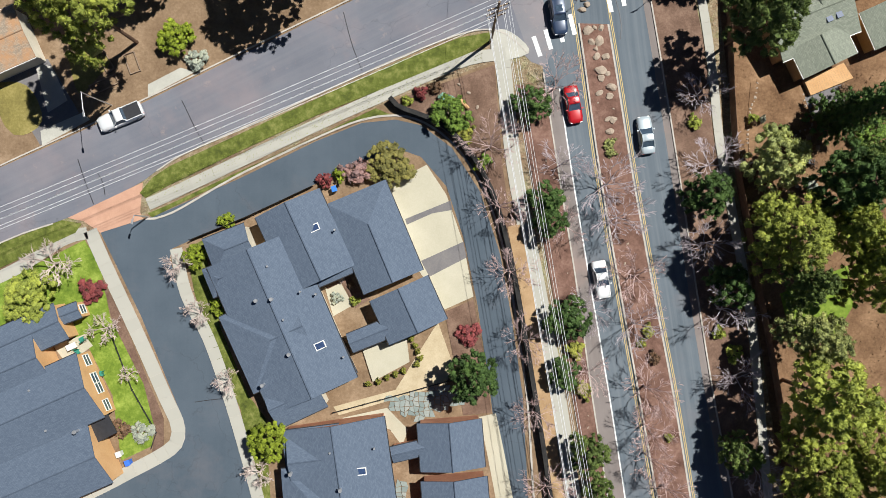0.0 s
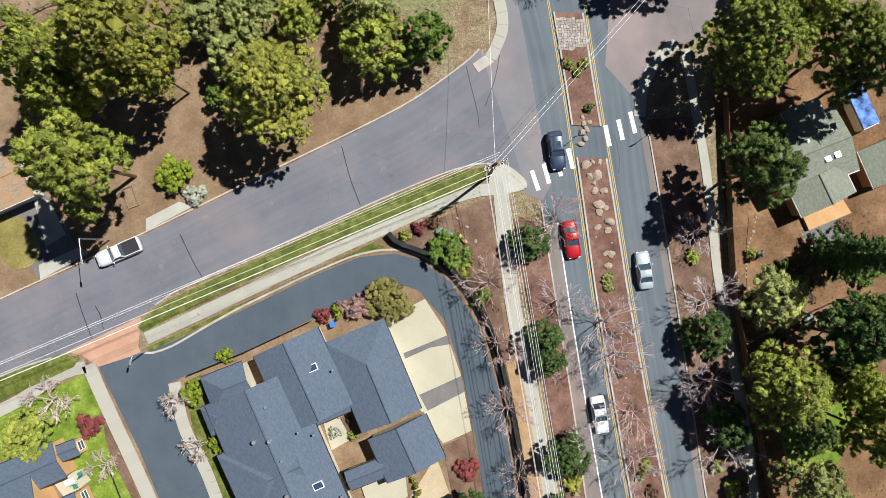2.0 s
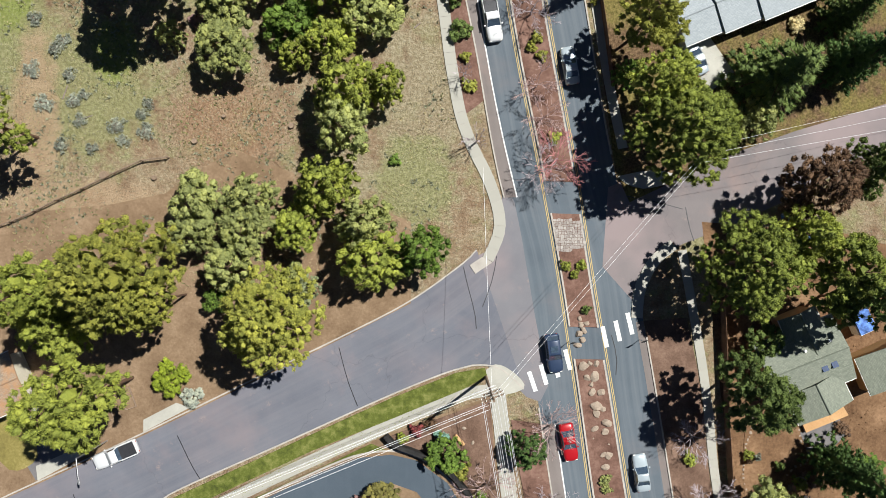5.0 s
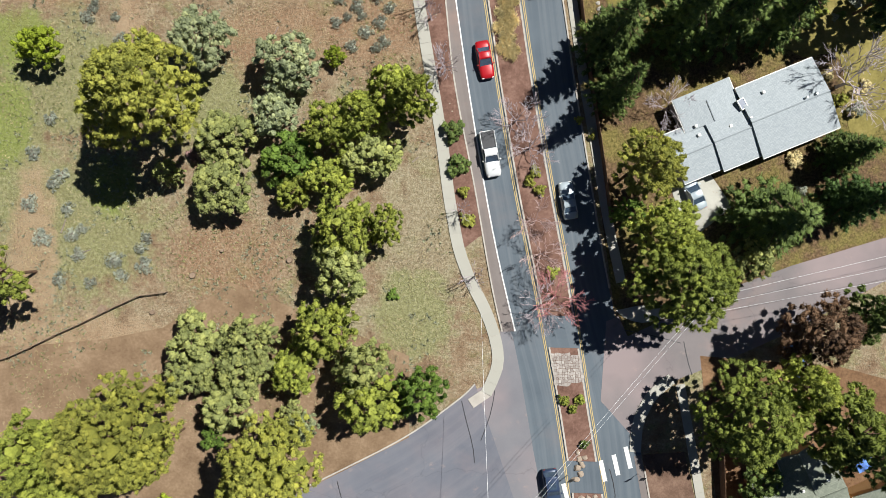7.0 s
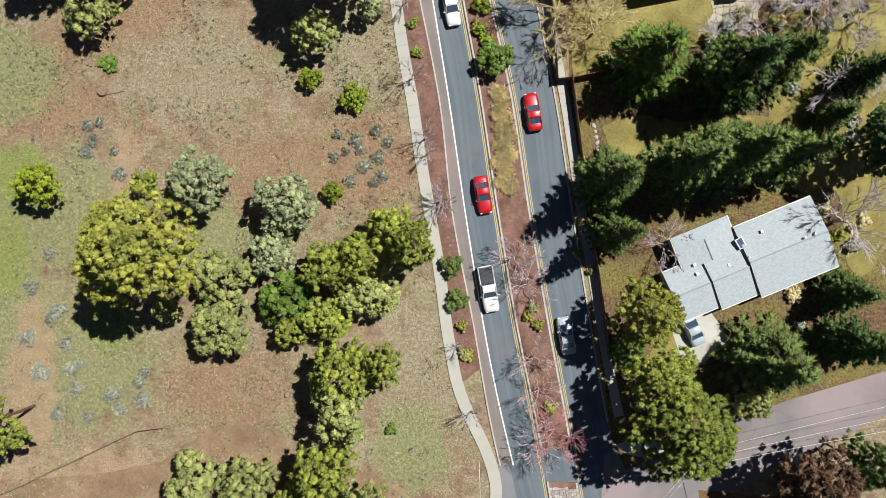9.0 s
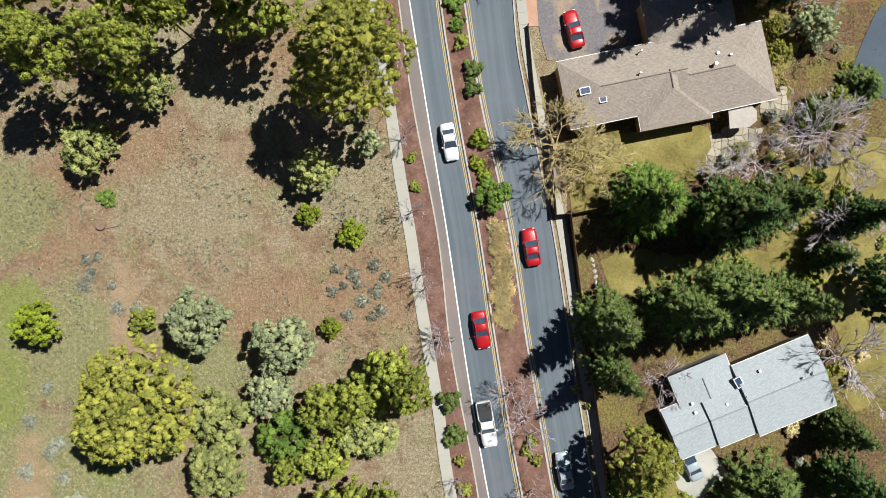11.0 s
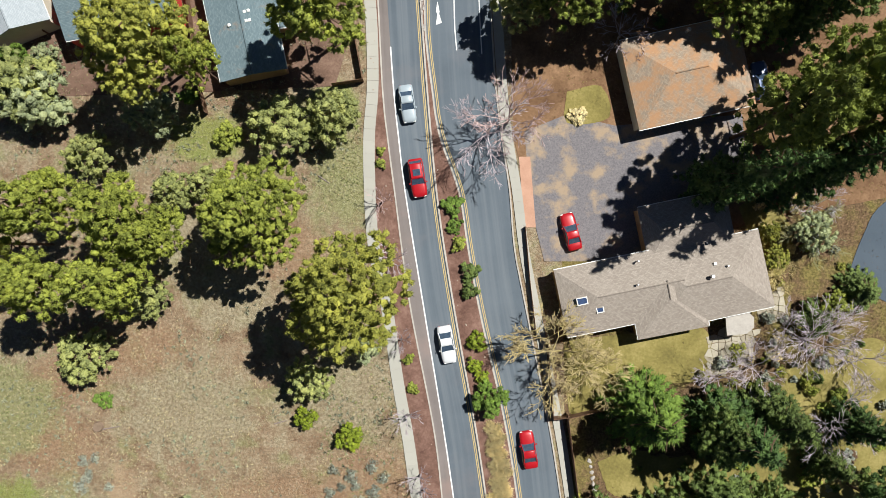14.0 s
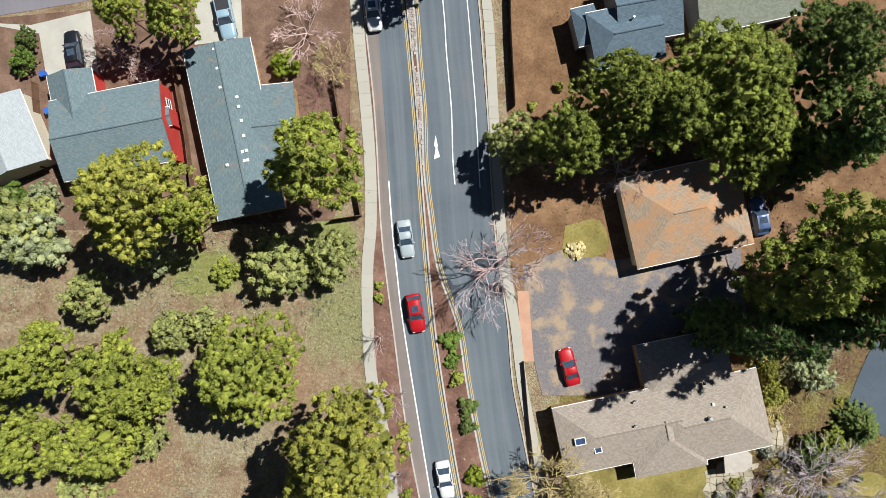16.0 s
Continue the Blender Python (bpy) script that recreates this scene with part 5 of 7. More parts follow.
plant("pine", -31.35, 74.49, 7.09, 21.76, YELLOW)
plant("juniper", -27.81, 82.70, 3.83, 8.10, GREY)
plant("juniper", -35.13, 82.85, 1.70, 4.05, OLIVE)
plant("juniper", -17.46, 80.23, 3.95, 8.10, GREY)
plant("round", -12.41, 81.66, 1.31, 2.50, LIME)
plant("juniper", -5.25, 76.57, 3.48, 9.45, OLIVE)
plant("juniper", -2.81, 75.04, 2.99, 12.15, OLIVE)
plant("juniper", -9.03, 73.92, 3.03, 9.45, OLIVE)
plant("juniper", -12.45, 72.68, 3.19, 8.10, OLIVE)
plant("juniper", -25.01, 71.22, 3.74, 6.75, LIGHT)
plant("juniper", -19.29, 74.31, 2.89, 6.75, GREY)
plant("bush", -29.68, 69.84, 1.25, 1.20, MAUVE)
plant("juniper", -32.34, 67.44, 1.83, 4.73, LIGHT)
plant("juniper", -25.44, 65.68, 3.85, 7.43, LIGHT)
plant("round", -17.69, 68.55, 3.52, 6.00, GREEN)
plant("juniper", -16.94, 64.91, 2.33, 5.40, OLIVE)
plant("juniper", -12.76, 66.51, 2.89, 6.75, OLIVE)
plant("juniper", -7.64, 69.40, 3.32, 6.75, LIGHT)
plant("juniper", -10.92, 60.36, 3.89, 10.80, OLIVE)
plant("juniper", -11.12, 55.43, 3.66, 10.80, LIGHT)
plant("juniper", -6.10, 60.86, 2.42, 8.10, OLIVE)
plant("juniper", -13.22, 48.86, 3.89, 10.80, OLIVE)
plant("juniper", -8.62, 44.46, 3.54, 10.80, LIGHT)
plant("juniper", -7.64, 40.32, 3.89, 10.80, OLIVE)
plant("juniper", -1.94, 41.14, 3.48, 9.45, GREEN)
plant("juniper", -28.48, 46.97, 3.71, 8.10, LIGHT)
plant("juniper", -22.13, 47.31, 3.30, 8.10, LIGHT)
plant("juniper", -29.14, 43.30, 2.87, 8.10, LIGHT)
plant("juniper", -22.80, 43.97, 3.48, 8.10, LIGHT)
plant("juniper", -24.14, 39.63, 3.71, 8.10, LIGHT)
plant("juniper", -16.79, 43.97, 2.86, 8.10, OLIVE)
plant("juniper", -17.56, 38.40, 1.59, 4.05, LIGHT)
plant("round", -27.01, 35.23, 1.65, 3.50, GREEN)
plant("pine", -34.01, 38.43, 6.65, 23.58, YELLOW)
plant("pine", -41.56, 36.63, 5.04, 23.58, OLIVE)
plant("pine", -42.80, 33.60, 5.40, 13.50, OLIVE)
plant("pine", -31.23, 35.89, 3.35, 19.95, YELLOW)
plant("pine", -18.64, 33.80, 6.34, 18.13, YELLOW)
plant("juniper", -16.16, 36.59, 2.07, 5.40, GREY)
plant("pine", -49.60, 55.31, 4.32, 18.13, OLIVE)
plant("round", -32.61, 25.87, 2.27, 3.00, LIME)
plant("bush", -30.43, 23.28, 1.53, 1.30, SAGE)
plant("pine", -41.07, 121.05, 4.09, 21.76, OLIVE)
plant("pine", -32.51, 119.83, 4.69, 21.76, OLIVE)
plant("pine", -41.38, 112.53, 4.33, 21.76, OLIVE)
plant("pine", -33.42, 112.84, 4.20, 21.76, OLIVE)
plant("pine", -29.70, 117.32, 3.08, 18.13, OLIVE)
plant("pine", -46.69, 116.79, 3.61, 21.76, OLIVE)
plant("juniper", -40.38, 127.12, 3.12, 8.10, LIGHT)
plant("juniper", -46.06, 134.14, 3.95, 8.10, GREY)
plant("juniper", -50.06, 134.47, 3.19, 8.10, GREY)
plant("juniper", -33.31, 132.70, 2.96, 6.75, GREY)
plant("juniper", -30.62, 123.14, 2.53, 6.75, LIGHT)
plant("juniper", -26.58, 123.81, 2.42, 6.75, LIGHT)
plant("pine", -18.69, 120.13, 6.57, 19.95, OLIVE)
plant("pine", -8.90, 111.13, 6.88, 23.58, YELLOW)
plant("juniper", -33.45, 110.17, 2.54, 6.08, LIGHT)
plant("juniper", -41.19, 103.48, 3.45, 6.75, LIGHT)
plant("juniper", -14.46, 100.59, 2.89, 6.75, LIGHT)
plant("round", -15.21, 95.61, 1.52, 2.50, LIME)
plant("round", -9.90, 93.19, 1.73, 2.50, LIME)
plant("juniper", -17.67, 130.80, 3.95, 8.10, LIGHT)
plant("juniper", -11.66, 131.93, 3.35, 8.10, LIGHT)
plant("round", -24.74, 130.11, 1.79, 2.50, OLIVE)
plant("juniper", -7.88, 104.03, 1.82, 4.05, GREY)
plant("pine", -30.22, 138.06, 6.92, 21.76, YELLOW)
plant("pine", -25.53, 136.64, 3.08, 18.13, OLIVE)
plant("pine", -11.24, 141.90, 5.94, 23.58, OLIVE)
plant("juniper", -48.56, 135.57, 4.49, 8.10, LIGHT)
plant("juniper", -50.05, 139.01, 1.94, 5.40, GREEN)
plant("juniper", -46.35, 139.40, 1.96, 4.05, GREY)
plant("pine", -34.22, 159.41, 2.84, 14.51, OLIVE)
plant("pine", -28.26, 159.09, 3.47, 14.51, OLIVE)
plant("round", -49.40, 155.61, 1.72, 3.00, GREEN)
plant("round", -49.06, 158.36, 1.51, 3.00, DARK)
plant("round", -17.41, 155.47, 1.79, 3.00, LIME)
plant("bush", -29.75, 135.12, 1.25, 1.30, GREEN)
plant("pine", 35.05, 25.23, 4.99, 16.64, DARK)
plant("pine", 47.37, 35.78, 4.03, 19.20, DARK)
plant("juniper", 38.80, 30.14, 2.59, 5.40, DARK)
plant("juniper", 39.47, 10.55, 3.95, 8.10, LIGHT)
plant("pine", 44.52, 7.11, 4.89, 17.60, DEEP)
plant("pine", 38.26, 1.80, 5.42, 16.00, OLIVE)
plant("pine", 44.47, 2.55, 3.96, 16.00, OLIVE)
plant("pine", 47.58, -3.66, 3.96, 16.00, OLIVE)
plant("pine", 46.64, 8.76, 3.96, 16.00, DARK)
plant("fir", 47.13, 15.85, 3.46, 22.40, DEEP)
plant("pine", 42.10, -10.32, 4.20, 12.80, LIGHT)
plant("pine", 42.07, -16.19, 5.75, 17.60, OLIVE)
plant("pine", 41.05, -24.47, 4.96, 16.00, OLIVE)
plant("pine", 47.26, -23.54, 4.96, 16.00, OLIVE)
plant("round", 52.51, 14.22, 2.35, 2.50, GREEN)
plant("pine", 41.14, -3.76, 3.39, 12.80, DARK)
plant("pine", 47.26, 0.06, 3.30, 16.00, OLIVE)
plant("pine", -37.91, 25.59, 5.64, 23.58, OLIVE)
plant("pine", 23.80, 67.49, 4.66, 14.40, YELLOW)
plant("juniper", 23.04, 62.39, 2.07, 5.40, GREEN)
plant("pine", 25.69, 59.94, 4.66, 14.40, OLIVE)
plant("pine", 27.55, 54.89, 6.70, 16.64, MOSS)
plant("juniper", 37.87, 56.97, 2.89, 6.75, LIGHT)
plant("fir", 39.19, 61.66, 5.42, 16.00, DARK)
plant("pine", 34.70, 39.95, 6.36, 16.64, MOSS)
plant("pine", 44.64, 39.06, 5.39, 16.64, MOSS)
plant("pine", 40.68, 43.04, 4.03, 15.36, OLIVE)
plant("pine", 42.99, 48.74, 5.08, 14.40, RUST)
plant("pine", 48.33, 50.63, 3.59, 14.40, DARK)
plant("fir", 48.83, 63.82, 3.58, 17.60, DEEP)
plant("fir", 48.90, 69.62, 3.10, 11.20, DARK)
plant("pine", 51.60, 87.20, 4.11, 15.00, DEEP)
plant("fir", 25.55, 96.99, 5.12, 16.00, GREEN)
plant("fir", 40.13, 96.55, 4.21, 16.00, DARK)
plant("pine", 33.23, 95.35, 4.18, 14.40, DARK)
plant("juniper", 53.63, 87.69, 3.21, 6.75, DARK)
plant("fir", 20.31, 82.85, 4.13, 19.20, DARK)
plant("fir", 21.14, 76.66, 3.10, 17.60, DARK)
plant("fir", 28.70, 84.30, 4.20, 20.80, DARK)
plant("fir", 34.53, 85.71, 5.37, 20.80, DARK)
plant("fir", 40.48, 85.45, 4.01, 19.20, DARK)
plant("fir", 34.89, 95.26, 5.01, 19.20, DEEP)
plant("juniper", 45.86, 118.35, 2.71, 5.40, GREY)
plant("juniper", 41.92, 115.14, 1.71, 3.38, YELLOW)
plant("juniper", 41.23, 118.23, 1.44, 3.38, YELLOW)
plant("fir", 52.42, 111.25, 2.91, 4.80, DARK)
plant("juniper", 46.73, 107.79, 2.49, 3.38, DARK)
plant("juniper", 49.13, 109.30, 1.96, 3.38, OLIVE)
plant("fir", 50.64, 95.43, 3.07, 12.80, DEEP)
plant("fir", 47.36, 90.63, 2.51, 9.60, DARK)
plant("pine", 37.17, 129.94, 5.59, 27.00, MOSS)
plant("pine", 42.63, 133.38, 5.80, 27.00, MOSS)
plant("fir", 42.05, 125.05, 4.36, 30.40, DEEP)
plant("fir", 33.36, 123.94, 3.67, 32.00, DEEP)
plant("pine", 46.07, 128.79, 4.77, 27.00, MOSS)
plant("round", 7.30, 98.01, 2.26, 3.50, GREEN)
plant("pine", 15.38, 144.88, 4.71, 17.28, MOSS)
plant("juniper", 10.47, 145.48, 3.68, 9.45, LIGHT)
plant("pine", 21.00, 148.80, 6.19, 20.00, MOSS)
plant("pine", 26.41, 148.05, 5.62, 19.01, MOSS)
plant("pine", 32.46, 151.20, 7.42, 20.00, MOSS)
plant("pine", 37.24, 146.48, 6.40, 13.82, MOSS)
plant("pine", 32.59, 145.38, 3.31, 12.10, MOSS)
plant("pine", 42.76, 153.49, 6.71, 20.00, DARK)
plant("pine", 45.33, 146.05, 5.65, 20.00, DARK)
plant("fir", 43.55, 143.69, 3.99, 24.19, DEEP)
plant("pine", 0.94, 168.17, 4.04, 18.60, DARK)
plant("juniper", 10.58, 17.37, 2.59, 5.40, DEEP)
plant("juniper", 12.28, 6.17, 2.33, 5.40, DEEP)
plant("juniper", 12.76, 3.32, 2.20, 5.40, DEEP)
plant("juniper", 14.86, -8.41, 2.85, 5.40, DEEP)
plant("juniper", 14.77, -14.98, 2.22, 4.05, DEEP)
plant("juniper", 3.41, -14.96, 3.19, 8.10, DEEP)
plant("juniper", 17.23, -24.30, 2.69, 6.75, DARK)
plant("juniper", 18.86, -29.24, 2.07, 5.40, DARK)
plant("juniper", 31.70, 6.46, 2.96, 6.75, DEEP)
plant("juniper", 34.06, -4.51, 2.96, 6.75, DEEP)
plant("juniper", 35.27, -24.50, 2.57, 6.75, DARK)
plant("round", 1.10, 16.53, 2.47, 3.50, GREEN)
plant("juniper", -50.00, -5.86, 3.25, 4.73, OLIVE)
plant("juniper", -20.85, -22.96, 2.72, 4.73, LIME)
plant("round", -30.29, -0.97, 1.66, 2.50, LIME)
plant("round", -27.27, -6.85, 1.38, 2.00, LIME)
plant("juniper", -6.34, 10.27, 2.90, 2.70, (0.19, 0.17, 0.055))
plant("bush", -10.67, 9.63, 1.94, 1.80, MAUVE)
plant("bush", -14.52, 8.41, 1.11, 1.30, WINE)
plant("bush", -12.77, 9.09, 0.97, 1.50, LIME)
plant("bush", -26.56, 3.48, 1.11, 1.20, LIME)
plant("bush", 31.04, 15.73, 0.97, 1.00, OLIVE)
plant("bush", 20.63, 12.96, 0.84, 0.80, LIGHT)
plant("bush", 20.77, 11.78, 0.70, 0.80, LIGHT)
plant("bush", 25.34, -10.02, 0.90, 1.00, YELLOW)
plant("bush", 24.46, -11.64, 0.70, 0.80, YELLOW)
plant("bush", 26.03, -13.36, 0.90, 1.00, RUST)
plant("bush", 16.41, -12.44, 1.25, 1.20, YELLOW)
plant("bush", 17.24, -17.45, 1.25, 1.20, YELLOW)
plant("bush", 33.93, -10.36, 0.97, 1.20, OLIVE)
plant("bush", 35.87, -12.79, 1.25, 1.20, OLIVE)
plant("bush", 27.94, -23.27, 0.63, 0.80, OLIVE)
plant("bush", 3.06, -10.50, 1.67, 1.20, WINE)
plant("bush", -43.31, -5.14, 1.80, 1.50, WINE)
plant("bush", -39.56, -22.18, 1.25, 1.20, RUST)
plant("bush", -37.21, -22.58, 1.53, 0.80, SAGE)
plant("bush", 1.96, 72.59, 1.59, 1.80, DARK)
plant("bush", 2.80, 68.45, 1.53, 1.60, DARK)
plant("bush", 3.43, 65.21, 0.77, 1.00, YELLOW)
plant("bush", 3.85, 61.80, 1.04, 1.00, YELLOW)
plant("bush", 12.13, 67.51, 0.84, 1.00, YELLOW)
plant("bush", 11.43, 66.47, 0.77, 1.00, YELLOW)
plant("bush", 12.83, 65.35, 0.84, 1.00, YELLOW)
plant("bush", 14.29, 55.33, 0.90, 1.00, OLIVE)
plant("bush", 15.68, 39.53, 0.77, 1.00, OLIVE)
plant("bush", 17.70, 39.53, 0.77, 1.00, OLIVE)
plant("bush", 16.86, 38.42, 0.63, 1.00, OLIVE)
plant("bush", 18.25, 34.03, 0.63, 1.00, DARK)
plant("bush", -5.28, 52.54, 0.84, 0.80, GREEN)
plant("bush", 2.93, 121.57, 1.53, 1.20, GREEN)
plant("bush", 3.07, 119.02, 1.04, 1.00, GREEN)
plant("bush", 3.42, 116.85, 1.04, 1.20, OLIVE)
plant("bush", 4.80, 113.43, 1.39, 1.40, DARK)
plant("bush", 4.94, 111.27, 1.25, 1.40, DARK)
plant("bush", 5.70, 104.95, 1.39, 1.50, LIME)
plant("bush", 5.50, 101.97, 1.04, 1.30, LIME)
plant("bush", 6.34, 100.58, 0.97, 1.20, LIME)
plant("bush", -2.85, 102.52, 0.63, 0.80, OLIVE)
plant("bush", -2.01, 98.97, 0.70, 0.80, OLIVE)
plant("bush", -40.22, 97.57, 1.25, 0.70, GREEN)
plant("bush", -6.11, 128.39, 0.63, 0.80, OLIVE)
plant("bush", -6.11, 126.72, 0.70, 0.80, OLIVE)
plant("bush", -2.49, 102.89, 0.56, 0.80, OLIVE)
plant("bush", -2.28, 99.20, 0.70, 0.80, OLIVE)
plant("bush", 18.08, 132.65, 1.39, 0.70, STRAW)
plant("bare", 13.63, 19.73, 4.00, 5.00, PINK)
plant("bare", 14.35, 10.27, 3.21, 4.50, ASH)
plant("bare", 15.03, 2.79, 2.81, 4.50, PINK)
plant("bare", 17.41, -7.07, 3.37, 4.50, ASH)
plant("bare", 17.61, -15.08, 2.82, 4.00, PINK)
plant("bare", 19.87, 7.84, 4.39, 5.50, ASH)
plant("bare", 21.22, 3.79, 3.83, 5.50, ASH)
plant("bare", 23.33, -3.32, 3.60, 5.00, PINK)
plant("bare", 23.46, -9.09, 3.36, 5.00, ASH)
plant("bare", 24.82, -16.89, 3.84, 5.00, PINK)
plant("bare", 24.82, -21.63, 3.36, 5.00, PINK)
plant("bare", 24.82, -25.16, 3.36, 5.00, PINK)
plant("bare", 27.19, -29.09, 3.20, 5.00, PINK)
plant("bare", 30.92, 18.72, 3.20, 5.00, ASH)
plant("bare", 32.41, 10.24, 3.84, 5.00, ASH)
plant("bare", 31.83, 0.74, 3.99, 5.50, ASH)
plant("bare", 33.86, -7.37, 3.83, 5.50, ASH)
plant("bare", 35.67, -15.66, 3.36, 5.00, ASH)
plant("bare", 37.36, -26.04, 3.60, 5.00, ASH)
plant("bare", 6.87, 5.17, 3.37, 4.50, PINK)
plant("bare", 8.23, -2.79, 3.37, 4.50, PINK)
plant("bare", 9.59, -10.95, 3.21, 4.50, PINK)
plant("bare", 10.95, -19.80, 3.05, 4.50, PINK)
plant("bare", 12.52, -28.84, 3.37, 4.50, PINK)
plant("bare", 5.83, 12.61, 3.84, 5.00, PINK)
plant("blossom", -47.51, -1.78, 3.15, 3.50, CREAM)
plant("blossom", -41.14, -9.68, 2.06, 3.00, CREAM)
plant("blossom", -38.31, -15.23, 1.38, 2.50, CREAM)
plant("blossom", -32.32, -1.99, 1.92, 3.50, CREAM)
plant("blossom", -29.71, -7.60, 1.92, 3.50, CREAM)
plant("blossom", -26.15, -16.02, 1.92, 3.50, CREAM)
plant("blossom", -22.32, -27.18, 1.92, 3.50, CREAM)
plant("bare", 9.67, 73.78, 3.36, 5.00, ASH)
plant("bare", 11.36, 70.52, 3.36, 5.00, ASH)
plant("bare", 12.08, 61.58, 3.05, 4.50, PINK)
plant("bare", 12.76, 57.50, 2.81, 4.50, PINK)
plant("bare", 14.41, 52.42, 3.84, 5.00, (0.75, 0.26, 0.27))
plant("bare", 12.38, 51.06, 3.20, 5.00, ASH)
plant("bare", 28.15, 75.24, 3.22, 4.00, ASH)
plant("bare", 49.40, 78.13, 5.49, 8.00, ASH)
plant("sapling", -0.71, 86.62, 1.93, 4.50, ASH)
plant("sapling", 1.06, 80.09, 1.93, 4.50, ASH)
plant("sapling", 3.11, 62.97, 1.45, 3.50, ASH)
plant("sapling", 4.59, 54.64, 1.93, 4.50, ASH)
plant("sapling", -5.81, 122.07, 2.09, 4.50, PINK)
plant("sapling", -3.51, 105.21, 1.77, 4.00, ASH)
plant("sapling", -2.82, 95.82, 1.93, 4.50, ASH)
plant("sapling", -1.25, 88.33, 1.93, 4.50, ASH)
plant("sapling", 0.79, 80.71, 2.09, 4.50, ASH)
plant("sapling", -4.60, 114.87, 2.41, 4.50, ASH)
plant("bare", 6.99, 130.11, 5.49, 8.00, ASH)
plant("willow", 14.85, 103.84, 6.71, 7.00, STRAWY)
plant("willow", 19.32, 101.15, 4.77, 6.00, STRAWY)
plant("bare", 45.60, 105.19, 4.77, 6.00, ASH)
plant("bare", 35.03, 100.45, 4.00, 5.00, ASH)
plant("bare", 49.64, 95.76, 5.57, 6.00, ASH)
plant("bare", 46.17, 118.86, 4.83, 4.00, OLIVE)
plant("bare", 43.39, 106.52, 3.22, 4.00, ASH)
plant("bare", 48.16, 105.83, 4.83, 4.00, ASH)
plant("bare", 39.29, 101.74, 4.03, 4.00, ASH)
plant("bare", 51.25, 102.40, 4.00, 5.00, ASH)
plant("willow", 42.41, 112.78, 2.11, 2.50, STRAWY)
plant("bare", 46.80, 121.53, 3.22, 4.00, ASH)
plant("bare", -37.85, 156.86, 3.64, 3.50, PINK)
plant("bare", -14.86, 159.18, 4.43, 4.00, PINK)
plant("willow", -11.53, 155.57, 3.08, 3.00, STRAWY)
plant("bare", -13.64, 151.85, 2.85, 2.50, WINE)
plant("blossom", -34.78, 154.68, 2.07, 2.00, CREAM)
plant("bare", 23.19, 142.29, 4.03, 4.00, ASH)


# ---- vehicles ----
def loft(bm, stations):
    """Skin rings of (x, [(y, z), ...]) from end to end."""
    prev = None
    for x, ring in stations:
        vs = [bm.verts.new((x, y, z)) for y, z in ring]
        if prev:
            for i in range(len(vs)):
                bm.faces.new((prev[i], vs[i], vs[(i + 1) % len(vs)], prev[(i + 1) % len(vs)]))
        else:
            bm.faces.new(vs[::-1])
        prev = vs
    bm.faces.new(prev)
    return bm


def ring(w, z0, z1, crown=0.05):
    return [(-w, z0), (-w * 1.0, (z0 + z1) / 2), (-w * 0.94, z1 - 0.04), (-w * 0.6, z1 + crown * 0.7), (0, z1 + crown), (w * 0.6, z1 + crown * 0.7), (w * 0.94, z1 - 0.04), (w, (z0 + z1) / 2), (w, z0)]


PAINT = {}


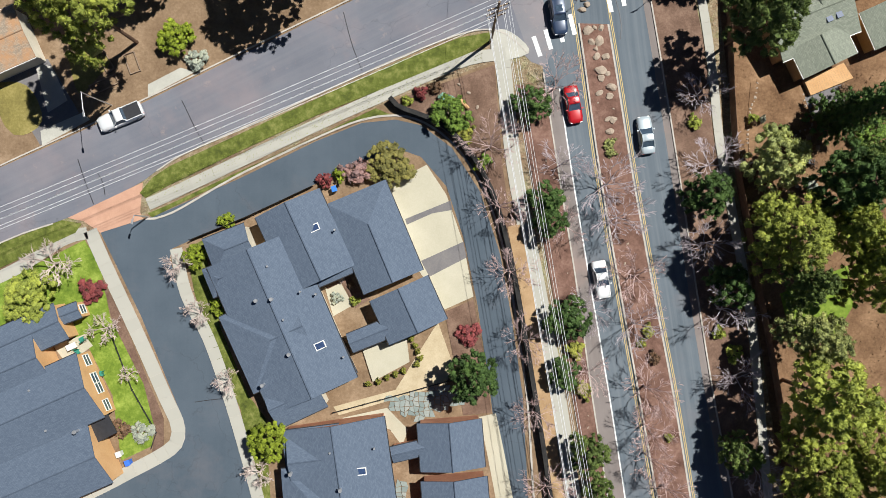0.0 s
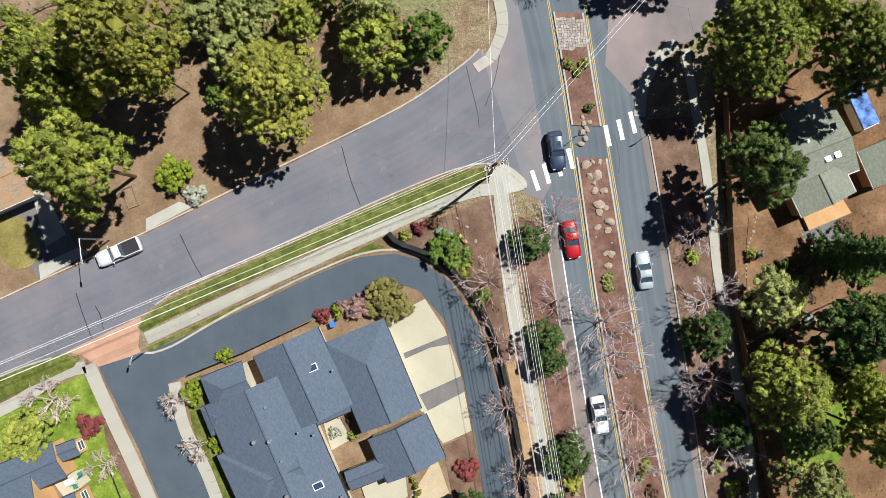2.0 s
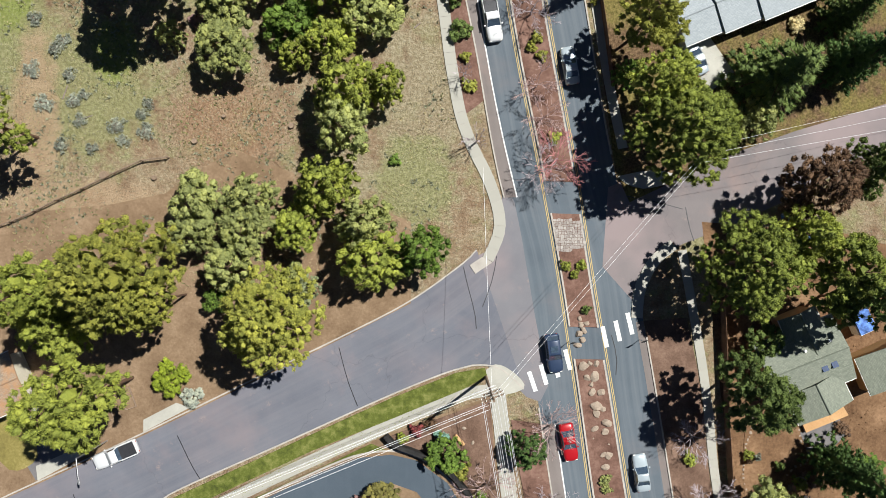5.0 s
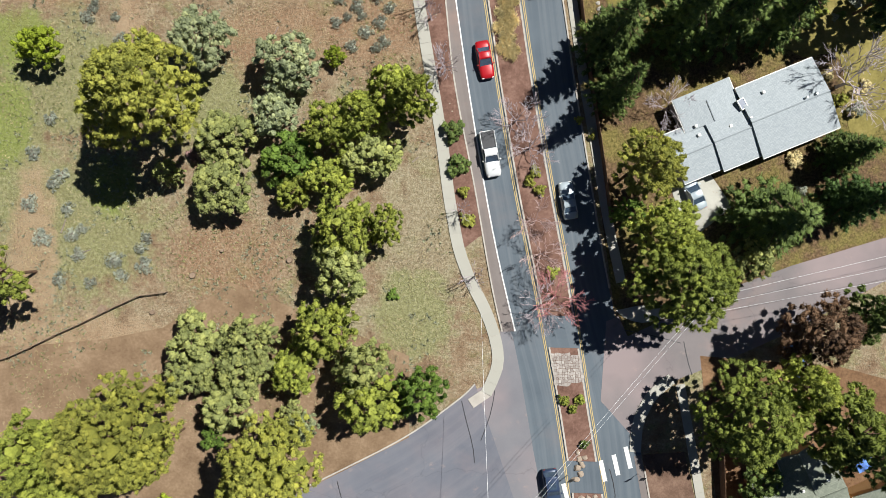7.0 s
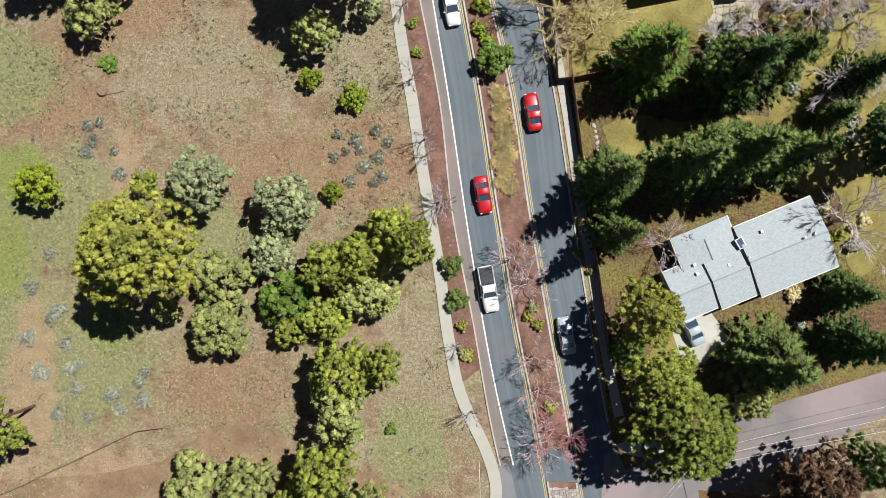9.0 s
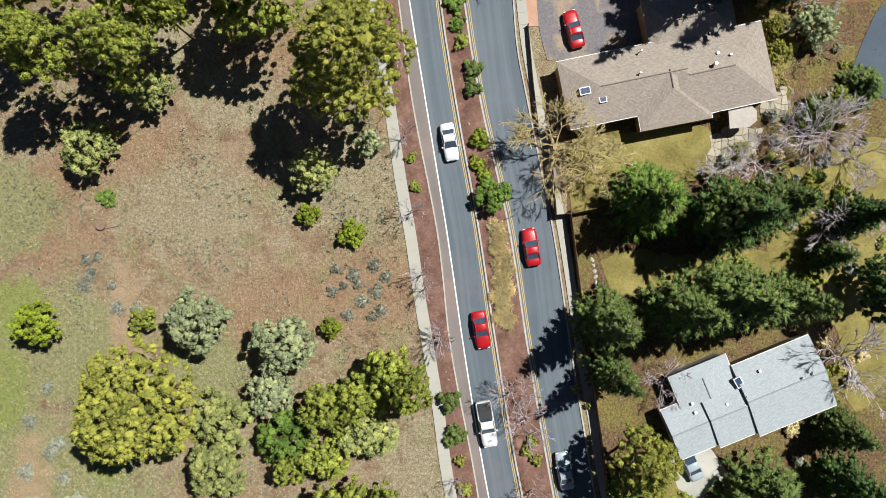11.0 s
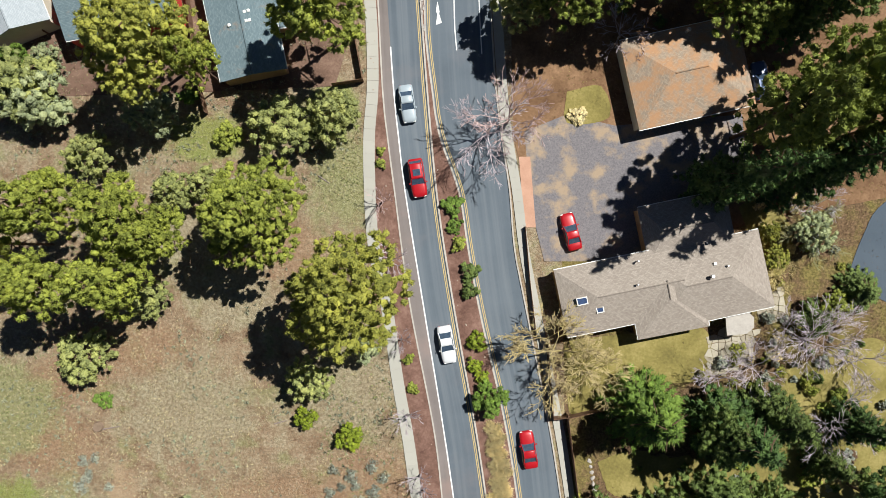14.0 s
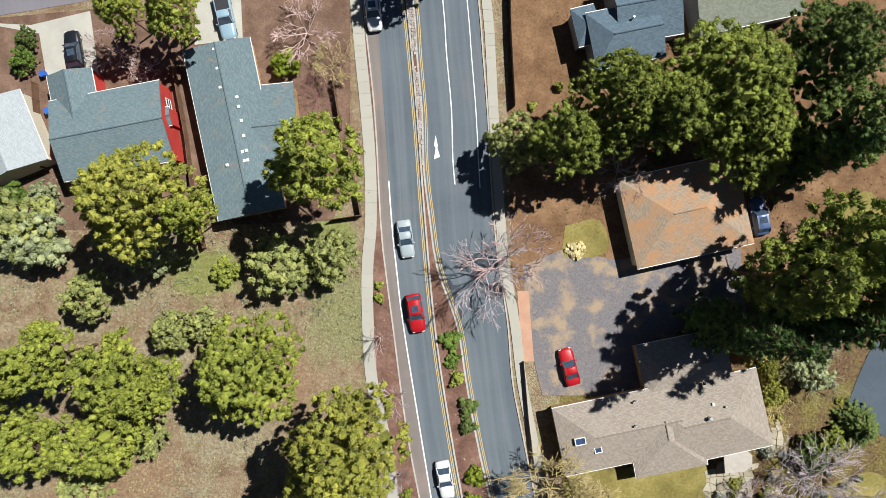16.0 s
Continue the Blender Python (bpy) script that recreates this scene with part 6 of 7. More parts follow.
def car(kind, x, y, heading, paint, label, z=0.04):
    """A parked or halted car; its front points along heading (degrees, 0 = east)."""
    if paint not in PAINT:
        n = Nodes("car paint")
        n.b.inputs["Coat Weight"].default_value = 0.6
        n.b.inputs["Coat Roughness"].default_value = 0.08
        PAINT[paint] = n.done(n.mix(n.noise(2.0, 3), tuple(c * 0.93 for c in paint), paint), 0.35, 0.1, 0.5)
    pm = PAINT[paint]
    root = new({"pickup": "pickup_truck", "van": "van", "suv": "suv", "sedan": "car"}[kind])
    L, W = {"pickup": (5.7, 0.98), "van": (5.4, 0.98), "suv": (4.75, 0.95), "sedan": (4.65, 0.91)}[kind]
    h = L / 2
    hood, roof = {"pickup": (1.05, 1.82), "van": (1.05, 2.1), "suv": (0.98, 1.68), "sedan": (0.86, 1.42)}[kind]
    tail = hood if kind != "pickup" else 1.0
    bm = bmesh.new()
    loft(bm, [(-h, ring(W * 0.80, 0.4, tail * 0.86)), (-h + 0.12, ring(W * 0.93, 0.28, tail * 0.96)), (-h + 0.6, ring(W, 0.25, tail)), (0, ring(W, 0.25, hood)), (h - 1.3, ring(W, 0.25, hood)),
              (h - 0.5, ring(W * 0.97, 0.25, hood * 0.93)), (h - 0.15, ring(W * 0.88, 0.28, hood * 0.84)), (h, ring(W * 0.68, 0.38, hood * 0.72))])
    part("body", bm, pm, root, smooth=True)
    # glass house and roof panel
    f, r = {"pickup": (h - 1.75, -0.75), "van": (h - 0.85, -h + 0.12), "suv": (h - 1.5, -h + 0.25), "sedan": (h - 1.45, -h + 0.75)}[kind]
    fs, rs = {"pickup": (0.75, 0.25), "van": (0.75, 0.2), "suv": (0.75, 0.45), "sedan": (0.85, 0.75)}[kind]
    bm = bmesh.new()
    w0, w1 = W * 0.90, W * 0.74
    base, top = hood - 0.03, roof - 0.05
    q = [bm.verts.new(p) for p in ((r, -w0, base), (f, -w0, base), (f, w0, base), (r, w0, base), (r + rs, -w1, top), (f - fs, -w1, top), (f - fs, w1, top), (r + rs, w1, top))]
    for i in ((0, 1, 5, 4), (1, 2, 6, 5), (2, 3, 7, 6), (3, 0, 4, 7), (4, 5, 6, 7)):
        bm.faces.new([q[k] for k in i])
    part("windows", bm, M["glass"], root, "dark tinted windows").name = "window_glass"
    bm = bmesh.new()
    l = (f - fs) - (r + rs)
    mx = ((f - fs) + (r + rs)) / 2
    loft(bm, [(mx - l / 2 - 0.04, [(p * 0.94, zz) for p, zz in ring(w1 + 0.02, roof - 0.06, roof - 0.02, 0.03)]), (mx - l / 2 + 0.15, ring(w1 + 0.03, roof - 0.07, roof, 0.05)),
              (mx + l / 2 - 0.15, ring(w1 + 0.03, roof - 0.07, roof, 0.05)), (mx + l / 2 + 0.04, [(p * 0.94, zz) for p, zz in ring(w1 + 0.02, roof - 0.06, roof - 0.02, 0.03)])])
    part("roof_panel", bm, pm, root, smooth=True)
    for s in (-1, 1):
        bm = bmesh.new()
        tube(bm, (f - 0.02, s * w0, base), (f - fs, s * (w1 + 0.01), top + 0.01), 0.05, 0.05, 6)
        part("pillar", bm, pm, root)
        bm = bmesh.new()
        tube(bm, (r + 0.02, s * w0, base), (r + rs, s * (w1 + 0.01), top + 0.01), 0.08, 0.07, 6)
        part("pillar", bm, pm, root)
        bm = bmesh.new()
        box(bm, (0.16, 0.22, 0.14), Matrix.Translation((f - 0.25, s * (W + 0.09), hood + 0.06)), 0.03)
        part("mirror", bm, pm, root)
        bm = bmesh.new()
        box(bm, (0.30, 0.34, 0.12), Matrix.Translation((h - 0.16, s * W * 0.62, hood * 0.74)), 0.04)
        part("headlight", bm, M["trim"], root, "clear headlight")
        bm = bmesh.new()
        box(bm, (0.14, 0.26, 0.18), Matrix.Translation((-h + 0.05, s * W * 0.66, tail * 0.74)), 0.03)
        part("tail_light", bm, M["red"], root, "red tail light")
        for wx in (h - 0.95, -h + 0.95):
            bm = bmesh.new()
            tube(bm, (wx, s * (W - 0.2), 0.33), (wx, s * (W + 0.01), 0.33), 0.33, 0.33, 16)
            tyre = part("wheel", bm, M["dark"], root)
            bm = bmesh.new()
            tube(bm, (wx, s * (W + 0.0), 0.33), (wx, s * (W + 0.03), 0.33), 0.2, 0.18, 12)
            part("rim", bm, M["metal"], tyre)
    if kind == "pickup":
        bm = bmesh.new()
        box(bm, (2.0, W * 1.62, 0.06), Matrix.Translation((-h + 1.15, 0, 1.11)), 0.02)
        part("bed", bm, M["dark"], root, "dark load bed")
        for s in (-1, 1):
            bm = bmesh.new()
            box(bm, (2.1, 0.10, 0.2), Matrix.Translation((-h + 1.15, s * (W * 0.9), 1.14)), 0.03)
            part("bed_rail", bm, pm, root)
        bm = bmesh.new()
        box(bm, (0.09, W * 1.75, 0.2), Matrix.Translation((-h + 0.1, 0, 1.12)), 0.03)
        part("tailgate", bm, pm, root)
    if kind == "suv":
        bm = bmesh.new()
        box(bm, (0.8, 0.9, 0.03), Matrix.Translation((mx + 0.2, 0, roof + 0.05)), 0.01)
        part("sunroof", bm, M["glass"], root)
    root.matrix_basis = pose(x, y, z, 0, 0, heading)
    return tagged(root, label, {"pickup": "pickup truck", "van": "van", "suv": "car", "sedan": "car"}[kind])


WHITE, CAR_RED, SILVER, NAVY, BLACK = (0.72, 0.73, 0.74), (0.42, 0.008, 0.014), (0.38, 0.44, 0.48), (0.03, 0.05, 0.10), (0.012, 0.014, 0.02)
car("pickup", -39.61, 16.23, 203, WHITE, "white pickup truck parked at the side street's kerb")
car("sedan", 16.02, 17.76, -80, CAR_RED, "red car on the avenue")
car("sedan", 19.49, -3.75, -80, WHITE, "white saloon car on the avenue")
car("suv", 14.18, 28.71, -82, NAVY, "dark blue car at the crossing")
car("sedan", 24.95, 14.01, 98, SILVER, "silver car driving away on the avenue")
car("pickup", 6.60, 69.82, -80, WHITE, "white pickup truck on the avenue")
car("sedan", 16.18, 64.08, 100, SILVER, "grey-green car beside the median")
car("sedan", 5.93, 81.38, -80, CAR_RED, "red car on the avenue beside the meadow")
car("sedan", 12.08, 91.57, 99, CAR_RED, "red car beside straw-coloured grasses")
car("suv", -1.56, 124.95, -81, CAR_RED, "red car with a sunroof on the avenue")
car("sedan", 2.04, 104.49, -80, WHITE, "white car beside rounded shrubs")
car("sedan", -2.79, 134.08, -82, SILVER, "silver car on the avenue")
car("suv", -6.80, 162.00, -83, WHITE, "white car on the far avenue")
car("sedan", 17.30, 118.37, 105, CAR_RED, "red car parked in deep shade", 0.08)
car("sedan", 31.57, 65.11, 115, SILVER, "pale green car parked on a concrete drive", 0.1)
car("sedan", 44.12, 44.30, 125, (0.10, 0.22, 0.45), "blue car parked under trees")
car("suv", -43.52, 157.29, 100, BLACK, "black car parked on a concrete drive", 0.1)
car("pickup", -24.95, 161.31, -78, (0.28, 0.42, 0.52), "blue pickup truck parked beside a house", 0.1)
car("suv", 40.66, 136.92, 100, (0.05, 0.09, 0.2), "blue car parked on the yard")


# ---- poles and wires ----
def wire(a, b, sag, r=0.024, label="aluminium power line between poles"):
    a, b = Vector(a), Vector(b)
    bm = bmesh.new()
    prev = None
    side = (b - a).cross(Vector((0, 0, 1))).normalized()
    for i in range(25):
        t = i / 24
        p = a.lerp(b, t) - Vector((0, 0, 4 * sag * t * (1 - t)))
        rg = [bm.verts.new(p + side * (math.cos(k * 2.094) * r) + Vector((0, 0, math.sin(k * 2.094) * r))) for k in range(3)]
        if prev:
            for k in range(3):
                bm.faces.new((prev[k], rg[k], rg[(k + 1) % 3], prev[(k + 1) % 3]))
        prev = rg
    return tagged(part("power_line", bm, M["wire"]), label, "power line", "power lines")


def utility_pole(x, y, h, turn, arms, label):
    root = tagged(new("utility_pole"), label, "utility pole", "utility poles")
    bm = bmesh.new()
    tube(bm, (x, y, -0.3), (x, y, h), 0.2, 0.13, 12)
    part("pole", bm, M["wood"], root)
    d = Vector((math.cos(radians(turn)), math.sin(radians(turn)), 0))
    for z, l in arms:
        bm = bmesh.new()
        box(bm, (l, 0.14, 0.16), pose(x, y, z, 0, 0, turn))
        part("crossarm", bm, M["wood"], root)
        for s in (-0.48, -0.3, 0.3, 0.48):
            p = Vector((x, y, z)) + d * l * s
            bm = bmesh.new()
            tube(bm, p + Vector((0, 0, 0.07)), p + Vector((0, 0, 0.34)), 0.07, 0.05, 8)
            part("insulator", bm, M["trim"], root)
    return root


PX, PY = 5.88, 25.69
utility_pole(PX, PY, 14.2, 20, ((12.6, 2.6), (11.0, 2.6), (9.6, 2.2)), "tall wooden utility pole with three crossarms")
for k, (dz, o) in enumerate(((12.9, -1.25), (12.9, -0.4), (12.9, 0.4), (12.9, 1.25), (11.3, -1.2), (11.3, 1.2), (9.9, -1.0), (9.9, 1.0), (8.4, 0.2), (7.6, 0.0))):
    wire((PX + o * 0.94, PY + o * 0.34, dz), (17.85 + o * 0.94, -45.0 + o * 0.3, dz), 0.9)
for dz, o in ((12.9, -1.3), (12.9, -0.4), (12.9, 1.3), (11.3, -1.2), (11.3, 1.2), (9.9, 0.9)):
    wire((PX + o * 0.3, PY + o * 0.9, dz), (-58.0 + o * 0.35, -1.06 + o * 0.9, dz), 1.0)
P2X, P2Y = 29.06, 51.78
utility_pole(P2X, P2Y, 11.0, 60, ((10.4, 2.2),), "wooden utility pole with a transformer under pines")
for o in (-0.6, 0.6):
    wire((PX + o * 0.5, PY, 12.9), (P2X + o * 0.5, P2Y, 10.6), 0.6, 0.016)
for o, e in ((-0.8, 0), (0.0, 1.2), (0.8, 2.4)):
    wire((P2X, P2Y + o, 10.6), (P2X + 45, P2Y + 8 + o + e, 10.2), 0.6, 0.018)
wire((PX, PY, 11.3), (PX - 0.8, PY + 25, 8.0), 0.6, 0.016)


def street_lamp(x, y, h, arm, turn, label):
    root = tagged(new("street_lamp"), label, "street lamp", "street lamps")
    bm = bmesh.new()
    tube(bm, (x, y, -0.1), (x, y, h), 0.1, 0.06, 10)
    part("pole", bm, M["metal"], root)
    d = Vector((math.cos(radians(turn)), math.sin(radians(turn)), 0))
    bm = bmesh.new()
    tube(bm, (x, y, h - 0.1), Vector((x, y, h + 0.2)) + d * arm, 0.05, 0.04, 8)
    part("arm", bm, M["metal"], root)
    bm = bmesh.new()
    box(bm, (0.6, 0.24, 0.12), pose(x + d.x * (arm + 0.3), y + d.y * (arm + 0.3), h + 0.2, 0, 0, turn), 0.03)
    part("lamp_head", bm, M["metal"], root)


street_lamp(-41.02, 17.78, 7.6, 2.3, -80, "street lamp with a bent arm beside the side street")
street_lamp(-36.54, 3.99, 4.0, 0.5, -100, "short lamp post beside the driveway apron")


def road_sign(x, y, turn, label):
    root = tagged(new("road_sign"), label, "road sign", "road signs")
    bm = bmesh.new()
    tube(bm, (0, 0, -0.1), (0, 0, 2.6), 0.035, 0.035, 8)
    part("post", bm, M["metal"], root)
    bm = bmesh.new()
    box(bm, (0.75, 0.03, 0.75), pose(0, 0.05, 2.25, 0, 45, 0), 0.01)
    part("sign_plate", bm, M["dark"], root, "dark back of a diamond sign plate")
    root.matrix_basis = pose(x, y, 0.1, 0, 0, turn)


road_sign(24.90, 30.30, 20, "diamond road sign on a slim post beside the avenue")
road_sign(16.20, 30.10, 20, "diamond road sign on a slim post on the median")

# ---- fences and garden walls ----
def fence(pts, h, mat, label, post=2.4, name="fence", thick=0.05, slats=False):
    root = tagged(new(name), label, "fence" if "fence" in name else "wall")
    q = [Vector(p) for p in pts]
    for a, b in zip(q, q[1:]):
        n = max(1, round((b - a).length / post))
        ang = math.degrees(math.atan2(b.y - a.y, b.x - a.x))
        for i in range(n):
            s, e = a.lerp(b, i / n), a.lerp(b, (i + 1) / n)
            bm = bmesh.new()
            box(bm, ((e - s).length - 0.04, thick, h - 0.1), pose((s.x + e.x) / 2, (s.y + e.y) / 2, h / 2, 0, 0, ang), 0.01)
            part("panel", bm, mat, root)
            bm = bmesh.new()
            box(bm, (0.12, 0.12, h + 0.08), pose(s.x, s.y, h / 2, 0, 0, ang), 0.01)
            part("post", bm, mat, root)
    return root


fence([(34.86, 35.07), (35.42, 19.67), (35.98, 10.57), (37.87, 0.07), (40.46, -13.93), (43.12, -29.33), (44.52, -37.73)], 1.9, M["fence"], "tall weathered board fence along the pavement")
fence([(16.80, 95.94), (17.78, 88.24), (18.76, 80.54), (20.30, 70.04), (21.42, 61.64)], 1.8, M["fence"], "dark board fence beside the avenue")
fence([(14.22, 105.99), (15.06, 95.49), (17.30, 95.70), (22.76, 96.89)], 1.8, M["fence"], "dark board fence round the garden")
fence([(11.70, 118.94), (12.26, 112.29), (12.96, 106.34)], 1.0, M["fence"], "low garden fence beside the brown house")
fence([(9.91, 167.90), (10.12, 159.50), (10.61, 150.40)], 1.8, M["fence"], "board fence between avenue and yard")
fence([(-9.34, 142.70), (-8.29, 136.96), (-12.14, 136.40)], 1.6, M["fence"], "wooden fence at the corner of the yard")
fence([(-31.39, 155.86), (-29.64, 146.20), (-28.59, 137.10), (-27.47, 132.90)], 1.7, M["fence"], "red-brown wooden fence between two houses")
fence([(-48.33, 153.20), (-47.84, 146.90), (-47.14, 142.70)], 1.7, M["fence"], "red-brown wooden fence beside the house")
fence([(-11.79, 153.90), (-10.74, 147.60), (-10.74, 149.35)], 1.6, M["fence"], "brown fence beside the avenue's pavement")
fence([(30.91, 143.40), (37.91, 145.36), (44.91, 146.55), (51.91, 149.70)], 1.6, M["fence"], "board fence behind the house in shade")
fence([(-40.88, -10.99), (-38.43, -17.43), (-35.42, -22.68), (-36.12, -24.78)], 0.4, M["dark"], "dark metal garden fence round the lawn", 1.5, thick=0.03)
fence([(37.87, 5.11), (43.12, 7.77), (48.02, 9.87), (50.82, 10.92)], 0.9, M["wood"], "low pale timber retaining fence", 2.0)
fence([(-31.08, 1.12), (-24.08, 3.99), (-16.03, 7.77)], 1.1, M["black"], "black fence beside the private drive", 2.0)
fence([(-13.58, -20.23), (-5.88, -18.13), (1.12, -16.17)], 0.6, M["black"], "low dark garden fence", 2.0)
wall_pts = smoothed([(-6.72, 18.41), (-5.53, 17.15), (-3.08, 16.31), (0.07, 14.77), (3.22, 11.62), (5.88, 6.72), (7.77, 0.07), (9.38, -8.33), (11.27, -19.53), (12.67, -28.63), (14.07, -39.13)])
between("retaining_wall", wall_pts, offset(wall_pts, -0.55), 1.25, M["black"], -0.1, "black stone retaining wall beside the private drive", "wall", "structure")

# split-rail fence in the meadow
rail = tagged(new("rail_fence"), "old split-rail fence in the meadow", "fence")
rp = [Vector(p) for p in [(-58.24, 43.09), (-52.64, 44.84), (-49.84, 46.10), (-47.04, 47.50), (-43.89, 48.90), (-40.04, 50.79), (-36.54, 52.40), (-33.32, 52.82)]]
for a, b in zip(rp, rp[1:]):
    for z in (0.45, 0.85):
        bm = bmesh.new()
        tube(bm, (a.x, a.y, z), (b.x, b.y, z + 0.05), 0.06, 0.05, 6)
        part("rail", bm, M["wood"], rail)
    bm = bmesh.new()
    tube(bm, (b.x, b.y, -0.1), (b.x, b.y, 1.1), 0.09, 0.08, 7)
    part("post", bm, M["wood"], rail)

# ---- rocks ----
def rock(x, y, r, seed, mat="stone", label="angular tan boulder on the median", group="median boulders", z=0.12):
    rr = random.Random(seed)
    bm = bmesh.new()
    bmesh.ops.create_icosphere(bm, subdivisions=2, radius=1.0)
    pl = [(Vector((rr.gauss(0, 1), rr.gauss(0, 1), rr.gauss(0, 0.8))).normalized(), rr.uniform(0.55, 0.85)) for _ in range(9)]
    for v in bm.verts:
        for nrm, d in pl:
            k = v.co.dot(nrm)
            if k > d:
                v.co -= nrm * (k - d)
    m = Matrix.Diagonal((r * rr.uniform(0.9, 1.35), r * rr.uniform(0.7, 1.0), r * rr.uniform(0.45, 0.7), 1))
    bmesh.ops.transform(bm, matrix=Matrix.Rotation(rr.uniform(0, 6), 4, "Z") @ m, verts=bm.verts[:])
    ob = part("boulder", bm, M[mat])
    ob.matrix_basis = pose(x, y, z)
    return tagged(ob, label, "boulder", group)


ROCKS = [(17.44, 32.91), (18.28, 32.35), (17.44, 31.02), (18.00, 27.03), (18.70, 27.38), (19.54, 27.31), (18.35, 25.63), (19.26, 25.63), (18.84, 24.72), (18.98, 23.81), (20.10, 23.81), (19.54, 22.13), (20.38, 21.71), (19.40, 19.33), (20.59, 18.91), (20.80, 20.03), (20.38, 16.11), (20.66, 14.57), (21.08, 15.97), (19.54, 21.15)]
for i, (x, y) in enumerate(ROCKS):
    rock(x, y, (0.42, 0.5, 0.6, 0.7)[i % 4], 100 + i)
for i, (x, y) in enumerate([(17.58, 32.14), (18.00, 31.44), (17.79, 30.32), (17.16, 29.62)]):
    rock(x, y, 0.5, 140 + i)
for i, (x, y) in enumerate([(22.82, 0.63), (22.47, -1.89), (3.22, 19.32), (4.27, 17.57), (1.96, 20.37), (0.42, 16.87), (42.77, 7.07), (43.82, 7.77)]):
    rock(x, y, 0.28, 150 + i, label="small tan rock in the planting", group="garden rocks", z=0.08)

# ---- crossing bars and arrows ----
for i, (a, b) in enumerate(zip([(11.21, 26.33), (12.68, 27.17), (14.22, 28.08), (15.69, 29.06), (20.31, 31.93), (21.92, 32.63), (23.39, 33.61)], [(12.05, 23.88), (13.38, 24.72), (14.85, 25.63), (16.32, 26.54), (20.87, 29.34), (22.48, 30.11), (24.02, 30.95)])):
    a, b = Vector(a), Vector(b)
    d = Vector(((b - a).y, -(b - a).x)).normalized() * 0.27
    slab("crossing_bar", [a + d, a - d, b - d, b + d], 0.047, M["white"], 0.0, label="worn white crosswalk bar", category="road marking")
c = cut(offset(YELLOW_E, 3.2), 140, 175)
between("lane_line", offset(c, -0.07), offset(c, 0.07), 0.045, M["white"], 0.0, "white painted turn-lane line", "road marking")
c = cut(offset(KERB_E, -1.4), 138, 190)
between("lane_line", offset(c, -0.06), offset(c, 0.06), 0.045, M["white"], 0.0, "white painted edge line", "road marking")
slab("turn_arrow", [(0.67, 143.96), (0.88, 145.36), (0.67, 145.64), (0.88, 146.90), (1.16, 145.64), (1.09, 145.36), (1.44, 144.24)], 0.046, M["white"], 0.0, label="white painted turn arrow", category="road marking")

# ---- forecourt and patios ----
for pts in ([(-4.69, 3.71), (0.98, 6.02), (1.12, 4.83), (-1.33, 4.41), (-4.48, 3.01)], [(-2.73, -1.47), (2.52, 0.91), (2.94, -1.05), (-1.68, -3.43)]):
    slab("paver_band", pts, 0.066, M["wet"], 0.0, label="grey paver band across the forecourt", category="paving")
slab("terrace", [(-10.08, -11.97), (-4.48, -11.13), (-4.13, -13.93), (-8.68, -16.38)], 0.35, M["pale"], 0.0, label="cream concrete terrace", category="terrace")
slab("court", [(-14.84, -3.99), (-13.02, -3.57), (-11.13, -6.93), (-13.58, -8.33)], 0.08, M["pale"], 0.0, label="pale courtyard paving", category="paving")
slab("court", [(-12.53, -20.93), (-6.93, -19.67), (-4.34, -22.33), (-5.04, -24.43), (-6.58, -22.33)], 0.08, M["pale"], 0.0, label="pale courtyard paving", category="paving")
for i, (x, y) in enumerate([(-3.90, -11.07), (-3.41, -11.90), (-3.06, -12.60), (-2.78, -13.43), (-3.20, -14.20), (-4.87, -14.96), (-5.85, -15.38), (-6.89, -15.80), (-7.93, -16.29), (-9.19, -16.63)]):
    plant("bush", x, y, 0.42, 1.0, YELLOW, "small clipped yellow-green shrub beside the terrace")
def flagstones(poly, size, mat, label, z, seed, name="flagstone_patio", gap=0.05):
    """Irregular flat stones in a rough grid, each its own piece."""
    rr = random.Random(seed)
    root = tagged(new(name), label, "paving")
    xs, ys = [p[0] for p in poly], [p[1] for p in poly]
    def inside(x, y):
        r = False
        for (x0, y0), (x1, y1) in zip(poly, poly[1:] + poly[:1]):
            if (y0 > y) != (y1 > y) and x < (x1 - x0) * (y - y0) / (y1 - y0) + x0:
                r = not r
        return r
    nx, ny = int((max(xs) - min(xs)) / size) + 1, int((max(ys) - min(ys)) / size) + 1
    g = {(i, j): Vector((min(xs) + (i + rr.uniform(-0.33, 0.33)) * size, min(ys) + (j + rr.uniform(-0.33, 0.33)) * size)) for i in range(nx + 1) for j in range(ny + 1)}
    for i in range(nx):
        for j in range(ny):
            q = [g[i, j], g[i + 1, j], g[i + 1, j + 1], g[i, j + 1]]
            c = sum(q, Vector((0, 0))) / 4
            if inside(c.x, c.y):
                q = [p + (c - p).normalized() * gap for p in q]
                slab("flagstone", q, z + rr.uniform(-0.01, 0.01), mat, z - 0.08, parent=root)
    return root


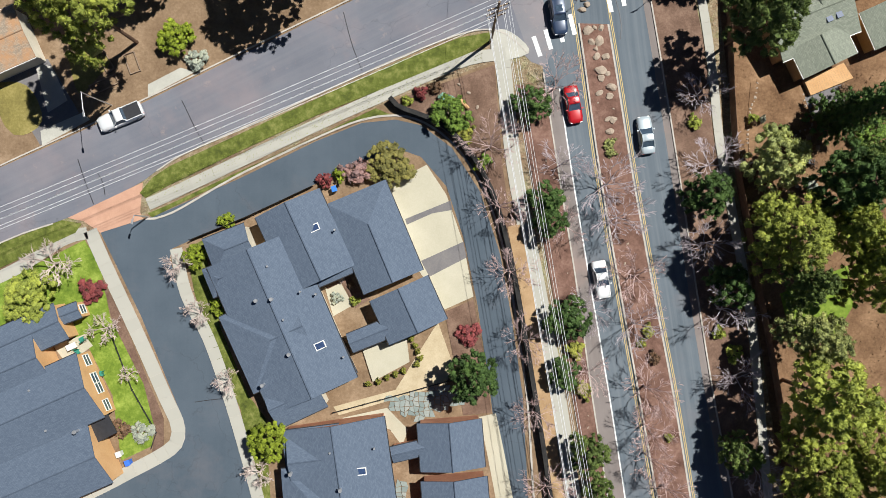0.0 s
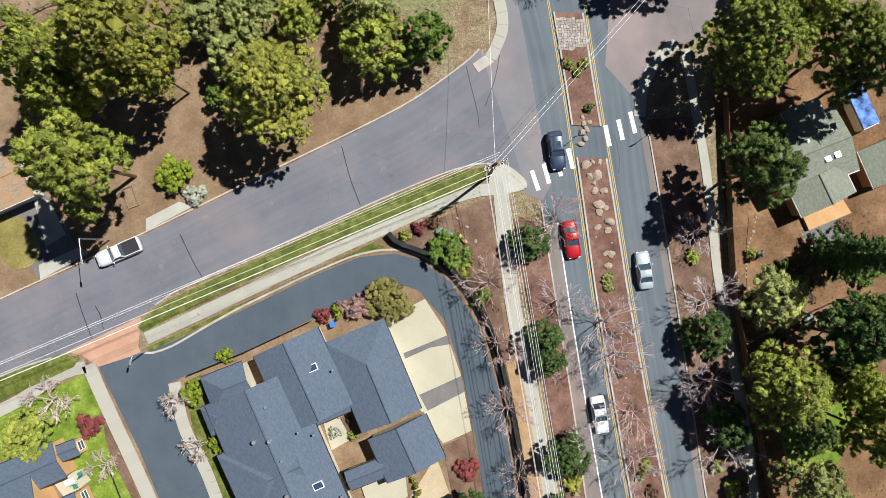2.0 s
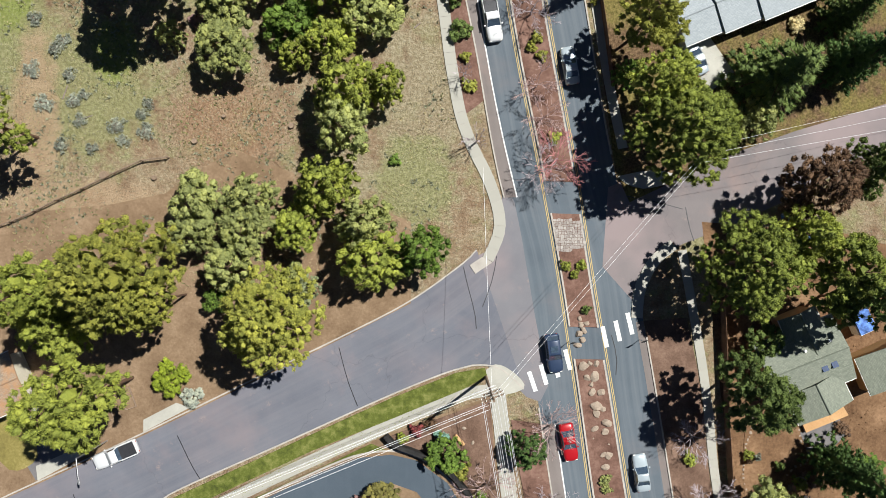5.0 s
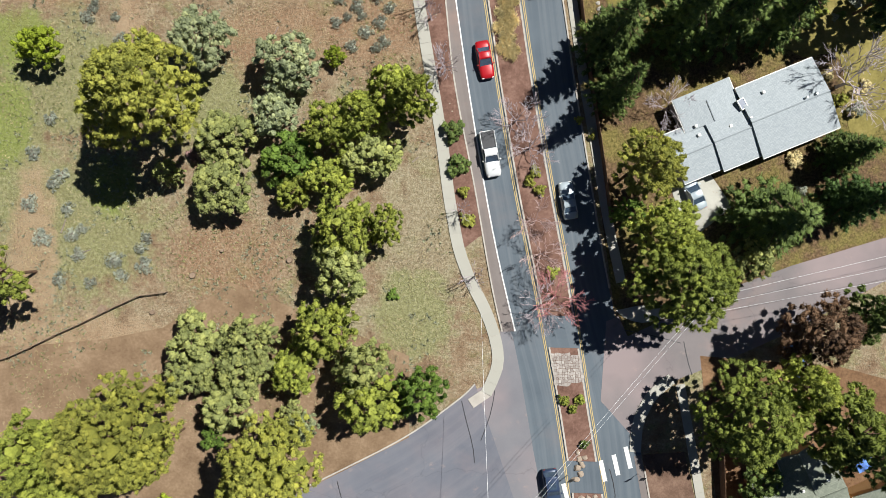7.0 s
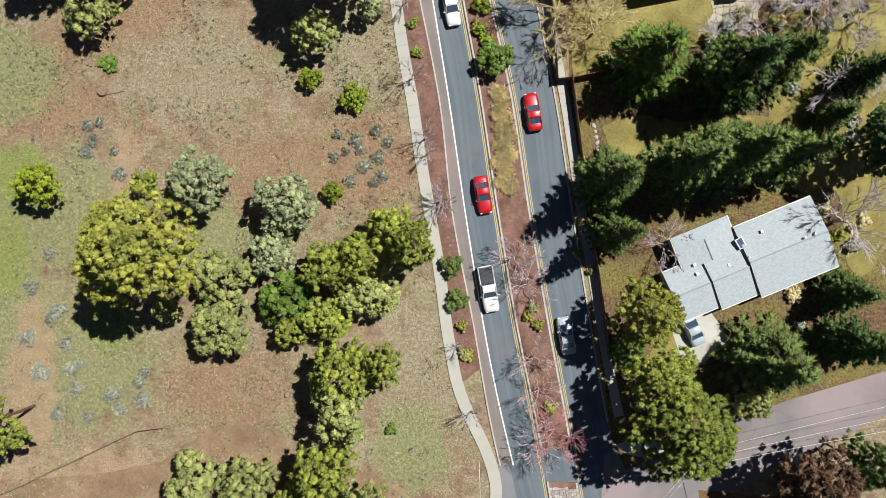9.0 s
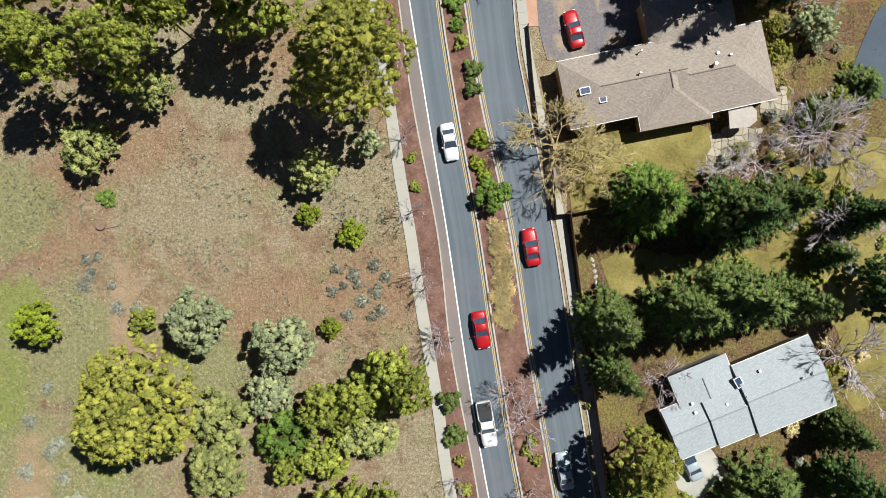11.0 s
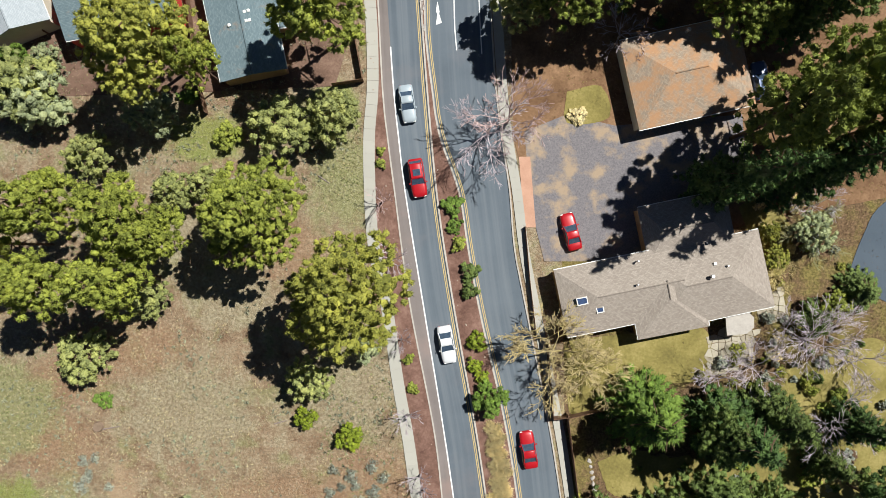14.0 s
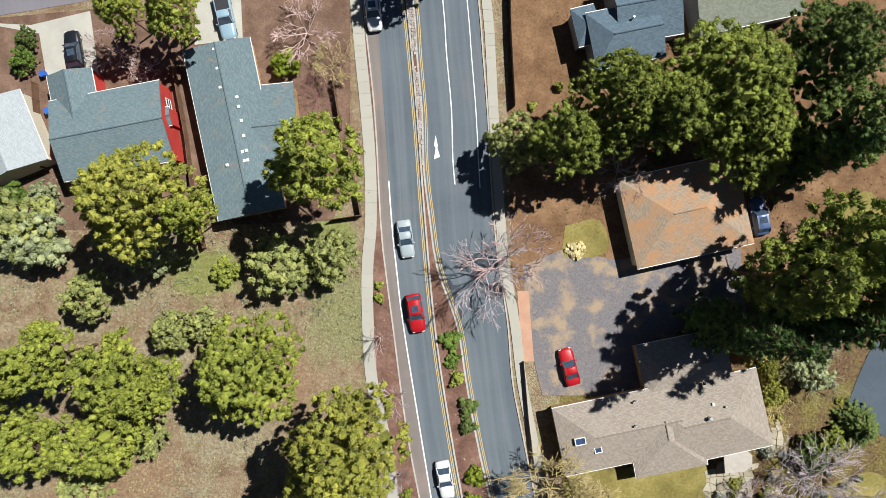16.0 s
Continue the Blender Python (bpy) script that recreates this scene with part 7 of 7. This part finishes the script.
vary = Nodes("varied flagstone")
rnd = vary.add("ShaderNodeObjectInfo").outputs["Random"]
M["flag"] = vary.done(vary.mix(vary.noise(4, 5), vary.ramp(rnd, [(0, (0.15, 0.20, 0.19)), (0.5, (0.27, 0.32, 0.30)), (1, (0.40, 0.40, 0.36))]), (0.20, 0.22, 0.21)), 0.85, 0, 0.2)
vary = Nodes("varied cobble")
rnd = vary.add("ShaderNodeObjectInfo").outputs["Random"]
M["cobble"] = vary.done(vary.mix(vary.noise(6, 5), vary.ramp(rnd, [(0, (0.26, 0.22, 0.20)), (0.5, (0.42, 0.38, 0.35)), (1, (0.58, 0.54, 0.50))]), (0.28, 0.25, 0.23)), 0.85, 0, 0.2)
vary = Nodes("varied tan flagstone")
rnd = vary.add("ShaderNodeObjectInfo").outputs["Random"]
M["flag_tan"] = vary.done(vary.mix(vary.noise(4, 5), vary.ramp(rnd, [(0, (0.30, 0.25, 0.18)), (0.5, (0.42, 0.37, 0.28)), (1, (0.54, 0.49, 0.39))]), (0.30, 0.27, 0.21)), 0.85, 0, 0.2)
flagstones([(-7.3, -18.6), (-3.5, -17.6), (0.4, -16.9), (2.6, -18.6), (2.4, -19.6), (-0.5, -19.9), (-3.0, -21.3), (-6.6, -20.0)], 0.62, M["flag"], "blue-green irregular flagstone patio", 0.12, 3)
flagstones([(-7.28, -29.33), (-4.83, -28.63), (-4.48, -31.43), (-7.28, -31.43)], 0.7, M["flag"], "blue-green irregular flagstone patio", 0.12, 4)
flagstones([(34.31, 105.85), (40.61, 106.34), (40.26, 102.49), (35.36, 100.39), (34.10, 100.39)], 0.85, M["flag_tan"], "irregular tan flagstone terrace", 0.12, 5)
flagstones([(40.61, 110.54), (43.41, 111.59), (44.11, 107.39), (40.96, 107.04)], 0.8, M["flag_tan"], "irregular tan flagstone terrace", 0.12, 6)
flagstones([(14.15, 45.27), (17.65, 45.06), (18.21, 41.56), (14.50, 41.21)], 0.34, M["cobble"], "cobbled nose of the median", 0.19, 7, "cobbled_median", 0.03)
for y0, y1, sd in ((142.5, 156.0, 8), (156.0, 170.0, 9)):
    rim = cut(offset(YELLOW_W, 0.5), y0, y1) + cut(offset(YELLOW_E, -0.5), y0, y1)[::-1]
    flagstones([(q.x, q.y) for q in rim], 0.33, M["cobble"], "narrow cobbled median between yellow lines", 0.21, sd, "cobbled_median", 0.03)

# ---- small yard things ----
slab("driveway", [(28.91, 65.84), (33.46, 67.94), (36.61, 63.39), (32.76, 60.24), (30.31, 61.64)], 0.07, M["concrete"], label="pale concrete drive before the garage", category="driveway")
slab("driveway", [(-55.89, 160.90), (-49.24, 160.55), (-41.89, 162.30), (-40.84, 154.60), (-47.14, 153.20), (-48.19, 159.50)], 0.06, M["concrete"], label="pale concrete drive", category="driveway")
slab("driveway", [(-28.94, 166.50), (-23.34, 166.50), (-22.99, 158.80), (-28.94, 158.10)], 0.06, M["concrete"], label="pale concrete drive", category="driveway")
slab("road_far", [(-74.09, 159.50), (-53.09, 161.74), (-43.29, 163.35), (-35.59, 165.10), (-35.59, 172.10), (-74.09, 172.10)], 0.05, M["street"], label="asphalt street beyond the houses", category="road")
slab("yard", [(-74.09, 159.50), (-29.29, 163.70), (-9.69, 177.70), (-9.69, 143.40), (-11.79, 136.40), (-27.54, 135.70), (-74.09, 134.30)], 0.03, M["soil"], label="brown soil gardens round the houses", category="yard")
slab("driveway", [(51.46, 112.29), (53.56, 117.89), (56.36, 122.09), (65.46, 126.29), (65.46, 107.39), (53.56, 110.89), (51.81, 109.49)], 0.06, M["drive"], label="curved dark asphalt drive", category="driveway", curve=True)
slab("patio", [(44.74, 18.77), (49.64, 20.52), (50.34, 18.42), (48.24, 16.32), (45.79, 15.97)], 0.06, M["wet"], label="grey gravel patio before the deck", category="patio")
slab("lawn", [(38.09, 20.52), (44.04, 20.52), (45.58, 16.67), (43.34, 13.87), (42.99, 11.07), (37.88, 10.37), (37.74, 16.67)], 0.05, M["yard"], label="dry tan lawn edged with stones", category="lawn")
slab("lawn", [(41.72, -5.53), (50.12, -2.03), (50.82, -6.93), (48.72, -10.43), (43.12, -11.13)], 0.05, M["fresh"], label="green lawn under pines", category="lawn")
er = random.Random(9)
edge = smoothed([(38.93, 20.52), (38.65, 18.77), (38.09, 17.37), (37.81, 15.27), (37.74, 13.17), (38.09, 11.77)], 0.5) + smoothed([(44.60, 19.12), (44.88, 17.72), (45.79, 16.53), (45.44, 14.92), (44.18, 14.57), (43.13, 13.52)], 0.5)
for i, q in enumerate(edge):
    rock(q.x, q.y, er.uniform(0.14, 0.24), 300 + i, label="small pale edging stone round the lawn", group="edging stones", z=0.06)
steps = smoothed([(19.67, 89.99), (20.02, 88.59), (20.16, 87.19), (20.30, 86.28), (20.51, 85.44)], 0.9)
for i, q in enumerate(steps):
    rock(q.x, q.y, 0.3, 400 + i, "pave", "pale stepping stone in the garden", "stepping stones", 0.04)


def bin_(x, y, color, label):
    bm = bmesh.new()
    loft(bm, [(0, [(-0.24, -0.26), (0.24, -0.26), (0.24, 0.26), (-0.24, 0.26)]), (0.9, [(-0.3, -0.32), (0.3, -0.32), (0.3, 0.32), (-0.3, 0.32)])])
    bmesh.ops.transform(bm, matrix=Matrix(((0, 1, 0, 0), (0, 0, 1, 0), (1, 0, 0, 0), (0, 0, 0, 1))), verts=bm.verts[:])
    root = tagged(new("wheelie_bin"), label, "bin")
    m = plain("bin plastic", color, 0.5)
    part("bin_body", bm, m, root)
    bm = bmesh.new()
    box(bm, (0.66, 0.72, 0.08), Matrix.Translation((0, 0, 0.95)), 0.03)
    part("lid", bm, m, root)
    root.matrix_basis = pose(x, y, 0.06, 0, 0, 20)


bin_(-47.35, 154.34, (0.02, 0.10, 0.45), "blue plastic wheelie bin beside the house")
bin_(-46.72, 149.75, (0.02, 0.12, 0.5), "blue plastic bin beside the fence")
bin_(-13.36, 7.38, (0.03, 0.18, 0.55), "blue plastic bin in the planting")
bin_(-39.81, -25.20, (0.6, 0.6, 0.58), "pale plastic bin beside the house")
bin_(-38.70, -26.24, (0.04, 0.15, 0.6), "blue garden chest beside the house")
bin_(-30.56, -8.98, (0.03, 0.03, 0.035), "black plastic wheelie bin beside the house")
bm = bmesh.new()
tr = [Vector(p) for p in [(48.95, 35.44), (51.14, 36.12), (53.05, 32.03), (50.80, 30.87)]]
ce = sum(tr, Vector((0, 0))) / 4
an = math.degrees(math.atan2(tr[1].y - tr[2].y, tr[1].x - tr[2].x))
trailer = tagged(new("camper_trailer"), "white and blue camper trailer under trees", "trailer")
box(bm, (4.9, 2.3, 1.9), pose(ce.x, ce.y, 1.35, 0, 0, an), 0.15)
part("trailer_body", bm, plain("trailer shell", (0.62, 0.66, 0.72), 0.35), trailer)
bm = bmesh.new()
box(bm, (4.7, 2.1, 0.05), pose(ce.x, ce.y, 2.33, 0, 0, an), 0.02)
part("tarpaulin", bm, plain("blue tarpaulin", (0.10, 0.20, 0.52), 0.75, spec=0.2, vary=0.7, scale=1.0), trailer, "blue tarpaulin roof cover")
for s in (-1, 1):
    bm = bmesh.new()
    d = Matrix.Rotation(radians(an), 4, "Z")
    p = d @ Vector((0, s * 1.1, 0))
    q = d @ Vector((0, s * 0.9, 0))
    tube(bm, (ce.x + p.x, ce.y + p.y, 0.35), (ce.x + q.x, ce.y + q.y, 0.35), 0.35, 0.35, 14)
    part("wheel", bm, M["dark"], trailer)
# fire pit with chairs
pit = tagged(new("fire_pit"), "round stone fire pit on the gravel", "fire pit")
fx, fy = 44.74, 12.58
for i in range(12):
    bm = bmesh.new()
    a = i * 30
    box(bm, (0.34, 0.22, 0.3), pose(fx + 0.7 * math.cos(radians(a)), fy + 0.7 * math.sin(radians(a)), 0.2, 0, 0, a + 90), 0.03)
    part("block", bm, M["stone"], pit)
for x, y, rz in ((45.09, 13.77, 180), (43.41, 12.16, 90), (46.21, 12.44, -90), (45.37, 10.76, 0)):
    ch = tagged(new("garden_chair"), "dark slatted garden chair beside the fire pit", "chair", "chairs round the fire pit")
    for nm, sz, m in (("seat", (0.6, 0.55, 0.06), pose(0, 0, 0.4)), ("backrest", (0.6, 0.06, 0.6), pose(0, -0.3, 0.7, 15)), ("armrest", (0.08, 0.6, 0.05), pose(0.33, 0, 0.58)), ("armrest", (0.08, 0.6, 0.05), pose(-0.33, 0, 0.58)),
                      ("leg", (0.06, 0.06, 0.42), pose(0.26, 0.24, 0.2)), ("leg", (0.06, 0.06, 0.42), pose(-0.26, 0.24, 0.2)), ("leg", (0.06, 0.06, 0.42), pose(0.26, -0.24, 0.2)), ("leg", (0.06, 0.06, 0.42), pose(-0.26, -0.24, 0.2))):
        bm = bmesh.new()
        box(bm, sz, m, 0.01)
        part(nm, bm, M["wood"] if rz else M["dark"], ch)
    ch.matrix_basis = pose(x, y, 0.03, 0, 0, rz)

# ---- ground cover ----
gr = random.Random(21)
for x, y, r in [(*p, 0.55) for p in [(-12.04, 88.94), (-9.80, 88.10), (-7.28, 89.29), (-12.39, 86.14), (-9.24, 86.98), (-8.68, 84.88), (-7.00, 86.14), (-6.44, 83.69), (-10.50, 83.20), (-7.49, 82.99), (-10.99, 86.84), (-5.74, 87.89), (-42.84, 89.99), (-42.14, 88.59), (-43.19, 86.84), (-42.49, 87.89), (-41.44, 90.34), (-39.69, 86.84), (-38.99, 84.04), (-36.54, 84.04)]] + \
               [(*p, 0.7) for p in [(-48.79, 59.54), (-44.94, 59.89), (-43.89, 60.59), (-44.24, 57.44), (-46.69, 54.29), (-42.84, 53.94), (-39.69, 56.74), (-38.99, 54.99), (-36.54, 58.14), (-36.19, 56.04), (-35.84, 59.54), (-50.19, 63.74), (-46.34, 67.24), (-47.39, 66.19), (-45.64, 63.04), (-49.84, 70.04), (-47.74, 74.24)]]:
    plant("sage", x, y, r * gr.uniform(1.0, 1.75), 0.6, SAGE)
for x, y in [(7.98, 93.91), (8.40, 92.79), (7.84, 91.59), (8.68, 90.55), (8.12, 89.50), (9.03, 88.45), (8.54, 87.40), (8.12, 85.30), (8.82, 84.39), (8.47, 83.20), (9.24, 82.28), (9.03, 86.34)]:
    plant("tussock", x, y, 0.95, 0.7, STRAW)

# raised beds, pipe and other garden things beside the side street
for x, y, l, w, rz in ((-38.43, 23.03, 2.6, 1.3, -70), (-41.93, 20.37, 3.6, 1.2, 25), (-41.93, 23.52, 3.4, 1.0, -60)):
    bed = tagged(new("raised_bed"), "weathered timber garden bed frame", "garden bed", "raised beds")
    for nm, sz, mm in (("board", (l, 0.1, 0.25), pose(0, w / 2, 0.12)), ("board", (l, 0.1, 0.25), pose(0, -w / 2, 0.12)), ("board", (0.1, w - 0.1, 0.25), pose(l / 2 - 0.05, 0, 0.12)), ("board", (0.1, w - 0.1, 0.25), pose(0.05 - l / 2, 0, 0.12))):
        bm = bmesh.new()
        box(bm, sz, mm, 0.01)
        part(nm, bm, M["wood"], bed)
    bed.matrix_basis = pose(x, y, 0.02, 0, 0, rz)
bm = bmesh.new()
x, y = 2.59, 17.92
tube(bm, (x - 0.55, y + 0.6, 0.3), (x + 0.55, y - 0.6, 0.3), 0.24, 0.24, 14)
tagged(part("clay_pipe", bm, M["orange"]), "orange clay pipe lying in the planting bed", "pipe")
plant("bush", 0.42, 18.15, 1.1, 1.2, (0.25, 0.42, 0.36), "turquoise-grey spreading shrub in the planting bed")
for x, y, r, c in ((2.87, 14.07, 1.3, YELLOW), (4.48, 10.22, 0.9, LIME), (5.32, 10.92, 0.8, GREEN), (-2.73, 19.32, 1.0, WINE), (-0.98, 20.02, 0.9, RUST), (-4.48, 18.27, 0.8, OLIVE)):
    plant("bush", x, y, r, 1.2, c, "low mixed shrub in the bark planting bed")

# grass tufts and stones strewn over the meadow
trng = np.random.default_rng(77)
def strewn(name, count, x0, x1, y0, y1, size, width, blades_each, colors, label, keep):
    p = np.stack((trng.uniform(x0, x1, count), trng.uniform(y0, y1, count), np.full(count, 0.01)), 1)
    p = p[[keep(q[0], q[1]) for q in p]]
    away = np.tile(np.array([[0.0, 0.0, 0.8]]), (len(p), 1))
    v, f = blades(p, away, blades_each, size, width, trng)
    ob = leafy(name, v, f, None)
    ob.color = (*colors, 1)
    return tagged(ob, label, "grass", "", "stuff")


def meadow(x, y):
    edge = np.interp(y, [q.y for q in WV], [q.x for q in WV]) - 1.0 if y > WV[0].y else 2.0 - max(0, 46 - y) * 0.3
    street = 0.44 * (x + 55) + 12.5 + 6
    return x < edge and y > max(street, 36) and noise.noise((x * 0.09, y * 0.09, 3.0)) + 0.5 * noise.noise((x * 0.4, y * 0.4, 1.0)) > -0.12


strewn("dry_grass", 30000, -62, 5, 30, 150, 0.30, 0.028, 6, (0.47, 0.40, 0.265), "dry straw tufts over the meadow", meadow)
strewn("green_grass", 12000, -62, 5, 30, 150, 0.32, 0.05, 6, (0.24, 0.26, 0.12), "grey-green tufts over the meadow", lambda x, y: meadow(x, y) and noise.noise((x * 0.05, y * 0.05, 9.0)) > -0.05)
strewn("low_scrub", 8000, -62, 5, 40, 150, 0.42, 0.05, 16, (0.34, 0.35, 0.27), "low grey scrub over the meadow", lambda x, y: meadow(x, y) and noise.noise((x * 0.16, y * 0.16, 14.0)) > 0.04)

# old stumps and fallen wood in the meadow
for x, y, r in ((-30.17, 54.85, 0.42), (-41.44, 50.65, 0.55), (-26.53, 57.93, 0.25), (-35.14, 50.30, 0.35), (-41.08, 94.23, 0.7), (-18.20, 56.74, 0.4)):
    bm = bmesh.new()
    tube(bm, (x, y, -0.05), (x, y, 0.4), r, r * 0.8, 11)
    tagged(part("stump", bm, M["wood"]), "old grey tree stump in the meadow", "stump")
for x, y, l, a in ((-46.20, 60.94, 1.8, 70), (-43.54, 57.79, 1.5, 20), (-39.54, 94.09, 2.2, 10), (-19.94, 84.99, 1.4, 60), (-18.54, 94.79, 1.6, 15), (-13.19, 124.85, 1.6, -35), (-20.16, 84.39, 0.9, 20), (-2.59, 69.20, 1.0, 40)):
    bm = bmesh.new()
    d = Vector((math.cos(radians(a)), math.sin(radians(a)), 0)) * l / 2
    tube(bm, Vector((x, y, 0.08)) - d, Vector((x, y, 0.1)) + d, 0.08, 0.05, 7)
    tagged(part("fallen_branch", bm, M["twig"]), "pale fallen branch on the meadow", "branch")

slab("planting_bed", [(-15.12, -4.13), (-12.04, -2.59), (-10.08, -5.53), (-9.03, -6.23), (-10.78, -7.28), (-12.53, -4.13), (-14.28, -4.97)], 0.07, M["soil"], label="dark soil bed in the courtyard", category="planting bed")
for x, y, r, c in ((-12.53, -3.78, 0.5, PINK), (-11.34, -4.48, 0.45, RUST), (-10.92, -6.37, 0.7, OLIVE), (-13.02, -6.09, 0.9, SAGE)):
    plant("bush", x, y, r, 0.9, c, "low shrub in the sheltered courtyard")


def wooded(x, y):
    lane = np.interp(y, [q.y for q in KERB_E], [q.x for q in KERB_E]) + 3.2
    return x > lane and not 39 < y < 62 and not (112 < y < 131 and x < 40)


strewn("needle_litter", 12000, 15, 58, -35, 165, 0.26, 0.035, 5, (0.27, 0.17, 0.10), "brown needles and dry stalks under the pines", wooded)
strewn("yard_grass", 6000, 15, 58, 60, 165, 0.24, 0.035, 6, (0.36, 0.31, 0.12), "dry yellow grass tufts in the gardens", lambda x, y: wooded(x, y) and noise.noise((x * 0.1, y * 0.1, 4.0)) > 0.0)
lg = strewn("lawn_grass", 9000, -38, 5, 5, 30, 0.12, 0.02, 6, (0.24, 0.27, 0.07), "green grass blades on the lawn strip", lambda x, y: abs((y - 6.5) - 0.437 * (x + 34.5) - 0.9) < 1.0 and x > -37)
lg.location.z = 0.13
# low planting along the verges of the avenue
vr = random.Random(31)
for i in range(70):
    y = vr.uniform(-28, 150)
    if 20 < y < 48:
        continue
    a, b = np.interp(y, [q.y for q in KERB_W], [q.x for q in KERB_W]), np.interp(y, [q.y for q in YELLOW_W], [q.x for q in YELLOW_W])
    c = np.interp(y, [q.y for q in YELLOW_E], [q.x for q in YELLOW_E])
    if c - b > 2.5 and i % 2:
        rock(vr.uniform(b + 0.8, c - 0.8), y, vr.uniform(0.07, 0.16), 500 + i, label="small stone on the median soil", group="small stones", z=0.15)
    else:
        rock(a - vr.uniform(0.5, 1.6), y, vr.uniform(0.07, 0.15), 500 + i, label="small stone on the verge soil", group="small stones", z=0.1)

# the large leafless tree beside the parking court
plant("bare", 9.44, 131.80, 5.20, 9.00, PINK, "large leafless tree with pinkish twigs beside the court")
# brush between the brown house and the curved drive, and in the shaded gardens
br = random.Random(44)
for x0, x1, y0, y1, n, t in ((33, 45, 93, 113, 26, 0), (40, 51, 98, 124, 34, 0), (46, 56, 86, 106, 22, 1), (12, 44, 144, 158, 18, 1), (44, 54, 60, 82, 14, 0), (24, 46, 84, 92, 14, 1), (36, 52, 2, 20, 14, 1), (34, 50, 128, 142, 12, 1), (17.5, 19.5, 70, 86, 8, 0)):
    for i in range(n):
        plant("bush", br.uniform(x0, x1), br.uniform(y0, y1), br.uniform(0.4, 1.1), br.uniform(0.6, 1.4), br.choice((OLIVE, YELLOW, SAGE, STRAW) if not t else (DARK, OLIVE, RUST, SAGE)), "low brushy shrub in the garden")

# terrace behind the tan house
slab("patio", [(-48.23, -11.97), (-44.38, -10.57), (-43.33, -11.97), (-46.48, -14.28)], 0.1, M["pale"], label="pale concrete terrace behind the tan house", category="patio")
slab("awning", [(-53.10, -22.80), (-51.19, -22.32), (-50.37, -24.16), (-52.28, -24.91)], 2.2, M["brick"], 2.1, label="faded red awning over the terrace", category="awning", kind="")
for dx, dy in ((-0.7, -0.7), (0.7, -0.7), (-0.7, 0.7), (0.7, 0.7)):
    bm = bmesh.new()
    tube(bm, (0, 0, 0), (0, 0, 2.1), 0.04, 0.04, 8)
    ob = part("awning_post", bm, M["metal"])
    ax, ay = -52.40, -23.92
    ob.matrix_basis = pose(ax + dx, ay + dy, 0)
    tagged(ob, "slim metal post under the awning", "post", "awning posts")
green = plain("green garden paint", (0.03, 0.22, 0.16), 0.5)
for x, y, rz in ((-44.52, -11.13, 30), (-45.08, -12.67, 200), (-42.07, -15.33, 100)):
    ch = tagged(new("garden_chair"), "green garden chair behind the tan house", "chair", "green garden chairs")
    for nm, sz, m in (("seat", (0.6, 0.55, 0.06), pose(0, 0, 0.4)), ("backrest", (0.6, 0.06, 0.6), pose(0, -0.3, 0.7, 15)), ("leg", (0.06, 0.06, 0.4), pose(0.26, 0.24, 0.2)), ("leg", (0.06, 0.06, 0.4), pose(-0.26, 0.24, 0.2)),
                      ("leg", (0.06, 0.06, 0.4), pose(0.26, -0.24, 0.2)), ("leg", (0.06, 0.06, 0.4), pose(-0.26, -0.24, 0.2))):
        bm = bmesh.new()
        box(bm, sz, m, 0.01)
        part(nm, bm, green, ch)
    ch.matrix_basis = pose(x, y, 0.1, 0, 0, rz)
bm = bmesh.new()
box(bm, (1.3, 0.7, 0.06), pose(0, 0, 0.72), 0.02)
tb = tagged(new("garden_table"), "white garden table on the terrace", "table")
part("tabletop", bm, M["trim"], tb)
for dx, dy in ((-0.55, -0.28), (0.55, -0.28), (-0.55, 0.28), (0.55, 0.28)):
    bm = bmesh.new()
    box(bm, (0.06, 0.06, 0.7), pose(dx, dy, 0.35))
    part("leg", bm, M["trim"], tb)
tb.matrix_basis = pose(-45.64, -11.97, 0.14, 0, 0, 25)
